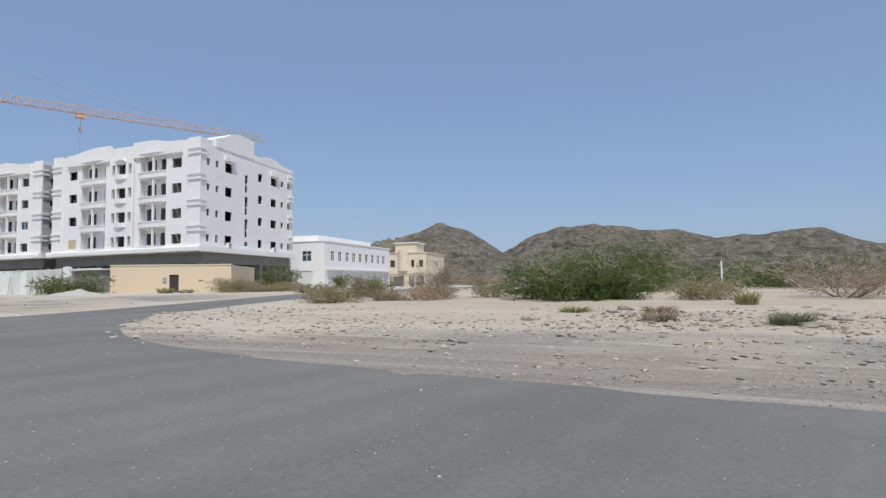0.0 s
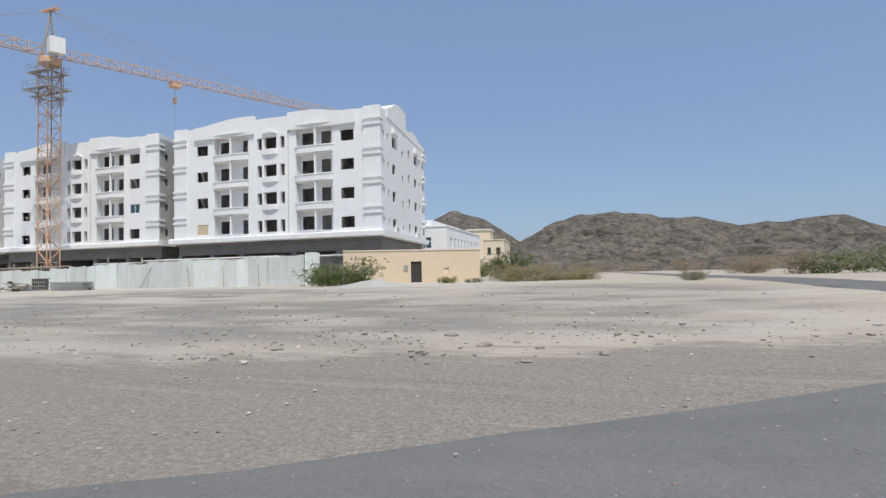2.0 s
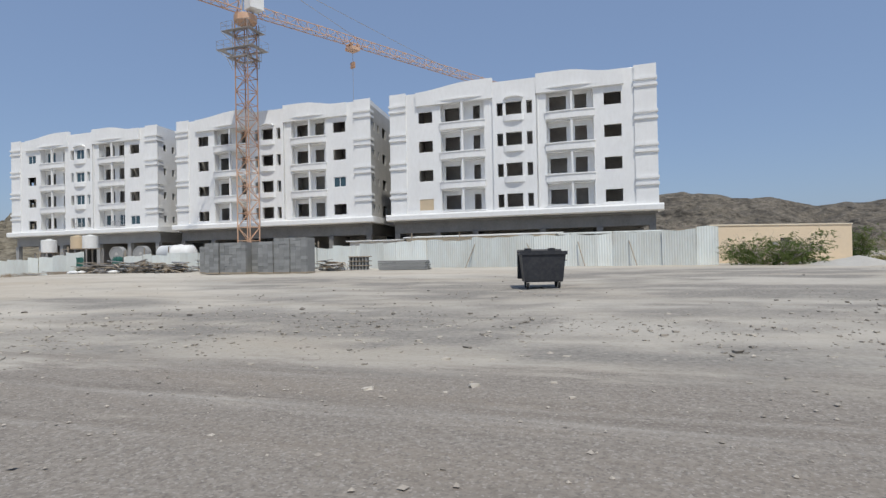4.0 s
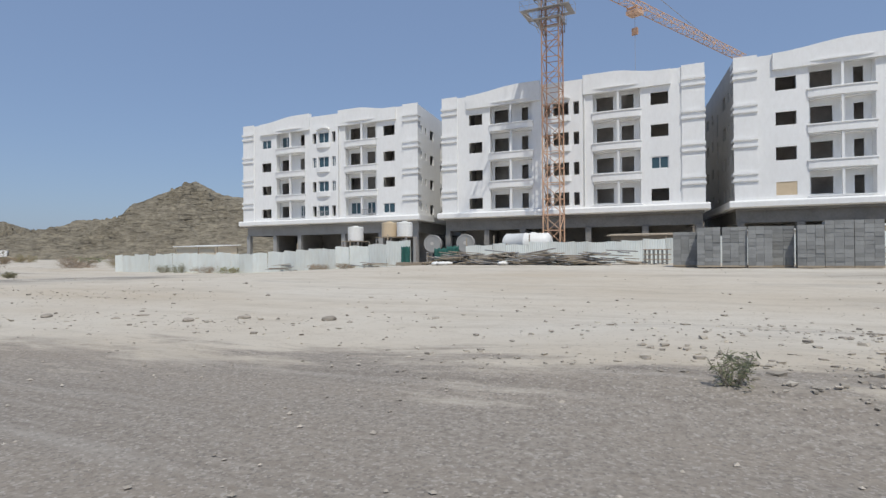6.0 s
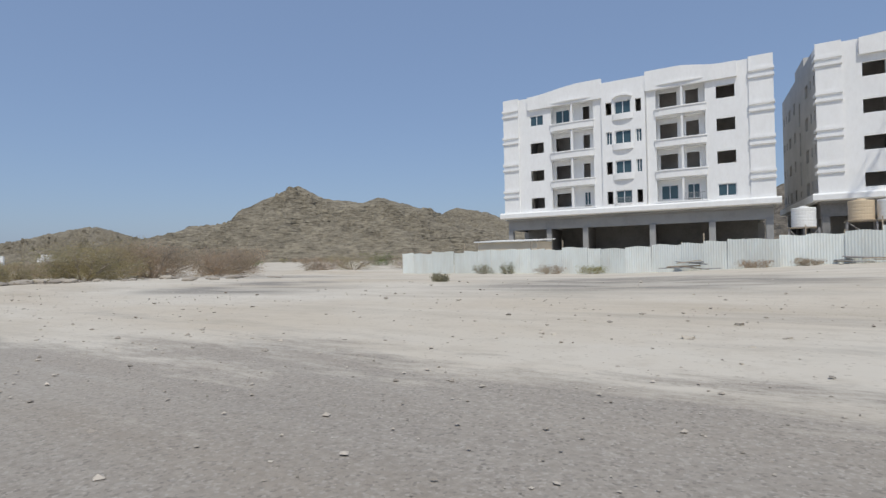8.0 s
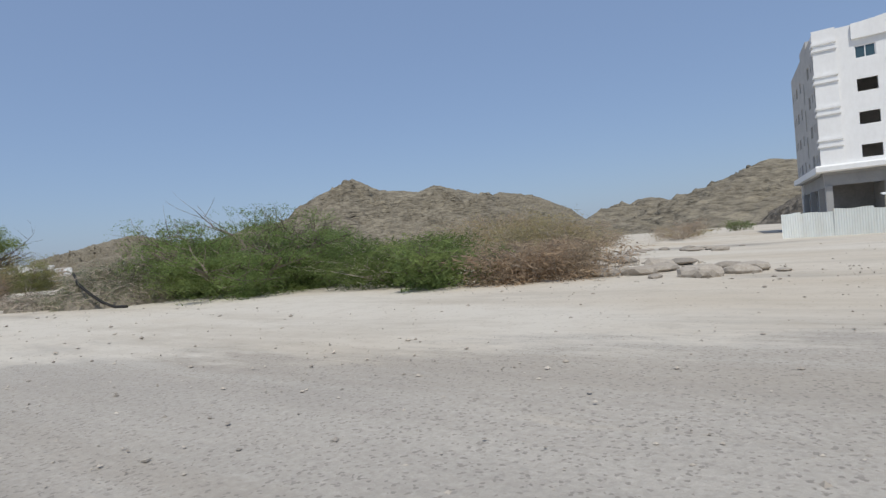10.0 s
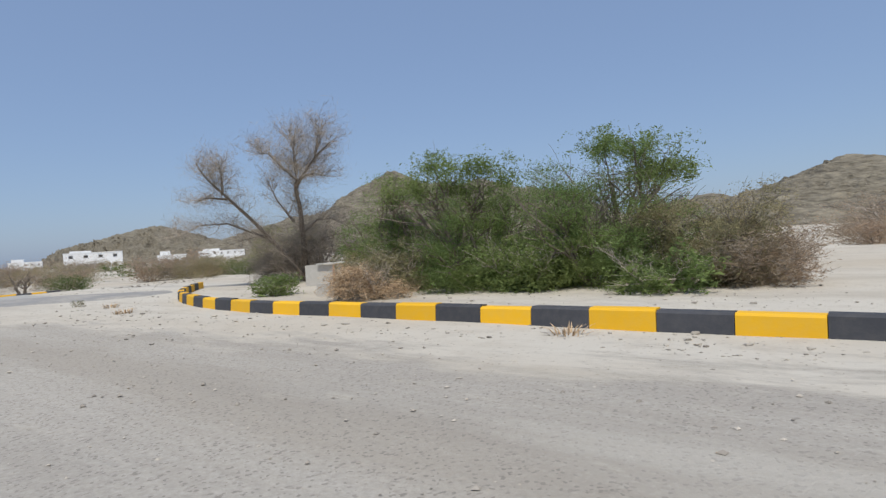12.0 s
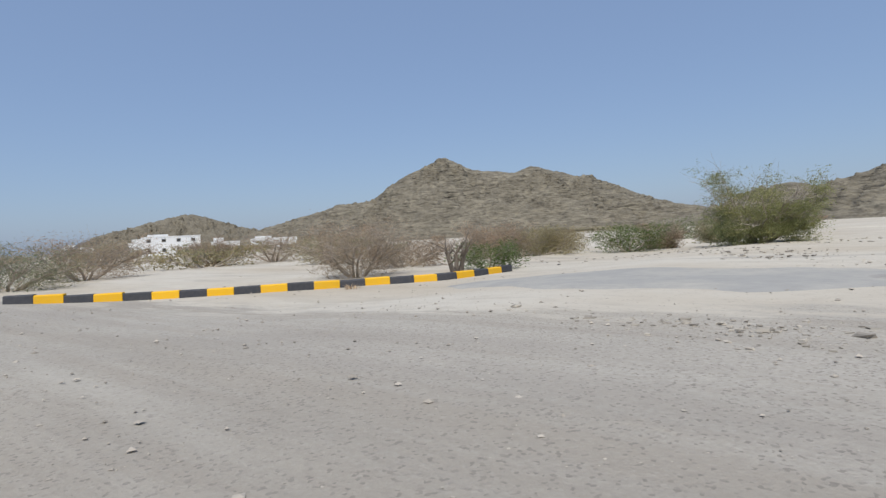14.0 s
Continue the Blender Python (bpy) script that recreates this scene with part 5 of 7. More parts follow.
def slab_stack(x, y, w, n, seed, label, material=BLOCK):
    rnd = random.Random(seed)
    s = thing("slab_stack", label, "stack", "stacks of building material", (x, y, ground_z(x, y)))
    for k in range(n):
        for i in range(3):
            part("slab", Mesh().box(-w / 2 + rnd.uniform(-0.05, 0.05), w / 2 + rnd.uniform(-0.1, 0.1), -0.5 + i * 0.35, -0.2 + i * 0.35, 0.02 + k * 0.13, 0.13 + k * 0.13), material, s)
    return s


slab_stack(-7.4, 38.3, 3.6, 5, 2, "long stack of dark grey concrete lintels")
slab_stack(-13.2, 38.6, 1.9, 4, 3, "stack of white boards on the ground", WHITE_P)
slab_stack(-31.8, 39.2, 3.0, 6, 5, "stack of weathered formwork boards", WOOD)
slab_stack(-28.6, 38.8, 2.2, 5, 6, "stack of pale plywood sheets", WOOD)
slab_stack(-35.3, 39.6, 2.6, 5, 8, "loose stack of grey planks", WOOD)
slab_stack(-41.0, 38.4, 2.4, 2, 9, "flat pile of dark scrap boards", WOOD)


def crate(x, y, label):
    """Hollow blocks set on a pallet with gaps."""
    s = thing("hollow_block_pallet", label, "pallet", "pallets of hollow blocks", (x, y, ground_z(x, y)))
    for k in range(3):
        for i in range(6):
            m = Mesh().box(i * 0.26, i * 0.26 + 0.1, 0, 0.4, 0.05 + k * 0.32, 0.31 + k * 0.32)
            part("block", m, BLOCK, s)
        part("board", Mesh().box(-0.05, 1.6, -0.05, 0.45, 0.31 + k * 0.32, 0.37 + k * 0.32), WOOD, s)
    return s


crate(-23.9, 38.2, "pallet of pale hollow blocks with gaps")
crate(-11.6, 38.0, "half-empty pallet of hollow blocks")


def scrap_heap(x, y, seed, n, label, mats, spread=1.6, name="timber_heap", category="heap"):
    rnd = random.Random(seed)
    s = thing(name, label, category, "heaps of loose timber", (x, y, ground_z(x, y)))
    for i in range(n):
        L, w = rnd.uniform(0.7, 2.6), rnd.uniform(0.05, 0.16)
        px, py, a = rnd.gauss(0, spread * 0.5), rnd.gauss(0, 0.35), rnd.uniform(-40, 40)
        ob = part("plank", Mesh().box(-L / 2, L / 2, -w, w, -0.025, 0.025), rnd.choice(mats), s)
        z = 0.05 + 0.95 * max(0, 1 - abs(px) / spread) * rnd.random()
        ob.matrix_basis = pose(px, py, z, rnd.uniform(-12, 12), rnd.uniform(-9, 9), a)
    return s


for i, (x, y, n) in enumerate(((-37.9, 38.6, 30), (-36.4, 38.2, 38), (-33.6, 37.8, 44), (-30.4, 37.6, 44), (-27.2, 37.9, 34), (-25.4, 38.6, 14), (-12.9, 37.6, 14), (-46.5, 41.4, 8), (-56.5, 41.5, 8))):
    scrap_heap(x, y, 40 + i, n, "untidy heap of weathered planks and board offcuts", (WOOD, WOOD, BLOCK, STEEL))


def sack(x, y, seed):
    rnd = random.Random(seed)
    m = Mesh().lathe([(0.12, 0.0), (0.42, 0.05), (0.48, 0.25), (0.36, 0.42), (0.12, 0.55)], 0, 0, 12)
    m.v = [(a + rnd.uniform(-0.06, 0.06), b * 0.7 + rnd.uniform(-0.05, 0.05), 0.45 * c + rnd.uniform(0.0, 0.05)) for a, b, c in m.v]
    return solo("cement_sack", m, WHITE_P, "crumpled white woven sack lying by the planks", "sack", "white sacks by the planks", (x, y, ground_z(x, y)), rnd.uniform(0, 180), smooth=True)


for i, (x, y) in enumerate(((-38.4, 37.3), (-37.8, 37.1), (-37.5, 37.6), (-33.0, 36.9))):
    sack(x, y, i)


def rubbish_bin(x, y, rz):
    b = thing("rubbish_bin", "large black plastic wheeled rubbish bin with its lid hanging open", "bin", at=(x, y, ground_z(x, y)), rz=rz)
    w, d, h = 1.0, 0.62, 1.18
    def ringed(z, s, t):
        return [(-w * s, -d * t, z), (w * s, -d * t, z), (w * s, d * t, z), (-w * s, d * t, z)]
    m = Mesh()
    for z, s, t in ((0.24, 0.84, 0.8), (0.3, 0.86, 0.84), (1.2, 0.98, 0.98), (1.22, 1.05, 1.06), (1.34, 1.05, 1.06), (1.34, 0.95, 0.94), (0.4, 0.8, 0.78)):
        m.v += ringed(z, s, t)
    for k in range(6):
        for i in range(4):
            j = (i + 1) % 4
            m.f.append((k * 4 + i, k * 4 + j, (k + 1) * 4 + j, (k + 1) * 4 + i))
    m.f += [(3, 2, 1, 0), (24, 25, 26, 27)]
    part("body", m, BINMAT, b)
    part("lid", Mesh().prism([(0.64, 1.36), (0.7, 1.42), (0.78, 1.38), (0.86, 0.34), (0.8, 0.32)], "x", -w * 1.03, w * 1.03), BINMAT, b)
    for k in (-0.55, 0.55):
        part("hinge", Mesh().box(k - 0.15, k + 0.15, 0.5, 0.7, 1.34, 1.46), BINMAT, b)
    for sx in (-0.7, 0.7):
        for sy in (-0.4, 0.4):
            wh = part("wheel", Mesh().tube((sx - 0.04, sy, 0.11), (sx + 0.04, sy, 0.11), 0.11, sides=12), RUBBER, b)
            part("fork", Mesh().box(sx - 0.07, sx - 0.05, sy - 0.03, sy + 0.03, 0.1, 0.26).box(sx + 0.05, sx + 0.07, sy - 0.03, sy + 0.03, 0.1, 0.26), STEEL, wh)
    part("handle", Mesh().tube((1.06, -0.4, 1.0), (1.06, 0.4, 1.0), 0.02), STEEL, b)
    return b


rubbish_bin(5.0, 22.4, 18).scale = (0.8, 0.85, 1.0)


def aircon(x, z):
    a = thing("air_conditioner", "white boxed air conditioner outside an upper window", "air conditioner", "air conditioners on the side wall", (XA + W_BLD - SKEW * (x - 60.0), x, z))
    part("case", Mesh().box(0.005, 0.4, -0.42, 0.42, 0, 0.62), WHITE_P, a)
    part("grille", Mesh().prism([(-0.05 + 0.24 * math.cos(2 * math.pi * i / 16), 0.31 + 0.24 * math.sin(2 * math.pi * i / 16)) for i in range(16)], "x", 0.402, 0.42), STEEL, a)
    part("bracket", Mesh().box(0.003, 0.42, -0.36, -0.31, -0.05, -0.002).box(0.003, 0.42, 0.31, 0.36, -0.05, -0.002), STEEL, a)


aircon(65.6, 6.15)
aircon(76.4, 6.15)


# ---- neighbouring buildings ----
def shop_house():
    b = thing("shop_building", "long two-storey white shop building with grey shutters below", "building", at=(6.9, 89.7, 0), rz=4.8)
    L, D, H = 27.0, 12.0, 8.6
    holes = [(2.2 + 2.65 * i, 3.5 + 2.65 * i, 5.4, 7.0) for i in range(9)]
    shops = [(1.2 + 2.85 * i, 3.75 + 2.85 * i, 0.6, 3.6) for i in range(9)]
    part("wall", grid_wall(Mesh(), (0, L), (-0.5, H), holes + shops, -0.25, 0, "y", 0), PLASTER, b)
    part("wall", grid_wall(Mesh(), (-D, -0.25), (-0.5, H), [(-4.4, -2.6, 5.3, 7.0), (-6.0, -2.3, 0.6, 3.6), (-11, -7.2, 0.6, 3.6)], 0, 0.25), PLASTER, b)
    part("wall", Mesh().box(-D, -D + 0.25, 0.25, L, -0.5, H).box(-D, -0.25, L - 0.25, L, -0.5, H), PLASTER, b)
    part("roof", Mesh().box(-D + 0.26, -0.26, 0.26, L - 0.26, H - 0.9, H - 0.7), PLASTER, b)
    part("floor_slab", Mesh().box(-D + 0.26, -0.26, 0.26, L - 0.26, 4.0, 4.2), INNER, b)
    part("core", Mesh().box(-D + 0.3, -3.0, 3.0, L - 0.3, -0.4, H - 1.0), INNER, b)
    part("coping", Mesh().box(-D - 0.12, 0.12, -0.12, L + 0.12, H + 0.002, H + 0.18), PLASTER, b)
    part("penthouse", Mesh().box(-D + 1.0, -3.5, 4.0, L - 2.0, H - 0.69, H + 1.5), PLASTER, b)
    for u0, u1, z0, z1 in holes:
        w = new("window")
        w.parent = b
        part("pane", Mesh().box(-0.2, -0.17, u0, u1, z0, z1), PANE, w)
        fr = Mesh()
        for p in (u0, (u0 + u1) / 2 - 0.05, u1 - 0.1):
            fr.box(-0.16, -0.08, p, p + 0.1, z0, z1)
        fr.box(-0.159, -0.081, u0, u1, z1 - 0.6, z1 - 0.5)
        part("frame", fr, FRAME, w)
    w = new("window")
    w.parent = b
    part("pane", Mesh().box(-4.4, -2.6, 0.17, 0.2, 5.3, 7.0), PANE, w)
    part("frame", Mesh().box(-3.55, -3.45, 0.08, 0.16, 5.3, 7.0).box(-4.4, -2.6, 0.081, 0.159, 6.3, 6.4), FRAME, w)
    for u0, u1, z0, z1 in shops:
        n = 14
        face = []
        for k in range(n):
            face += [(-0.15 + 0.02 * (k % 2), z0 + (z1 - z0) * k / n), (-0.15 + 0.02 * (k % 2), z0 + (z1 - z0) * (k + 1) / n)]
        sh = Mesh().prism([(-0.2, z0)] + face + [(-0.2, z1)], "y", u0, u1)
        part("shutter", sh, STEEL if u0 > 30 else SHEET, b, "grey roller shutter")
    for u0, u1 in ((-6.0, -2.3), (-11, -7.2)):
        part("shutter", Mesh().box(u0, u1, 0.12, 0.18, 0.6, 3.6), SHEET, b, "grey roller shutter")
    part("canopy", Mesh().box(0.003, 0.4, 0.5, L - 0.5, 3.75, 3.95), PLASTER, b)


shop_house()


def villa():
    b = thing("villa", "cream two-storey villa with pillars and small windows", "house", at=(-4.0, 131.0, 0), rz=8)
    D = 16.0
    fr = [(0.8, 2.0, 5.2, 6.9), (6.2, 7.0, 5.2, 6.9), (8.2, 9.2, 5.2, 6.9), (0.6, 4.2, 0.4, 3.0), (5.6, 7.0, 0.4, 3.0), (7.6, 9.4, 0.4, 3.0)]
    part("wall", grid_wall(Mesh(), (0, 10), (-0.5, 8.6), fr, 0, 0.25), CREAM, b)
    si = [(1.0 + 2.2 * i, 1.9 + 2.2 * i, z0, z1) for i in range(6) for z0, z1 in ((0.4, 3.0), (5.2, 6.9))]
    part("wall", grid_wall(Mesh(), (0.25, D), (-0.5, 8.6), si, -0.25, 0, "y", 10), CREAM, b)
    part("wall", Mesh().box(0, 0.25, 0.25, D, -0.5, 8.6).box(0, 10, D, D + 0.25, -0.5, 8.6), CREAM, b)
    part("roof", Mesh().box(0.26, 9.74, 0.26, D - 0.01, 8.0, 8.2), CREAM, b)
    part("core", Mesh().box(0.3, 8.0, 2.0, D - 0.3, -0.4, 7.9), INNER, b)
    part("stair_tower", Mesh().box(1.0, 6.6, 3.0, 9.0, 8.21, 11.2), CREAM, b)
    part("roof", Mesh().box(0.7, 6.9, 2.7, 9.3, 11.203, 11.45), PLASTER, b)
    part("band", Mesh().box(-0.15, 10.15, -0.18, -0.003, 3.6, 4.3).box(10.003, 10.18, -0.003, D, 3.6, 4.3), CREAM, b)
    part("coping", Mesh().box(-0.15, 10.18, -0.18, 0.3, 8.603, 8.8).box(9.7, 10.18, 0.3, D, 8.603, 8.8), CREAM, b)
    for u in (0.1, 4.6, 7.15, 9.6):
        part("pillar", Mesh().lathe([(0.3, 0.0), (0.22, 0.15), (0.2, 3.3), (0.3, 3.58)], u + 0.1, -0.35, 12), CREAM, b)
    part("turret", Mesh().prism([(4.2 + 1.2 * math.cos(math.pi + math.pi * i / 8), -0.003 + 1.0 * math.sin(math.pi + math.pi * i / 8)) for i in range(9)], "z", 4.3, 9.2), CREAM, b)


villa()


def farm_house(x, y, w, d, h, rz, label, upper=0.0, seed=0):
    b = thing("farm_house", label, "house", "white houses at the foot of the hill", (x, y, -0.6), rz)
    n = max(2, int(w / 4))
    holes = [(w * (i + 0.35) / n, w * (i + 0.35) / n + 1.2, z, z + 1.3) for i in range(n) for z in ([1.2, 4.4] if h > 5 else [1.2])]
    part("wall", grid_wall(Mesh(), (0, w), (-1, h), holes, 0, 0.3), PLASTER, b)
    part("wall", Mesh().box(0, 0.3, 0.3, d, -1, h).box(w - 0.3, w, 0.3, d, -1, h).box(0, w, d, d + 0.3, -1, h), PLASTER, b)
    part("roof", Mesh().box(0.31, w - 0.31, 0.31, d - 0.01, h - 0.7, h - 0.4), PLASTER, b)
    part("core", Mesh().box(0.4, w - 0.4, 1.6, d - 0.4, -0.9, h - 0.75), INNER, b)
    if upper:
        part("upper_room", Mesh().box(w * 0.1, w * 0.45, 1.5, d - 1, h - 0.39, h + upper), PLASTER, b)
    part("coping", Mesh().box(-0.1, w + 0.1, -0.1, 0.35, h + 0.003, h + 0.25), PLASTER, b)
    return b


farm_house(-469, 191, 30, 12, 6.6, 57, "plain white two-storey house far off", 1.6)
farm_house(-316.5, 58.0, 17, 9, 6.0, 66, "cream-white two-storey house beyond the wadi shrubs", 0.9)
farm_house(-470, 164, 17, 12, 5.5, 62, "small white house far off", 2.6)
farm_house(-590, 118, 20, 10, 7.0, 70, "low white farm house far off", 2.2)
farm_house(-612, 172, 22, 12, 9.0, 66, "white flat-roofed house far off", 3.0)
farm_house(-444, 236, 11, 8, 4.0, 56, "small white house beside a larger one", 0.0)

# ---- plants ----
def grow(rnd, p, d, length, radius, level, top, segs, tips, spread, lift):
    """Branches off from p along d; collects tapering segments and tip places."""
    n = 4 if level < 2 else 3
    step = length / n
    for i in range(n):
        d = (d + Vector((rnd.gauss(0, 0.16), rnd.gauss(0, 0.16), rnd.gauss(0, 0.1) + lift * 0.06))).normalized()
        q = p + d * step
        r0, r1 = radius * (1 - 0.6 * i / n), radius * (1 - 0.6 * (i + 1) / n)
        segs.append((p, q, r0, r1, level))
        p = q
        if level < top and (i >= 1 or level > 0):
            for _ in range(2 if rnd.random() < 0.65 else 1):
                side = Vector((rnd.gauss(0, 1), rnd.gauss(0, 1), rnd.gauss(0.15, 0.6))).normalized()
                grow(rnd, p, (d * (1 - spread) + side * spread).normalized(), length * rnd.uniform(0.45, 0.7), r1 * 0.62, level + 1, top, segs, tips, spread, lift)
        if level == top:
            tips.append(p)


def leaf_cloud(centres, count, sigma, size, seed, flat=0.5, droop=0.0, slim=0.24, spray=0.0):
    """Small three-cornered leaves scattered round the centres, each turned its own way; spray = length of feathery sprays."""
    g = np.random.RandomState(seed)
    if spray:
        per = 16
        k = count // per + 1
        c = np.asarray(centres)[g.randint(0, len(centres), k)]
        c = c + g.normal(0, 0.8, (k, 3)) * np.array(sigma)
        ax = g.normal(0, 1, (k, 3)) * np.array([1, 1, 0.35])
        mid = np.asarray(centres).mean(0)
        out = (c - mid) * np.array([1, 1, 0])
        ax = ax / np.linalg.norm(ax, axis=1, keepdims=True) + out / (np.linalg.norm(out, axis=1, keepdims=True) + 0.3)
        ax[:, 2] -= 0.25
        ax /= np.linalg.norm(ax, axis=1, keepdims=True)
        u = g.uniform(-0.5, 0.5, (k, per, 1))
        c = (c[:, None] + ax[:, None] * u * spray * g.uniform(0.6, 1.4, (k, 1, 1)) - np.array([0, 0, 1.0]) * spray * u ** 2 * 0.8).reshape(-1, 3)[:count]
        c = c + g.normal(0, 0.02 + 0.035 * spray, (count, 3))
    else:
        c = np.asarray(centres)[g.randint(0, len(centres), count)]
        c = c + g.normal(0, 1, (count, 3)) * np.array(sigma)
    a = g.normal(0, 1, (count, 3)) * np.array([1, 1, flat])
    a[:, 2] -= droop
    a /= np.linalg.norm(a, axis=1, keepdims=True)
    b = np.cross(a, g.normal(0, 1, (count, 3)))
    b /= np.linalg.norm(b, axis=1, keepdims=True) + 1e-9
    s = size * g.lognormal(0, 0.35, (count, 1))
    v = np.stack([c - a * s + b * s * slim * 1.3, c + a * s, c - b * s * slim * 1.3], 1).reshape(-1, 3)
    m = Mesh()
    m.v = v.tolist()
    m.f = [(3 * i, 3 * i + 1, 3 * i + 2) for i in range(count)]
    return m


def plant(name, label, x, y, w, h, leaf_mat, leaves, leaf_size, seed, stems=5, top=2, wood=TWIG, upright=0.5, group="", category="shrub", clump=0.10, sink=0.05, trunk=0.0, umbrella=False, droop=0.0, thick=1.0, flat=0.5, fine=True, fill=0.7, slim=0.24, spray=0.0):
    """A woody plant with tapering stems; w across and h high."""
    rnd = random.Random(seed)
    if category == "shrub" and leaves > 5000:
        leaves, leaf_size = int(leaves * 0.7), leaf_size * 1.15
    segs, tips, starts = [], [], []
    base = Vector((0, 0, trunk))
    if trunk:
        segs.append((Vector((0, 0, -0.2)), base, 0.05, 0.04, 0))
    for i in range(stems):
        starts.append(len(segs) if i or not trunk else 0)
        a = 2 * math.pi * (i + rnd.random() * 0.7) / stems
        d = Vector((math.cos(a) * (1 - upright), math.sin(a) * (1 - upright), upright + rnd.uniform(-0.1, 0.25))).normalized()
        grow(rnd, base + Vector((math.cos(a), math.sin(a), 0)) * (0.0 if trunk else 0.08), d, 0.6, 0.022, 0, top, segs, tips, 0.55, 1.0)
    pts = np.array([tuple(t) for t in tips])
    rad, high = np.percentile(np.hypot(pts[:, 0], pts[:, 1]), 96) + 1e-6, pts[:, 2].max()
    k = np.array([w / 2 / rad, w / 2 / rad, h * 0.97 / high])
    def fit(p):
        return Vector((p.x * k[0], p.y * k[1], p.z * k[2]))
    pts = pts * k
    rr = np.hypot(pts[:, 0], pts[:, 1])
    pts[:, :2] *= np.minimum(1, w * (0.43 if spray else 0.49) / (rr + 1e-6))[:, None]
    pts[:, 2] = np.minimum(pts[:, 2], np.percentile(pts[:, 2], 97))
    pts[:, 2] = np.maximum(pts[:, 2], 0.03 * h)
    if umbrella:
        pts = pts[pts[:, 2] > 0.64 * h]
    elif fill:
        g = np.random.RandomState(seed + 7)
        low = pts[g.randint(0, len(pts), int(len(pts) * fill))] * np.stack([g.uniform(0.6, 1.0, int(len(pts) * fill))] * 2 + [g.uniform(0.12, 0.9, int(len(pts) * fill))], 1)
        pts = np.concatenate([pts, low])
    if spray:
        # foliage gathers in loose tiers
        tier = 0.17 * h
        lv = np.round((pts[:, 2] + 0.25 * tier * np.sin(3.1 * pts[:, 0] / max(w, 1) * 4 + seed)) / tier) * tier
        pts[:, 2] = np.maximum(0.5 * pts[:, 2] + 0.5 * lv, 0.03 * h)
        keep = np.array([noise.noise(Vector((float(p[0]), float(p[1]), float(p[2]) * 1.5)) * (2.2 / max(1.5, h * 0.6)) + Vector((seed, 0, 0))) > (0.02 if p[2] > 0.6 * h else -0.12 if p[2] > 0.35 * h else -0.4) for p in pts])
        pts = pts[keep] if keep.sum() > 20 else pts
    t = thing(name, label, category, group, (x, y, ground_z(x, y) - sink))
    k = [float(c) for c in k]
    sc = (k[0] * k[2]) ** 0.5 * thick
    light = Mesh()
    heavy = [Mesh() for _ in starts]
    stem_of = 0
    for n, (p, q, r0, r1, lv) in enumerate(segs):
        while stem_of + 1 < len(starts) and n >= starts[stem_of + 1]:
            stem_of += 1
        if lv <= max(0, top - 2):
            heavy[stem_of].tube(fit(p), fit(q), max(r0 * sc, 0.006), max(r1 * sc, 0.004), 6 if lv == 0 else 5, caps=False)
        else:
            light.tube(fit(p), fit(q), max(r0 * sc, 0.004), max(r1 * sc, 0.002), 3, caps=False)
    for n, m in enumerate(heavy):
        part("trunk" if trunk and n == 0 else "stem", m, wood, t)
    if light.v:
        tw = part("twig", light, wood, t)
        tw["kind"] = "stuff"
    if leaves:
        cr = part("crown", leaf_cloud(pts, leaves, (clump * w * 0.5, clump * w * 0.5, clump * h * 0.55), leaf_size, seed + 100, flat, droop, slim, spray), leaf_mat, t)
        cr["kind"] = "stuff"
    return t


def tuft(name, label, x, y, w, h, material, blades, seed, group="", category="grass", thin=1.0):
    """A clump of thin arching blades."""
    g = np.random.RandomState(seed)
    m = Mesh()
    for i in range(blades):
        a, r = g.uniform(0, 2 * math.pi), w * 0.28 * math.sqrt(g.uniform())
        bx, by = r * math.cos(a), r * math.sin(a)
        out, hh = w * 0.5 * g.uniform(0.3, 1.0), h * g.uniform(0.55, 1.0)
        if thin < 1:
            u = math.sqrt(g.uniform())
            r, out, hh = r * 0.6, w * 0.5 * u, h * (1 - 0.4 * u ** 3) * g.uniform(0.7, 1.05)
            bx, by = r * math.cos(a), r * math.sin(a)
        a2 = a + g.normal(0, 0.5)
        tx, ty = bx + (out - r * 0.4) * math.cos(a2), by + (out - r * 0.4) * math.sin(a2)
        mx, my = (bx * 0.6 + tx * 0.4), (by * 0.6 + ty * 0.4)
        wd = (0.006 + 0.006 * g.uniform()) * thin
        nx, ny = -math.sin(a2) * wd, math.cos(a2) * wd
        s = len(m.v)
        m.v += [(bx - nx, by - ny, 0), (bx + nx, by + ny, 0), (mx + nx, my + ny, hh * 0.7), (mx - nx, my - ny, hh * 0.7), (tx, ty, hh)]
        m.f += [(s, s + 1, s + 2, s + 3), (s + 3, s + 2, s + 4)]
    return solo(name, m, material, label, category, group, (x, y, ground_z(x, y) - 0.03))


G1 = "thorn shrubs by the junction"
# beside the junction
plant("thorn_bush", "large spreading dark green thorn bush on the sand", 60.4, 31.8, 6.4, 2.2, GREEN, 90000, 0.036, 1, 15, 2, group=G1, upright=0.42, spray=0.4, slim=0.32, fill=1.3)
plant("thorn_bush", "tall dark green thorn bush behind a wider one", 61.0, 42.0, 8.0, 3.7, GREEN, 70000, 0.045, 2, 12, 2, group=G1, spray=0.4, fill=1.0)
plant("thorn_bush", "green thorn bush thinning into brown twigs", 71.5, 50.0, 12.0, 2.8, GREEN, 22000, 0.06, 3, 10, 2, group=G1, spray=0.5, fill=1.0)
plant("dry_bush", "dry brown spreading bush", 69.6, 32.5, 4.4, 1.8, DRYLEAF, 9000, 0.05, 4, 10, 2, group=G1, slim=0.12)
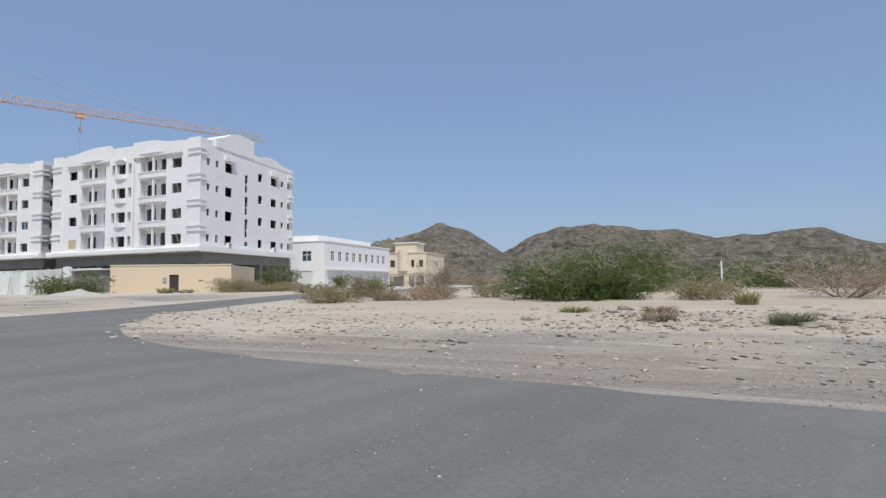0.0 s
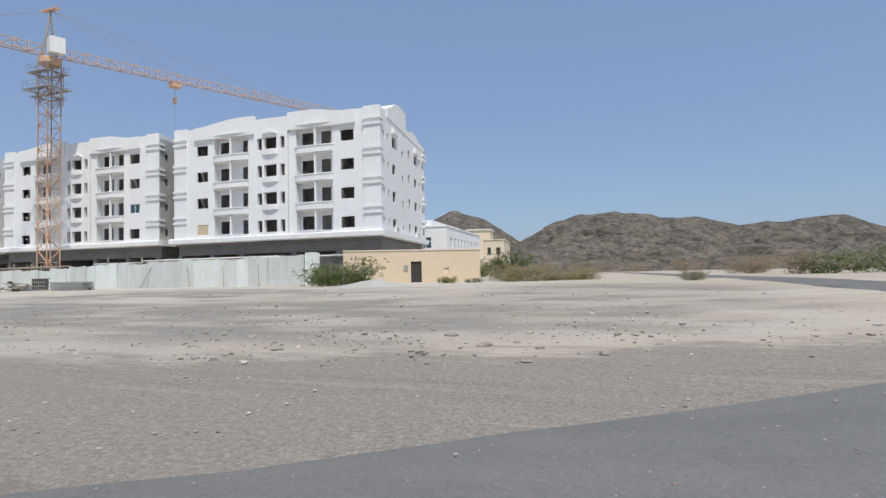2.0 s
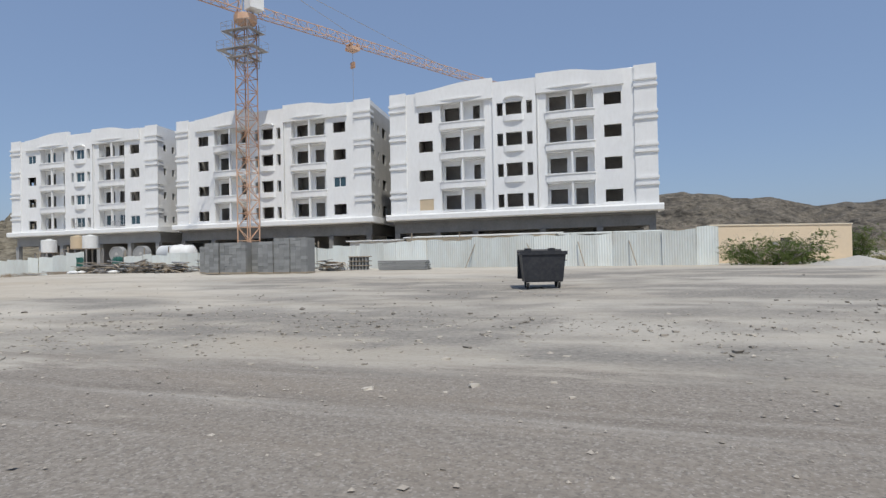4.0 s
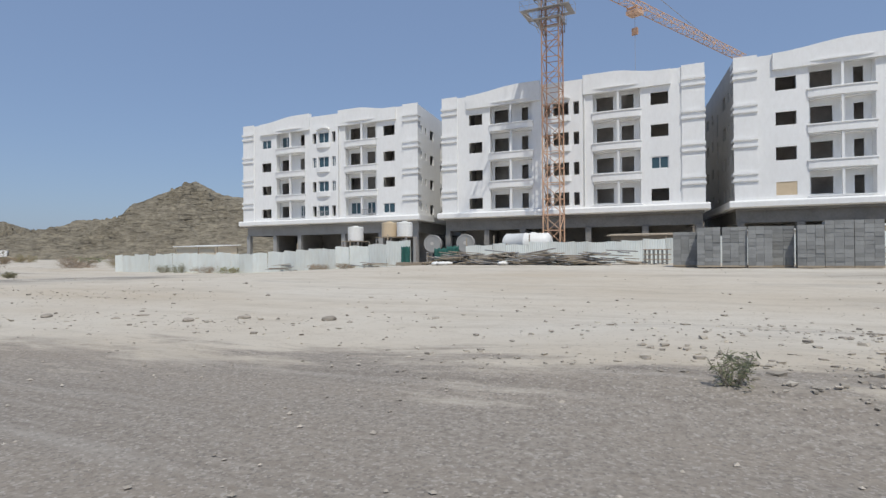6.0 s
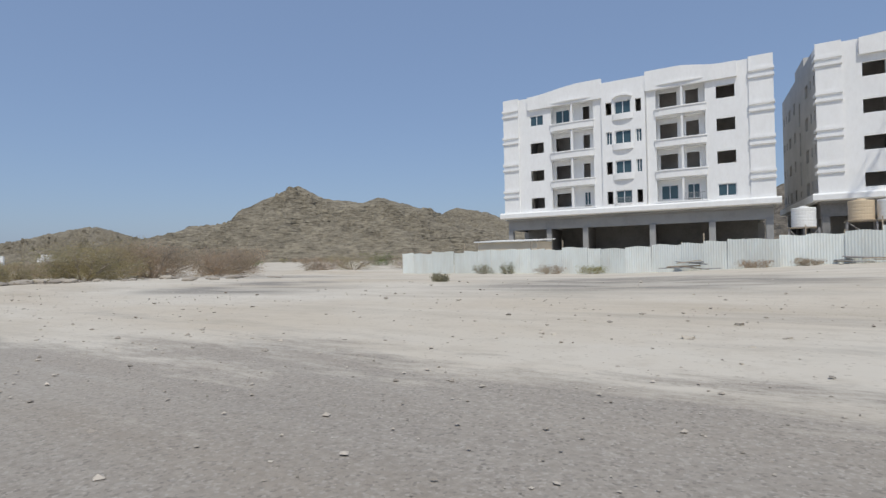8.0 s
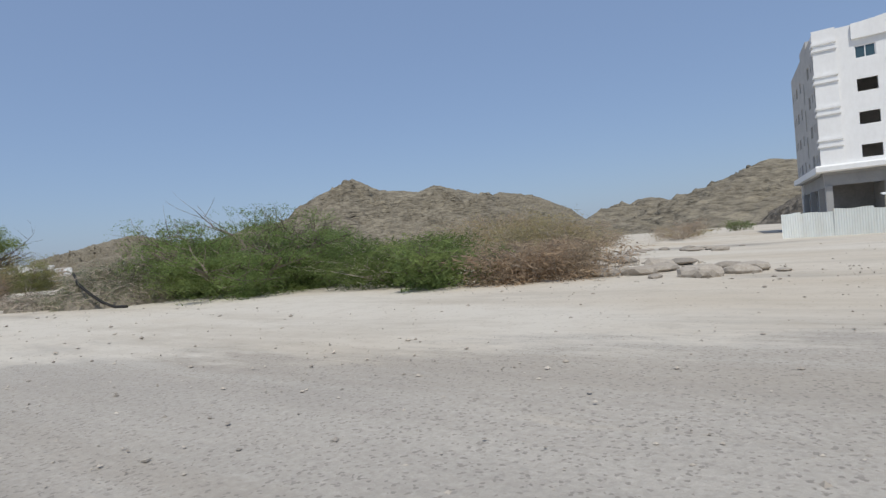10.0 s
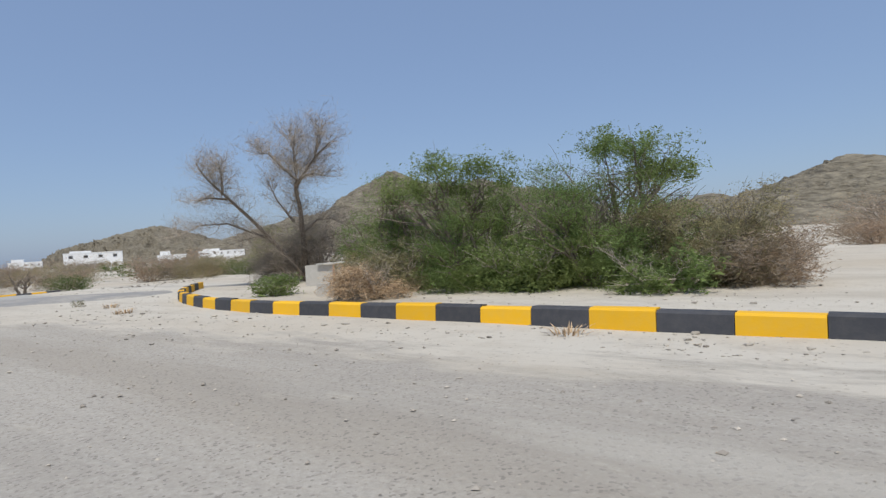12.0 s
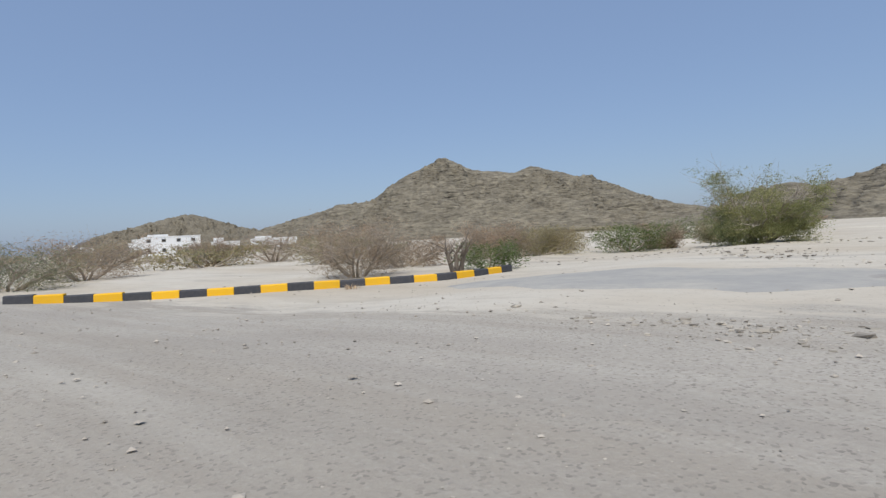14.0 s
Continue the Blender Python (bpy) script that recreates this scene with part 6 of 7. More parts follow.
plant("dry_bush", "olive-brown bush on the verge", 56.3, 33.2, 2.6, 1.45, OLIVE, 9000, 0.045, 5, 9, 2, group=G1, slim=0.14)
plant("dry_bush", "brown leafless bush by the side road", 53.0, 34.4, 3.0, 1.9, DRYLEAF, 9000, 0.05, 6, 9, 2, group=G1, slim=0.12)
plant("dry_bush", "low grey dry bush", 50.6, 29.0, 2.8, 0.95, OLIVE, 5000, 0.05, 7, 8, 2, group=G1, upright=0.25)
plant("dry_bush", "low brown dry bush", 53.4, 33.4, 1.5, 0.45, DRYLEAF, 900, 0.05, 8, 7, 2, group=G1, upright=0.25)
plant("dry_bush", "low brown bush at the edge of the sand", 53.6, 31.2, 3.8, 0.75, DRYLEAF, 5000, 0.05, 9, 7, 2, group=G1, upright=0.3)
plant("dry_bush", "pale olive bush in front of the thorn bush", 65.2, 31.4, 2.8, 1.0, OLIVE, 5500, 0.05, 10, 8, 2, group=G1, upright=0.35)
tuft("grass_clump", "low dry grey grass clump on the stony verge", 66.5, 21.9, 1.2, 0.3, GREYLEAF, 360, 11, "dry grass clumps")
tuft("grass_clump", "yellowish dry grass clump on the verge", 61.7, 24.5, 1.2, 0.22, GRASSY, 220, 12, "dry grass clumps")
tuft("grass_clump", "low dry grass on pale sand", 63.9, 24.6, 1.3, 0.26, DRYLEAF, 220, 13, "dry grass clumps")
tuft("grass_clump", "yellow-green succulent clump on the verge", 66.2, 28.1, 1.1, 0.5, GRASSY, 200, 14, "dry grass clumps")
tuft("grass_clump", "low dry grass by the stones", 64.0, 22.4, 1.2, 0.25, DRYLEAF, 220, 15, "dry grass clumps")
solo("marker_post", Mesh().tube((0, 0, -0.2), (0, 0, 1.75), 0.045, sides=8), WHITE_P, "thin white marker post in the shrubs", "post", at=(66.05, 40.9, 0.35))
plant("thorn_bush", "green leafy bush against the metal fence", 16.0, 40.4, 6.6, 2.3, GREEN, 26000, 0.05, 21, 11, 2, group=G1, upright=0.4, spray=0.4, slim=0.32, fill=1.3)
plant("thorn_bush", "grey-green bushy hedge beside the beige wall", 27.2, 48.0, 6.0, 1.5, OLIVE, 16000, 0.055, 22, 9, 2, group=G1, upright=0.4)
plant("thorn_bush", "grey-green bush beside the beige wall", 31.0, 49.6, 5.0, 1.2, OLIVE, 10000, 0.055, 23, 9, 2, group=G1, upright=0.35)
plant("thorn_bush", "green tree rising behind the beige wall", 24.4, 57.0, 5.0, 3.6, GREEN, 22000, 0.06, 24, 9, 2, group=G1, spray=0.4, fill=1.0)
plant("dry_bush", "small yellow-green bush at the foot of the wall", 22.6, 44.4, 1.7, 0.7, GRASSY, 2400, 0.05, 25, 8, 2, group=G1, upright=0.35)
plant("dry_bush", "low grey bush at the foot of the wall", 24.4, 45.0, 1.5, 0.45, GREYLEAF, 900, 0.05, 26, 8, 2, group=G1, upright=0.3)
plant("dry_bush", "round grey bush beside the side road", 38.9, 42.5, 1.9, 0.75, GREYLEAF, 2200, 0.05, 27, 8, 2, group=G1, upright=0.4)
plant("dry_bush", "wide olive bush beside the side road", 49.4, 34.0, 2.6, 1.35, OLIVE, 9000, 0.05, 28, 9, 2, group=G1, upright=0.4)
plant("dry_bush", "low olive-brown bush on the sand", 52.4, 30.2, 1.4, 0.6, OLIVE, 1300, 0.05, 29, 8, 2, group=G1, upright=0.35)
plant("dry_bush", "brown bush near the hill road", 47.0, 74.0, 5.0, 2.2, DRYLEAF, 3500, 0.09, 30, 8, 2, group=G1)
plant("dry_bush", "brown bush with a pale trunk", 49.5, 66.0, 4.5, 2.3, DRYLEAF, 3000, 0.09, 31, 6, 2, group=G1)
for i, (x, y, w, h, mt) in enumerate(((52, 66, 8, 2.8, GREEN), (58, 68, 9, 3.3, GREEN), (66, 66, 9, 3.0, GREEN), (74, 62, 9, 2.6, OLIVE), (62, 58, 8, 2.2, GREEN), (56, 50, 7, 1.9, GREEN), (70, 56, 8, 2.0, GREEN), (84, 60, 10, 3.0, GREEN), (90, 48, 9, 2.8, OLIVE), (84, 36, 7, 2.2, DRYLEAF), (96, 40, 9, 2.6, DRYLEAF))):
    plant("thorn_bush", "spreading thorn bush on the plain", x, y, w, h, mt, 16000, 0.06, 200 + i, 9, 2, group="far thorn bushes", spray=0.4, fill=1.0)
for i, (x, y, w, h, mt) in enumerate(((12, 150, 9, 3.0, DRYLEAF), (22, 165, 11, 3.2, OLIVE), (34, 178, 12, 3.0, DRYLEAF), (46, 170, 11, 3.4, DRYLEAF), (60, 150, 12, 3.6, OLIVE), (74, 130, 12, 3.4, GREEN), (90, 110, 12, 3.2, OLIVE), (52, 110, 8, 2.4, DRYLEAF), (104, 90, 12, 3.4, GREEN), (62, 96, 9, 2.6, OLIVE), (118, 70, 12, 3.2, OLIVE), (4, 200, 9, 3, DRYLEAF), (-12, 205, 9, 3, DRYLEAF))):
    plant("thorn_bush", "dry thorn bush far across the plain", x, y, w, h, mt, 7000, 0.11, 220 + i, 8, 1, group="far thorn bushes", clump=0.16)
plant("thorn_bush", "dark bush at the corner of the white building", 14.0, 84.0, 4.0, 2.4, GREEN, 3500, 0.1, 33, 7, 2, group="far thorn bushes")

# on the open sand by the track
plant("desert_plant", "leafy grey-green milkweed plant on stony sand", -13.97, 6.44, 0.85, 0.66, GREYLEAF, 800, 0.05, 41, 6, 1, group="plants along the track", upright=0.6, clump=0.2, thick=1.2)
plant("desert_plant", "round dark grey-green milkweed plant", -16.5, 7.9, 0.55, 0.46, GREYLEAF, 700, 0.05, 42, 6, 1, group="plants along the track", upright=0.6, clump=0.2)
plant("desert_plant", "sparse twiggy plant among stones", -13.6, 7.1, 0.75, 0.5, DRYLEAF, 700, 0.03, 43, 8, 2, group="plants along the track", upright=0.65)
plant("desert_plant", "sparse twiggy plant with yellowing leaves", -13.1, 7.2, 0.5, 0.55, DRYLEAF, 400, 0.03, 44, 7, 2, group="plants along the track", upright=0.7)
plant("desert_plant", "small grey-leaved plant at the gravel edge", -14.3, 5.6, 0.55, 0.28, DRYLEAF, 350, 0.035, 45, 7, 1, group="plants along the track")
plant("desert_plant", "tiny sprig on the sand", -19.35, 5.1, 0.42, 0.36, GREYLEAF, 420, 0.028, 46, 7, 1, group="plants along the track")
tuft("grass_clump", "dense fine green-brown broom grass clump", -17.0, 6.0, 1.45, 0.72, BROOM, 3600, 47, "plants along the track", thin=0.4)
for i, (x, y, w, h, mt) in enumerate(((-73.4, 41.6, 2.2, 1.0, GREYLEAF), (-71.0, 41.7, 1.5, 1.2, GREYLEAF), (-67.2, 41.5, 2.6, 0.9, DRYLEAF), (-63.6, 41.5, 2.4, 0.8, GRASSY), (-52.6, 41.6, 2.4, 0.7, DRYLEAF), (-65.4, 22.8, 1.1, 0.55, GREYLEAF), (-49.6, 41.7, 2.0, 0.6, DRYLEAF))):
    plant("dry_bush", "low scrubby bush growing by the metal fence" if y > 30 else "small grey bush alone on the sand", x, y, w, h, mt, 1300, 0.05, 60 + i, 8, 2, group="scrub along the fence", upright=0.4)

# the thicket along the bank
TH = "thicket on the stony bank"
for i, (x, y, w, h, mt, n) in enumerate(((-91.5, 18.0, 6.0, 2.4, OLIVE, 8000), (-95.0, 21.0, 7.0, 3.0, OLIVE, 8000), (-97.5, 26.0, 7.0, 3.1, DRYLEAF, 8000), (-96.5, 32.0, 7.0, 2.8, DRYLEAF, 7000), (-100.5, 36.0, 8.0, 2.9, DRYLEAF, 7000), (-102, 28, 8, 3.2, DRYLEAF, 6000), (-88.6, 12.4, 3.0, 1.3, OLIVE, 2500), (-89.5, 4.8, 4.6, 1.9, GREEN, 12000), (-95.0, 5.2, 5.0, 2.2, GREEN, 12000), (-84.6, 4.4, 3.6, 1.35, DRYLEAF, 9000), (-98, 12, 6, 2.2, OLIVE, 5000), (-99.5, 48, 5, 1.9, DRYLEAF, 3000), (-103, 58, 7, 2.4, OLIVE, 3500), (-94, 60, 6, 2.2, DRYLEAF, 3000))):
    plant("thorn_thicket", "tangled brown thorn thicket on a stony bank" if mt is DRYLEAF else "olive-green thorn thicket on a stony bank", x, y, w * 1.2, h * (1.22 if y > 15 else 1.0), mt, int(n * 3.2), 0.06, 300 + i, 11, 2, group=TH, upright=0.45, slim=0.16, fill=1.0)
for i in range(34):
    r = random.Random(500 + i)
    x, y = r.uniform(-330, -95), r.uniform(70, 250)
    if y > 0.9 * (-x) + 30 or abs(x + 60) < 30:
        continue
    plant("dry_bush", "scattered dry bush on the plain before the hill", x, y, r.uniform(5, 11), r.uniform(1.6, 3.4), r.choice((DRYLEAF, OLIVE, DRYLEAF, GREEN)), 2200, 0.13, 500 + i, 7, 1, group="bushes before the hill")
for i in range(40):
    r = random.Random(600 + i)
    x, y = r.uniform(-420, -170), r.uniform(-20, 120)
    plant("dry_bush", "dry bush on the wadi plain far off", x, y, r.uniform(5, 13), r.uniform(1.6, 3.6), r.choice((DRYLEAF, DRYLEAF, OLIVE, GREEN)), 2600, 0.13, 600 + i, 7, 1, group="bushes on the wadi plain")

# behind the painted kerb
KT = "trees behind the kerb"
plant("mesquite_tree", "dense dark green mesquite tree behind the kerb", -112.6, -2.4, 4.8, 3.5, LITGREEN, 150000, 0.021, 71, 11, 2, wood=BARK, group=KT, category="tree", upright=0.5, thick=1.3, droop=0.2, spray=0.75, clump=0.06, slim=0.36, fill=2.0)
plant("mesquite_tree", "dense green mesquite tree reaching down to the sand", -109.4, -2.2, 5.2, 3.6, LITGREEN, 150000, 0.021, 72, 11, 2, wood=BARK, group=KT, category="tree", upright=0.55, thick=1.3, droop=0.2, spray=0.75, clump=0.06, slim=0.36, fill=2.0)
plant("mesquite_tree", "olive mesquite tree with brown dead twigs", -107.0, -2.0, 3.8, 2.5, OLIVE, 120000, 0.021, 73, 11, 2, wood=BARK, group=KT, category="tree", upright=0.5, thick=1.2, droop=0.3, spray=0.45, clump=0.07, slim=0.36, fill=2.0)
plant("dry_bush", "brown half-dead bush at the end of the thicket", -105.9, -2.2, 2.6, 1.6, DRYLEAF, 22000, 0.04, 74, 11, 3, group=KT, upright=0.45, slim=0.14, fill=1.0)
plant("thorn_bush", "dense dark green undergrowth below the trees", -111.1, -3.0, 3.6, 1.9, LITGREEN, 60000, 0.026, 79, 10, 2, group=KT, upright=0.4, spray=0.4, slim=0.34, fill=1.6)
plant("thorn_bush", "low bright green bush under the trees", -107.4, -3.6, 2.8, 1.3, LITGREEN, 14000, 0.035, 75, 9, 2, group=KT, upright=0.35, spray=0.3, slim=0.32, fill=1.3)
plant("mesquite_tree", "tall mesquite tree with feathery layered foliage over the straw", -115.4, -1.9, 4.4, 3.95, LITGREEN, 120000, 0.022, 76, 11, 2, wood=BARK, group=KT, category="tree", upright=0.55, thick=1.2, droop=0.2, spray=0.75, clump=0.06, slim=0.36, fill=1.8)
plant("mesquite_tree", "loose mesquite tree at the end of the thicket", -117.3, -1.2, 3.2, 3.6, LITGREEN, 60000, 0.023, 177, 9, 2, wood=BARK, group=KT, category="tree", upright=0.5, thick=1.1, droop=0.2, spray=0.7, clump=0.07, slim=0.34, fill=1.6)
plant("dry_bush", "olive scrub at the foot of the trees", -115.9, -3.4, 2.2, 1.5, OLIVE, 24000, 0.03, 176, 9, 2, group=KT, upright=0.45, slim=0.2, fill=1.2)
for x, y, w, h, sd in ((-113.1, -2.8, 4.6, 4.0, 94), (-109.2, -0.9, 4.2, 4.1, 95)):
    plant("acacia_tree", "slim acacia with a flat feathery crown above the thicket", x, y, w, h, LITGREEN, 15000, 0.033, sd, 5, 2, wood=BARK, group=KT, category="tree", upright=0.72, trunk=0.3, umbrella=True, thick=1.2, spray=0.45, slim=0.3, clump=0.08)
plant("mesquite_tree", "broad green mesquite tree on the sand", -95.2, 2.8, 8.6, 3.7, LITGREEN, 150000, 0.03, 77, 14, 2, wood=BARK, group=KT, category="tree", upright=0.45, thick=1.3, droop=0.2, spray=0.7, clump=0.05, slim=0.32, fill=1.3)
plant("mesquite_tree", "bright green mesquite tree behind the branch heap", -97.9, 2.9, 4.2, 3.1, LITGREEN, 60000, 0.036, 98, 14, 2, wood=BARK, group=KT, category="tree", upright=0.45, thick=1.2, spray=0.45, clump=0.06, slim=0.32, fill=1.4)
plant("mesquite_tree", "green mesquite tree further along the verge", -87.4, 3.2, 4.6, 1.8, LITGREEN, 20000, 0.05, 78, 8, 2, wood=BARK, group=KT, category="tree", upright=0.45, spray=0.4)

def dead_tree(x, y, heading):
    """A leafless thorn tree: two leaning stems with crooked limbs and a haze of fine drooping twigs."""
    t = thing("bare_tree", "leafless grey thorn tree with two leaning stems and fine drooping twigs", "tree", KT, (x, y, ground_z(x, y) - 0.1), heading)
    rnd = random.Random(81)
    limbs = (((0, 0, 0), (0.1, -0.1, 0.8), (0.5, -0.4, 1.5), (0.9, -0.8, 2.6), (1.3, -1.2, 3.5), (1.7, -1.6, 4.25), (2.4, -1.7, 4.8), (3.1, -1.7, 5.4), (3.8, -1.6, 5.9)),
             ((0, 0, 0.2), (-0.3, -0.8, 1.5), (-0.5, -2.0, 2.9), (-0.7, -3.0, 4.0), (-0.85, -3.7, 4.8), (-0.95, -4.2, 5.5)),
             ((1.7, -1.6, 4.25), (1.8, -1.6, 5.2), (1.6, -1.7, 6.6)), ((1.75, -1.6, 4.6), (1.2, -1.8, 5.2), (0.6, -2.0, 5.9), (0.1, -2.1, 6.0)), ((2.3, -1.7, 4.7), (2.8, -1.6, 4.75), (3.3, -1.5, 4.6)),
             ((2.9, -1.7, 5.2), (3.2, -1.7, 5.9), (3.4, -1.7, 6.7)), ((0.8, -0.7, 2.3), (1.7, -0.6, 2.9), (2.4, -0.5, 2.9), (3.4, -0.3, 2.3)), ((1.75, -1.6, 4.9), (2.1, -1.9, 5.7), (2.3, -2.0, 6.4)),
             ((-0.7, -3.0, 4.0), (-1.6, -3.4, 4.15), (-2.2, -3.6, 4.0)), ((-0.4, -1.4, 2.2), (-1.6, -2.6, 3.0), (-2.6, -3.2, 3.0), (-3.8, -3.7, 2.5)), ((0.6, -0.9, 2.9), (0.3, -1.4, 3.9), (-0.1, -1.6, 4.8)),
             ((-0.75, -3.2, 4.2), (-0.3, -3.5, 5.0), (-0.1, -3.7, 5.4)), ((0.3, -0.3, 1.3), (1.1, 0.2, 2.1), (1.9, 0.6, 2.3)), ((-0.4, -1.0, 1.8), (-1.3, -1.2, 2.4), (-2.2, -1.6, 2.2)))
    heavy, segs, tips = Mesh(), [], []
    for n, limb in enumerate(limbs):
        r = (0.16, 0.12)[n] if n < 2 else 0.055
        pts = [Vector(p) + Vector((rnd.uniform(-0.05, 0.05), rnd.uniform(-0.05, 0.05), 0)) for p in limb]
        for i in range(len(pts) - 1):
            k0, k1 = 1 - 0.85 * i / (len(pts) - 1), 1 - 0.85 * (i + 1) / (len(pts) - 1)
            heavy.tube(pts[i], pts[i + 1], r * k0, r * k1, 7, caps=False)
            d = (pts[i + 1] - pts[i])
            if pts[i + 1].z > 1.6:
                for _ in range(12):
                    side = Vector((rnd.gauss(0, 1), rnd.gauss(0, 1), rnd.gauss(0.3, 0.5))).normalized()
                    grow(rnd, pts[i] + d * rnd.random(), (d.normalized() * 0.5 + side * 0.6).normalized(), rnd.uniform(0.5, 0.95), 0.014, 1, 2, segs, tips, 0.5, 0.4)
    part("trunk", heavy, BARK, t, smooth=True)
    fine = Mesh()
    for p, q, r0, r1, lv in segs:
        fine.tube(p, q, max(r0, 0.005), max(r1, 0.003), 3, caps=False)
    part("twig", fine, TWIG, t)["kind"] = "stuff"
    c = np.array([tuple(p) for p in tips])
    part("crown", leaf_cloud(c, 34000, (0.18, 0.18, 0.2), 0.15, 181, 0.8, 0.6, 0.014), TWIG, t)["kind"] = "stuff"
    return t


dead_tree(-123.5, 0.4, 0).scale = (1.0, 1.0, 0.9)
plant("dry_bush", "brown twiggy bush round the bare tree", -123.3, 0.6, 4.0, 3.0, GREYTWIGS, 24000, 0.06, 82, 11, 3, group=KT, upright=0.55, slim=0.08, fill=1.0)
plant("dry_bush", "brown leafless bush by the bare tree", -124.8, 0.2, 3.4, 2.2, GREYTWIGS, 14000, 0.06, 83, 10, 3, group=KT, upright=0.5, slim=0.08, fill=1.0)
plant("dry_bush", "olive-brown bush beside the bare tree", -116.4, -1.2, 2.6, 2.0, OLIVE, 9000, 0.045, 89, 9, 2, group=KT, upright=0.5)
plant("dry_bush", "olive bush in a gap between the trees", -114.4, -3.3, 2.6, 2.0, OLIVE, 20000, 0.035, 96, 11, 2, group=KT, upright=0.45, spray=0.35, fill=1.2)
plant("desert_plant", "bright green leafy plant behind the kerb", -118.0, -5.1, 1.5, 0.75, LITGREEN, 3000, 0.05, 84, 8, 2, group=KT)


BRUSH = mat("matted_dead_brush", (0.27, 0.235, 0.185), [(2.0, 0.7, (0.19, 0.17, 0.125)), (9.0, 0.8, (0.12, 0.10, 0.08)), (30.0, 0.7, (0.38, 0.345, 0.28))], 0.97, 1.0, 14)


def brush_heap(x, y, w, d, h, seed, label, sticks=900, leaves=9000, stick_mat=TWIG, leaf_mat=GREYLEAF, name="brush_heap", reach=0.9, fine=1.0):
    """A mound of cut thorn branches: a dense core with sticks and dead leaves lying all over it."""
    g = np.random.RandomState(seed)
    t = thing(name, label, "heap", KT, (x, y, ground_z(x, y) - 0.05))
    n, core = 30, Mesh()
    def top(u, v):
        r = math.hypot(u, v)
        return h * 0.86 * max(0.0, 1 - r ** 2.2) ** 0.7 * (1 + 0.35 * noise.noise(Vector((u * 2.6, v * 2.6, seed))))
    for j in range(n + 1):
        for i in range(n + 1):
            u, v = i / n * 2 - 1, j / n * 2 - 1
            core.v.append((u * w / 2, v * d / 2, top(u, v) + 0.06 * noise.noise(Vector((u * 14, v * 14, seed))) - 0.03))
    core.f = [(j * (n + 1) + i, j * (n + 1) + i + 1, (j + 1) * (n + 1) + i + 1, (j + 1) * (n + 1) + i) for j in range(n) for i in range(n)]
    part("core", core, BRUSH, t)
    st, c = Mesh(), []
    for i in range(sticks):
        a, r = g.uniform(0, 2 * math.pi), math.sqrt(g.uniform(0, 1))
        u, v = r * math.cos(a), r * math.sin(a)
        p = Vector((u * w / 2, v * d / 2, top(u, v) + g.uniform(0, 0.16)))
        dr = Vector((g.normal(), g.normal(), g.normal(0, 0.28))).normalized() * g.uniform(0.25 * reach, reach)
        q = p + dr
        m1 = (p + q) / 2 + Vector((g.normal(0, 0.05), g.normal(0, 0.05), 0.06))
        rad = g.uniform(0.005, 0.016) * fine
        st.tube(p, m1, rad, rad * 0.8, 3, caps=False).tube(m1, q, rad * 0.8, rad * 0.4, 3, caps=False)
        c += [tuple(m1), tuple(q), tuple(p)]
    part("stick", st, stick_mat, t)["kind"] = "stuff"
    part("leaf_litter", leaf_cloud(np.array(c), leaves, (0.12, 0.12, 0.06), 0.035 if fine == 1.0 else 0.11, seed + 4, 0.5, 0.0, 0.24 if fine == 1.0 else 0.035), leaf_mat, t)["kind"] = "stuff"


brush_heap(-99.0, 0.2, 4.9, 3.8, 1.3, 85, "grey-green heap of cut dead thorn branches on the sand", 1500, 34000)
brush_heap(-101.6, -1.6, 2.6, 1.6, 0.5, 86, "low scatter of cut dead branches on the sand", 350, 1500)
plant("dry_bush", "fan of bare white twigs on the sand", -102.4, -2.3, 2.6, 0.95, DRYLEAF, 0, 0.03, 92, 7, 2, group=KT, upright=0.35, thick=0.8)
hose = Mesh()
path = [Vector(p) for p in ((-99.5, -1.0, 1.16), (-98.9, -1.2, 1.1), (-98.1, -1.45, 0.86), (-97.4, -1.4, 0.5), (-96.9, -1.25, 0.2), (-96.5, -1.1, 0.045), (-95.9, -1.0, 0.04))]
for a, b in zip(path, path[1:]):
    hose.tube(a, b, 0.045, sides=8)
solo("pipe", hose, RUBBER, "bent black plastic pipe lying over the branch heap", "pipe")
brush_heap(-114.0, -5.95, 0.85, 0.75, 0.7, 87, "heap of dry brown palm fronds and straw", 520, 6000, STRAW, STRAW, "straw_heap", 0.6, 0.45)
brush_heap(-113.3, -5.4, 0.9, 0.7, 0.25, 88, "low heap of dry straw by the trees", 160, 1500, STRAW, STRAW, "straw_heap", 0.5, 0.45)
plant("dry_bush", "bare dead branches standing in the straw", -113.6, -5.7, 1.5, 1.35, DRYLEAF, 300, 0.03, 93, 8, 2, group=KT, upright=0.5, thick=0.9)
for i, (x, y) in enumerate(((-118.7, -9.2), (-99.4, -8.7), (-103.4, -8.8), (-121.3, -8.4), (-97.0, -8.5), (-107.0, -9.0), (-144.0, -8.6))):
    tuft("grass_clump", "small dry grass clump at the foot of the kerb", x, y, 0.7, 0.17, STRAW, 45, 90 + i, "dry grass by the kerb")
plant("desert_plant", "small grey plant beside a stone on the sand", -123.3, -8.5, 0.45, 0.28, GREYLEAF, 200, 0.03, 97, 6, 1, group=KT)
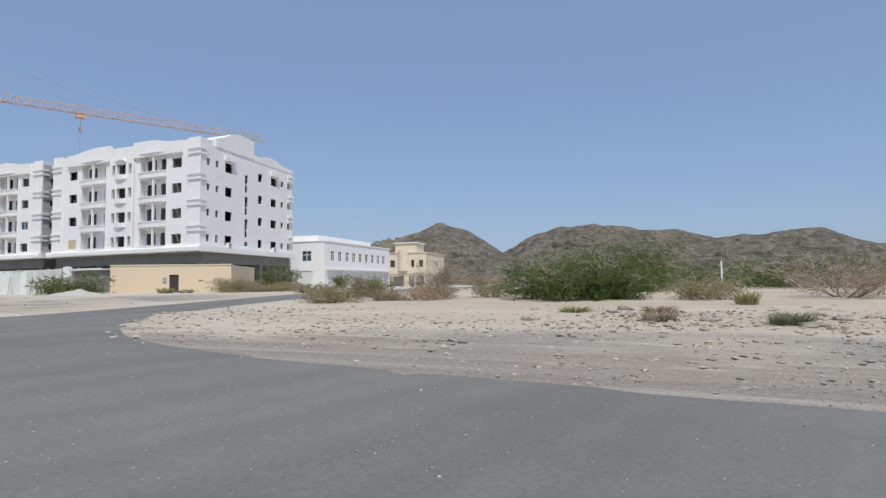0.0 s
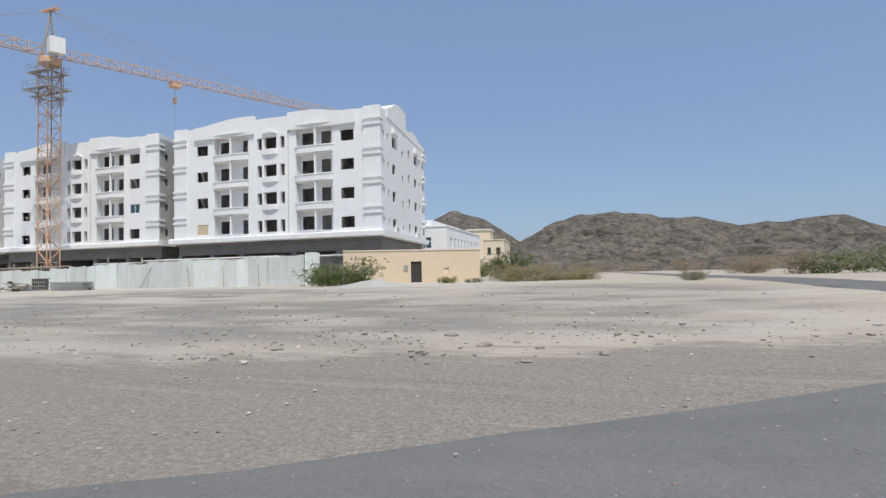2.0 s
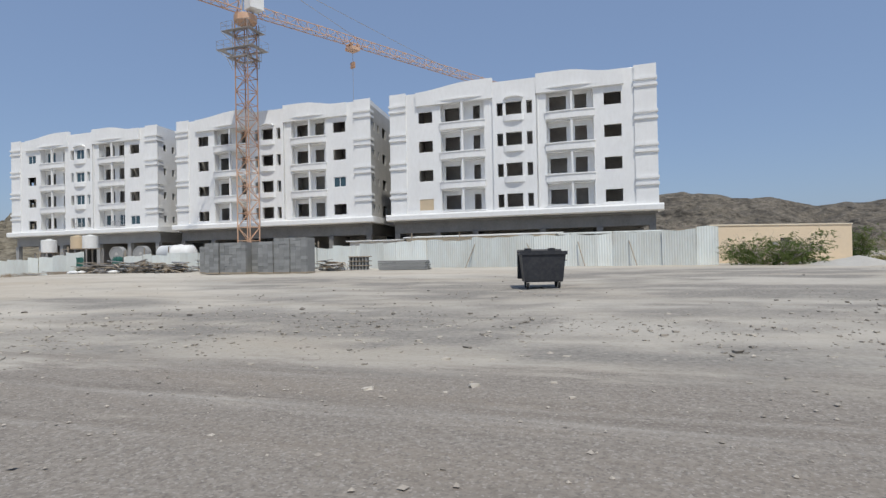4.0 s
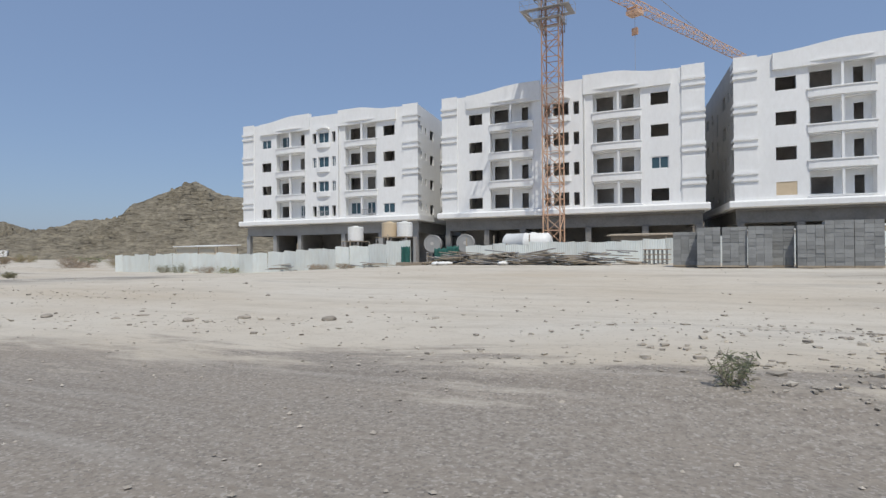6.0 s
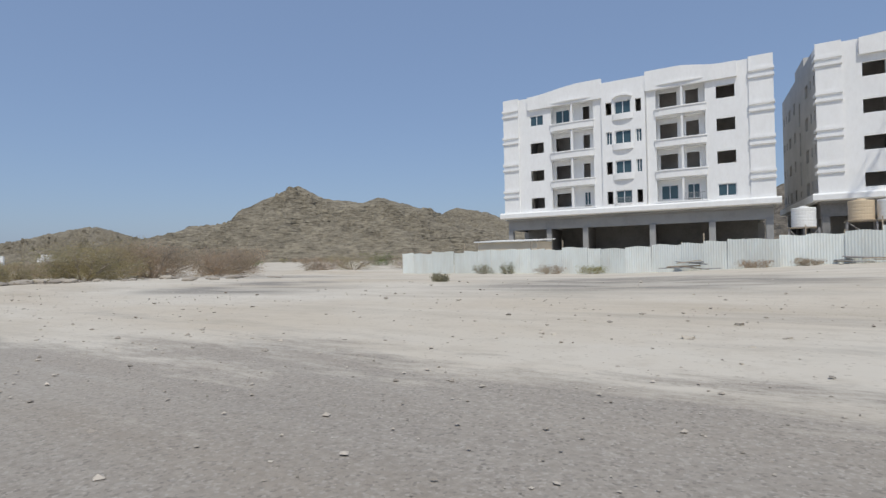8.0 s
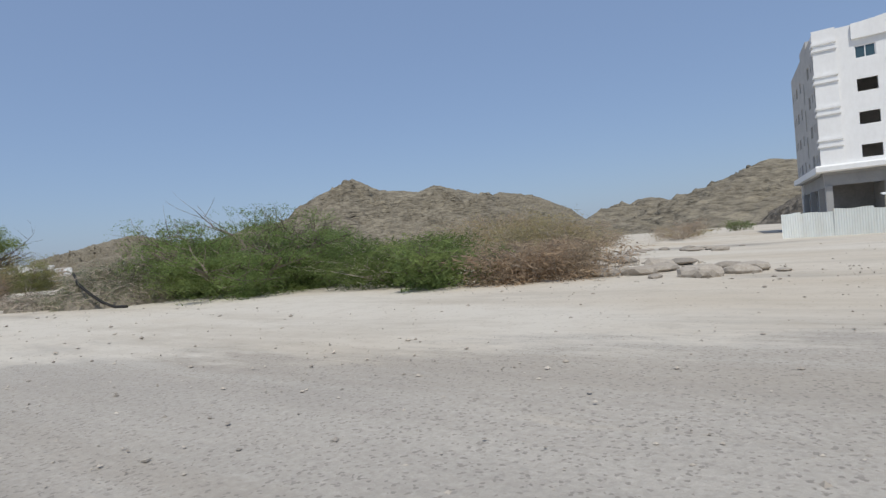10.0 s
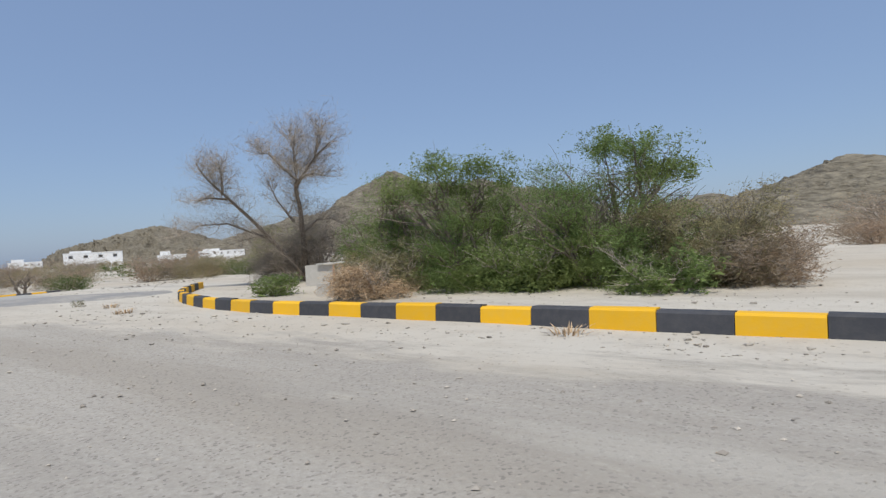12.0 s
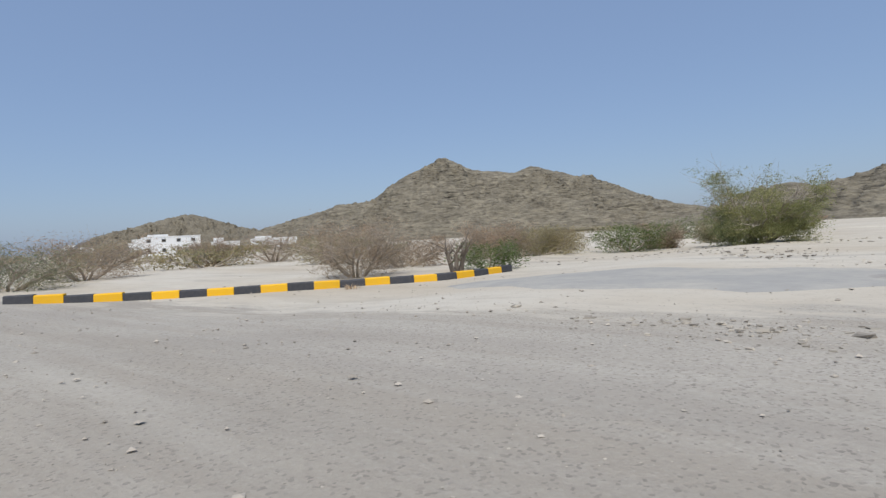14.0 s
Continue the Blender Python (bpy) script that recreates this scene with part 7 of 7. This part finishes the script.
# across the junction
FJ = "bushes across the junction"
plant("mesquite_tree", "round olive mesquite tree across the junction", -137.2, 9.8, 6.0, 4.5, OLIVEGREEN, 90000, 0.036, 101, 14, 2, group=FJ, category="tree", upright=0.55, spray=0.6, clump=0.07, fill=1.2)
plant("thorn_bush", "low dark green bush on the sand bank", -143.6, 11.0, 4.4, 1.7, GREEN, 9000, 0.05, 102, 8, 2, group=FJ)
plant("thorn_bush", "dark green bush behind the kerb", -144.4, -1.2, 3.0, 1.3, GREEN, 3500, 0.055, 103, 8, 2, group=FJ)
plant("bare_tree", "brown leafless thorn bush behind the kerb", -147.6, -5.2, 4.6, 2.7, DRYLEAF, 14000, 0.06, 104, 10, 3, group=FJ, upright=0.5, slim=0.08, fill=1.0, category="shrub")
for i, (x, y, w, h, mt, hue) in enumerate(((-149.5, 6.3, 4.2, 1.9, DRYLEAF, "brown"), (-153.1, 11.4, 3.6, 1.5, DRYLEAF, "brown"), (-148.2, 11.0, 3.2, 1.5, OLIVE, "olive"), (-142.9, 13.3, 2.6, 1.5, DRYLEAF, "brown"), (-141.7, 21.5, 3.0, 1.5, OLIVE, "olive"), (-138.5, 21.1, 4.2, 1.7, GREEN, "green"))):
    plant("scrub_bush", hue + " scrub bush before the layered hill", x, y, w * 1.15, h * 1.3, mt, 14000, 0.055, 760 + i, 9, 2, group=FJ, upright=0.45, slim=0.18, fill=1.2)
plant("bare_tree", "small dead tree with a forked trunk", -143.9, -3.9, 1.7, 1.75, DRYLEAF, 0, 0.03, 105, 3, 2, wood=BARK, group=FJ, upright=0.75, thick=3.0, category="tree")
for i, (x, y, w, h, mt) in enumerate(((-173, 3, 4.4, 2.3, DRYLEAF), (-161, -12.5, 6, 2.0, GREYLEAF), (-150, 0, 5, 1.4, DRYLEAF), (-166, -8, 7, 2.6, DRYLEAF), (-160, 4, 6, 1.8, OLIVE), (-148, 9, 5, 1.5, OLIVE), (-176, -16, 8, 2.8, DRYLEAF), (-172, 8, 8, 2.6, DRYLEAF), (-155, 18, 6, 1.8, OLIVE), (-140, 24, 5, 1.6, DRYLEAF), (-130, 22, 4, 1.4, OLIVE), (-146, 30, 7, 2.0, GREEN), (-120, 30, 5, 1.6, DRYLEAF), (-112, 24, 5, 1.7, DRYLEAF), (-104, 20, 5, 1.5, DRYLEAF), (-190, -22, 9, 3.2, DRYLEAF), (-184, -2, 8, 2.4, OLIVE))):
    plant("dry_bush", "brown dry bush on the wadi flat", x, y, w, h * 1.2, mt, 14000, 0.06, 700 + i, 10, 2, group="dry bushes on the wadi flat", upright=0.45, slim=0.13, fill=1.0)

# ---- concrete remains behind the kerb ----
WORN = mat("weathered_cement", (0.50, 0.475, 0.43), [(1.5, 0.6, (0.40, 0.38, 0.34)), (8.0, 0.5, (0.58, 0.55, 0.50))], 0.95, 0.4, 20)


def ruin():
    b = thing("concrete_trough", "broken grey concrete trough with bent pipes", "trough", at=(-119.9, -1.75, -0.05), rz=8)
    m = Mesh().box(-0.85, 0.85, 0, 0.14, 0, 0.78).box(-0.85, -0.71, 0.14, 1.2, 0, 0.78).box(0.71, 0.85, 0.14, 1.2, 0, 0.76).box(-0.85, 0.85, 1.2, 1.34, 0, 0.76)
    part("basin", m, WORN, b)
    for k, u in enumerate((0.55, 0.95, 1.2, 1.45)):
        part("pipe", Mesh().tube((u, -0.06, -0.1), (u + 0.02, -0.07, 0.8), 0.04, sides=8), RUST, b)
    part("slab", Mesh().box(-0.2, 1.6, -0.12, 1.3, 0.783, 0.84), WORN, b)


ruin()
solo("concrete_slab", Mesh().prism([(-0.65, 0), (0.62, 0), (0.65, 0.06), (0.6, 0.33), (-0.6, 0.36), (-0.66, 0.1)], "y", -0.22, 0.22), WORN, "broken concrete slab lying by the straw", "slab", at=(-115.5, -5.0, 0.0), rz=6)


# ---- stones ----
def stone_mesh(seed, flat=0.6):
    rnd = random.Random(seed)
    bm = bmesh.new()
    bmesh.ops.create_icosphere(bm, subdivisions=2, radius=0.5)
    for v in bm.verts:
        n = noise.noise(v.co * 1.9 + Vector((seed * 3.1, 0, 0))) * 0.35 + noise.noise(v.co * 5 + Vector((0, seed, 0))) * 0.12
        v.co = Vector((v.co.x * 1.25, v.co.y * 0.9, v.co.z * flat)) * (1 + n)
    me = bpy.data.meshes.new("stone")
    bm.to_mesh(me)
    bm.free()
    me.materials.append(ROCK)
    return me


STONES = [stone_mesh(i, 0.35 + 0.12 * (i % 4)) for i in range(7)]


def stone(x, y, s, i, label="rough brown stone lying on the sand", group="stones on the sand", name="stone"):
    ob = new(name, STONES[i % 7])
    ob.matrix_basis = pose(x, y, ground_z(x, y) + 0.09 * s, 0, 0, (i * 57) % 360) @ Matrix.Diagonal((s, s, s * 0.75, 1))
    return tagged(ob, label, "stone", group)


spots = ((-9.0, 11.7, 0.42), (-14.9, 10.4, 0.25), (-9.4, 10.1, 0.16), (-7.6, 9.8, 0.2), (-11.8, 11.9, 0.26), (-12.4, 10.6, 0.18), (-13.2, 11.4, 0.2), (-10.6, 11.0, 0.14), (-16.0, 9.0, 0.2), (-15.6, 8.0, 0.16), (-17.1, 7.2, 0.15), (-19.2, 6.0, 0.3),
         (-32.5, 7.0, 0.36), (-30.65, 7.3, 0.22), (-30.7, 7.95, 0.3), (-29.0, 7.7, 0.34), (-28.3, 8.5, 0.3), (-26.4, 8.85, 0.34), (-25.8, 8.7, 0.18), (-31.6, 8.6, 0.15), (-34.2, 6.2, 0.14), (-29.6, 7.2, 0.1),
         (32.6, 15.4, 0.34), (33.6, 14.2, 0.3), (35.6, 13.6, 0.24), (34.6, 12.8, 0.2), (30.2, 13.2, 0.22), (28.6, 14.6, 0.26), (26.4, 12.4, 0.2), (31.4, 17.0, 0.3), (36.0, 16.0, 0.18), (65.0, 22.4, 0.4), (66.8, 21.6, 0.5), (63.2, 24.0, 0.4), (67.6, 23.0, 0.45), (68.6, 21.2, 0.3), (70.0, 22.6, 0.5), (64.4, 20.6, 0.3))
for i, (x, y, s) in enumerate(spots):
    stone(x, y, s * 0.75, i)
rb = random.Random(77)
for i in range(46):
    t = rb.random()
    x, y = -81 - 9 * t + rb.gauss(0, 1.0), 3.5 + 14 * t + rb.gauss(0, 0.8)
    stone(x, y, rb.uniform(0.25, 0.9), i, "pale angular boulder on the stony bank", "boulders along the bank", "boulder")
for i in range(26):
    stone(rb.uniform(-97, -83), rb.uniform(16, 30), rb.uniform(0.3, 0.9), i, "pale angular boulder under the thicket", "boulders along the bank", "boulder")
for i in range(34):
    stone(rb.uniform(60, 74), rb.uniform(19, 28), rb.uniform(0.12, 0.35), i)


def gravel(name, label, n, seed, xr, reach, size, material=PEBBLE):
    """Loose pebbles in one mesh, thickest along the track."""
    g = np.random.RandomState(seed)
    x = g.uniform(xr[0], xr[1], n)
    y = track_edge(x) + g.uniform(reach[0], reach[1], n)
    s = np.clip(size * g.lognormal(-0.25, 0.75, n), 0.003, size * 4.0)
    z = rise(x, y)
    base = np.array([(1, 0, 0), (0, 1, 0), (-1, 0, 0), (0, -1, 0), (0, 0, 0.5), (0, 0, -0.4)])
    a = g.uniform(0, 2 * math.pi, n)
    jit = g.uniform(0.6, 1.35, (n, 6, 1))
    p = base[None] * jit * s[:, None, None]
    c, si = np.cos(a)[:, None], np.sin(a)[:, None]
    px, py = p[:, :, 0] * c - p[:, :, 1] * si, p[:, :, 0] * si + p[:, :, 1] * c
    v = np.stack([px + x[:, None], py + y[:, None], p[:, :, 2] + (z + s * 0.25)[:, None]], -1).reshape(-1, 3)
    tri = np.array([(0, 1, 4), (1, 2, 4), (2, 3, 4), (3, 0, 4), (1, 0, 5), (2, 1, 5), (3, 2, 5), (0, 3, 5)])
    f = (tri[None] + 6 * np.arange(n)[:, None, None]).reshape(-1, 3)
    me = bpy.data.meshes.new(name)
    me.from_pydata(v.tolist(), [], f.tolist())
    me.materials.append(material)
    tagged(new(name, me), label, "gravel", kind="stuff")


gravel("gravel", "loose grey and brown pebbles over the track", 34000, 1, (-150, 33), (-7.0, 0.5), 0.0085)
gravel("pebbles", "scattered brown pebbles on the pale sand", 9000, 2, (-150, 40), (0.0, 9.0), 0.013)
gravel("pebbles", "scattered pebbles on the far sand", 2000, 3, (-80, 35), (6.0, 26.0), 0.022)
gravel("pebbles", "brown pebbles along the stony verge", 5000, 4, (48, 75), (-1.5, 9.0), 0.02)


def gravel_heap(x, y, w, h, seed):
    n = 26
    m = Mesh()
    for j in range(n + 1):
        for i in range(n + 1):
            u, v = i / n * 2 - 1, j / n * 2 - 1
            r = math.hypot(u, v)
            k = max(0.0, 1 - r) ** 1.1
            z = h * k * (1 + 0.5 * noise.noise(Vector((u * 3, v * 3, seed)))) - 0.04
            m.v.append((u * w / 2, v * w / 3, z))
    for j in range(n):
        for i in range(n):
            a = j * (n + 1) + i
            m.f.append((a, a + 1, a + n + 2, a + n + 1))
    solo("gravel_heap", m, PALE, "low heap of pale grey gravel by the bush", "heap", at=(x, y, ground_z(x, y)), smooth=True)


def rubble(label, seed, patches, material, lift=0.0):
    """Broken stones strewn in patches: (x, y, spread along, spread across, heading, how many, size)."""
    g = np.random.RandomState(seed)
    base = np.array([(-1, -1, -1), (1, -1, -1), (1, 1, -1), (-1, 1, -1), (-1, -1, 1), (1, -1, 1), (1, 1, 1), (-1, 1, 1)], float)
    quads = np.array([(3, 2, 1, 0), (4, 5, 6, 7), (0, 1, 5, 4), (1, 2, 6, 5), (2, 3, 7, 6), (3, 0, 4, 7)])
    V, F, off = [], [], 0
    for cx, cy, sx, sy, head, n, size in patches:
        u, v = g.normal(0, sx, n), g.normal(0, sy, n)
        ch, sh = math.cos(radians(head)), math.sin(radians(head))
        x, y = cx + u * ch - v * sh, cy + u * sh + v * ch
        s = np.clip(0.5 * size * g.lognormal(0, 0.6, n), 0.006, 0.075)
        p = base[None] * g.uniform(0.35, 1.0, (n, 8, 3)) * s[:, None, None] * np.array([1.2, 0.9, 0.36])
        a = g.uniform(0, 2 * math.pi, n)[:, None]
        px, py = p[:, :, 0] * np.cos(a) - p[:, :, 1] * np.sin(a), p[:, :, 0] * np.sin(a) + p[:, :, 1] * np.cos(a)
        V.append(np.stack([px + x[:, None], py + y[:, None], p[:, :, 2] + (rise(x, y) + lift + 0.2 * s)[:, None]], -1).reshape(-1, 3))
        F.append((quads[None] + off + 8 * np.arange(n)[:, None, None]).reshape(-1, 4))
        off += 8 * n
    me = bpy.data.meshes.new("rubble")
    me.from_pydata(np.concatenate(V).tolist(), [], np.concatenate(F).tolist())
    me.materials.append(material)
    tagged(new("rubble", me), label, "rubble", kind="stuff")


CHIP = island_tint(mat("broken_stone", (0.37, 0.33, 0.275), [(3.0, 0.5, (0.44, 0.41, 0.36))], 0.95), 0.6, 1.4)
rubble("broken stones strewn over the sand between the plants", 5, ((-10, 8.6, 5.0, 1.5, 0, 2600, 0.034), (-14.5, 6.8, 2.2, 1.1, -10, 1800, 0.036), (-17.0, 5.9, 2.5, 0.5, 0, 600, 0.03), (-29, 7.6, 3.0, 0.9, 12, 350, 0.03), (-6, 8.6, 4.0, 0.5, 5, 250, 0.03), (-50, 6.5, 8, 1.6, 12, 350, 0.028), (-70, 3.0, 6, 1.6, 10, 250, 0.028), (-45, 12, 12, 3, 5, 250, 0.035)), CHIP)
rubble("broken grey stone over the hard ground", 6, ((4, 11.5, 6, 2.0, 5, 1800, 0.03), (20, 16, 8, 3.5, 10, 1200, 0.035), (3, 18, 8, 4, 0, 500, 0.035), (34, 22, 4, 6, 70, 700, 0.04), (32, 15, 4, 1.5, 20, 500, 0.04)), CHIP)
rubble("stones and clods along the stony verge", 7, ((65, 21.5, 4.5, 1.6, 0, 900, 0.05), (64, 18.2, 5, 1.0, 0, 800, 0.035), (66, 15.2, 4, 0.6, -5, 700, 0.025), (57, 20.0, 4, 1.6, -10, 600, 0.035), (67, 24, 3, 1.2, 0, 250, 0.08), (50.5, 22.5, 2, 1.5, 0, 120, 0.04)), CHIP)
rubble("litter of stones along the painted kerb", 8, ((-105, -9.0, 9, 0.35, 2, 700, 0.022), (-97, -9.0, 5, 0.4, 2, 400, 0.028), (-119, -9.2, 4, 1.0, -25, 250, 0.02), (-108, -5.6, 9, 0.9, 2, 350, 0.025), (-136, 1.5, 5, 1.0, -60, 300, 0.06), (-138, 6, 6, 1.5, 30, 250, 0.08), (-132.4, -13.6, 1.6, 0.35, -10, 350, 0.03)), CHIP)
rubble("stones heaped along the thicket bank", 9, ((-85.5, 10, 3.2, 1.0, 122, 500, 0.09), (-88, 15, 3, 1.2, 120, 300, 0.1), (-92, 24, 5, 2, 110, 300, 0.12)), CHIP)
rubble("specks of gravel on the asphalt", 10, ((54, 9.5, 12, 3.5, 0, 5000, 0.009), (42, 10, 5, 3, 20, 1500, 0.009)), CHIP, 0.06)

PALE = mat("pale_gravel", (0.46, 0.44, 0.40), [(1.0, 0.5, (0.38, 0.36, 0.33)), (12.0, 0.5, (0.55, 0.52, 0.47))], 0.97, 0.6, 14)
gravel_heap(19.4, 38.6, 6.0, 0.5, 3)
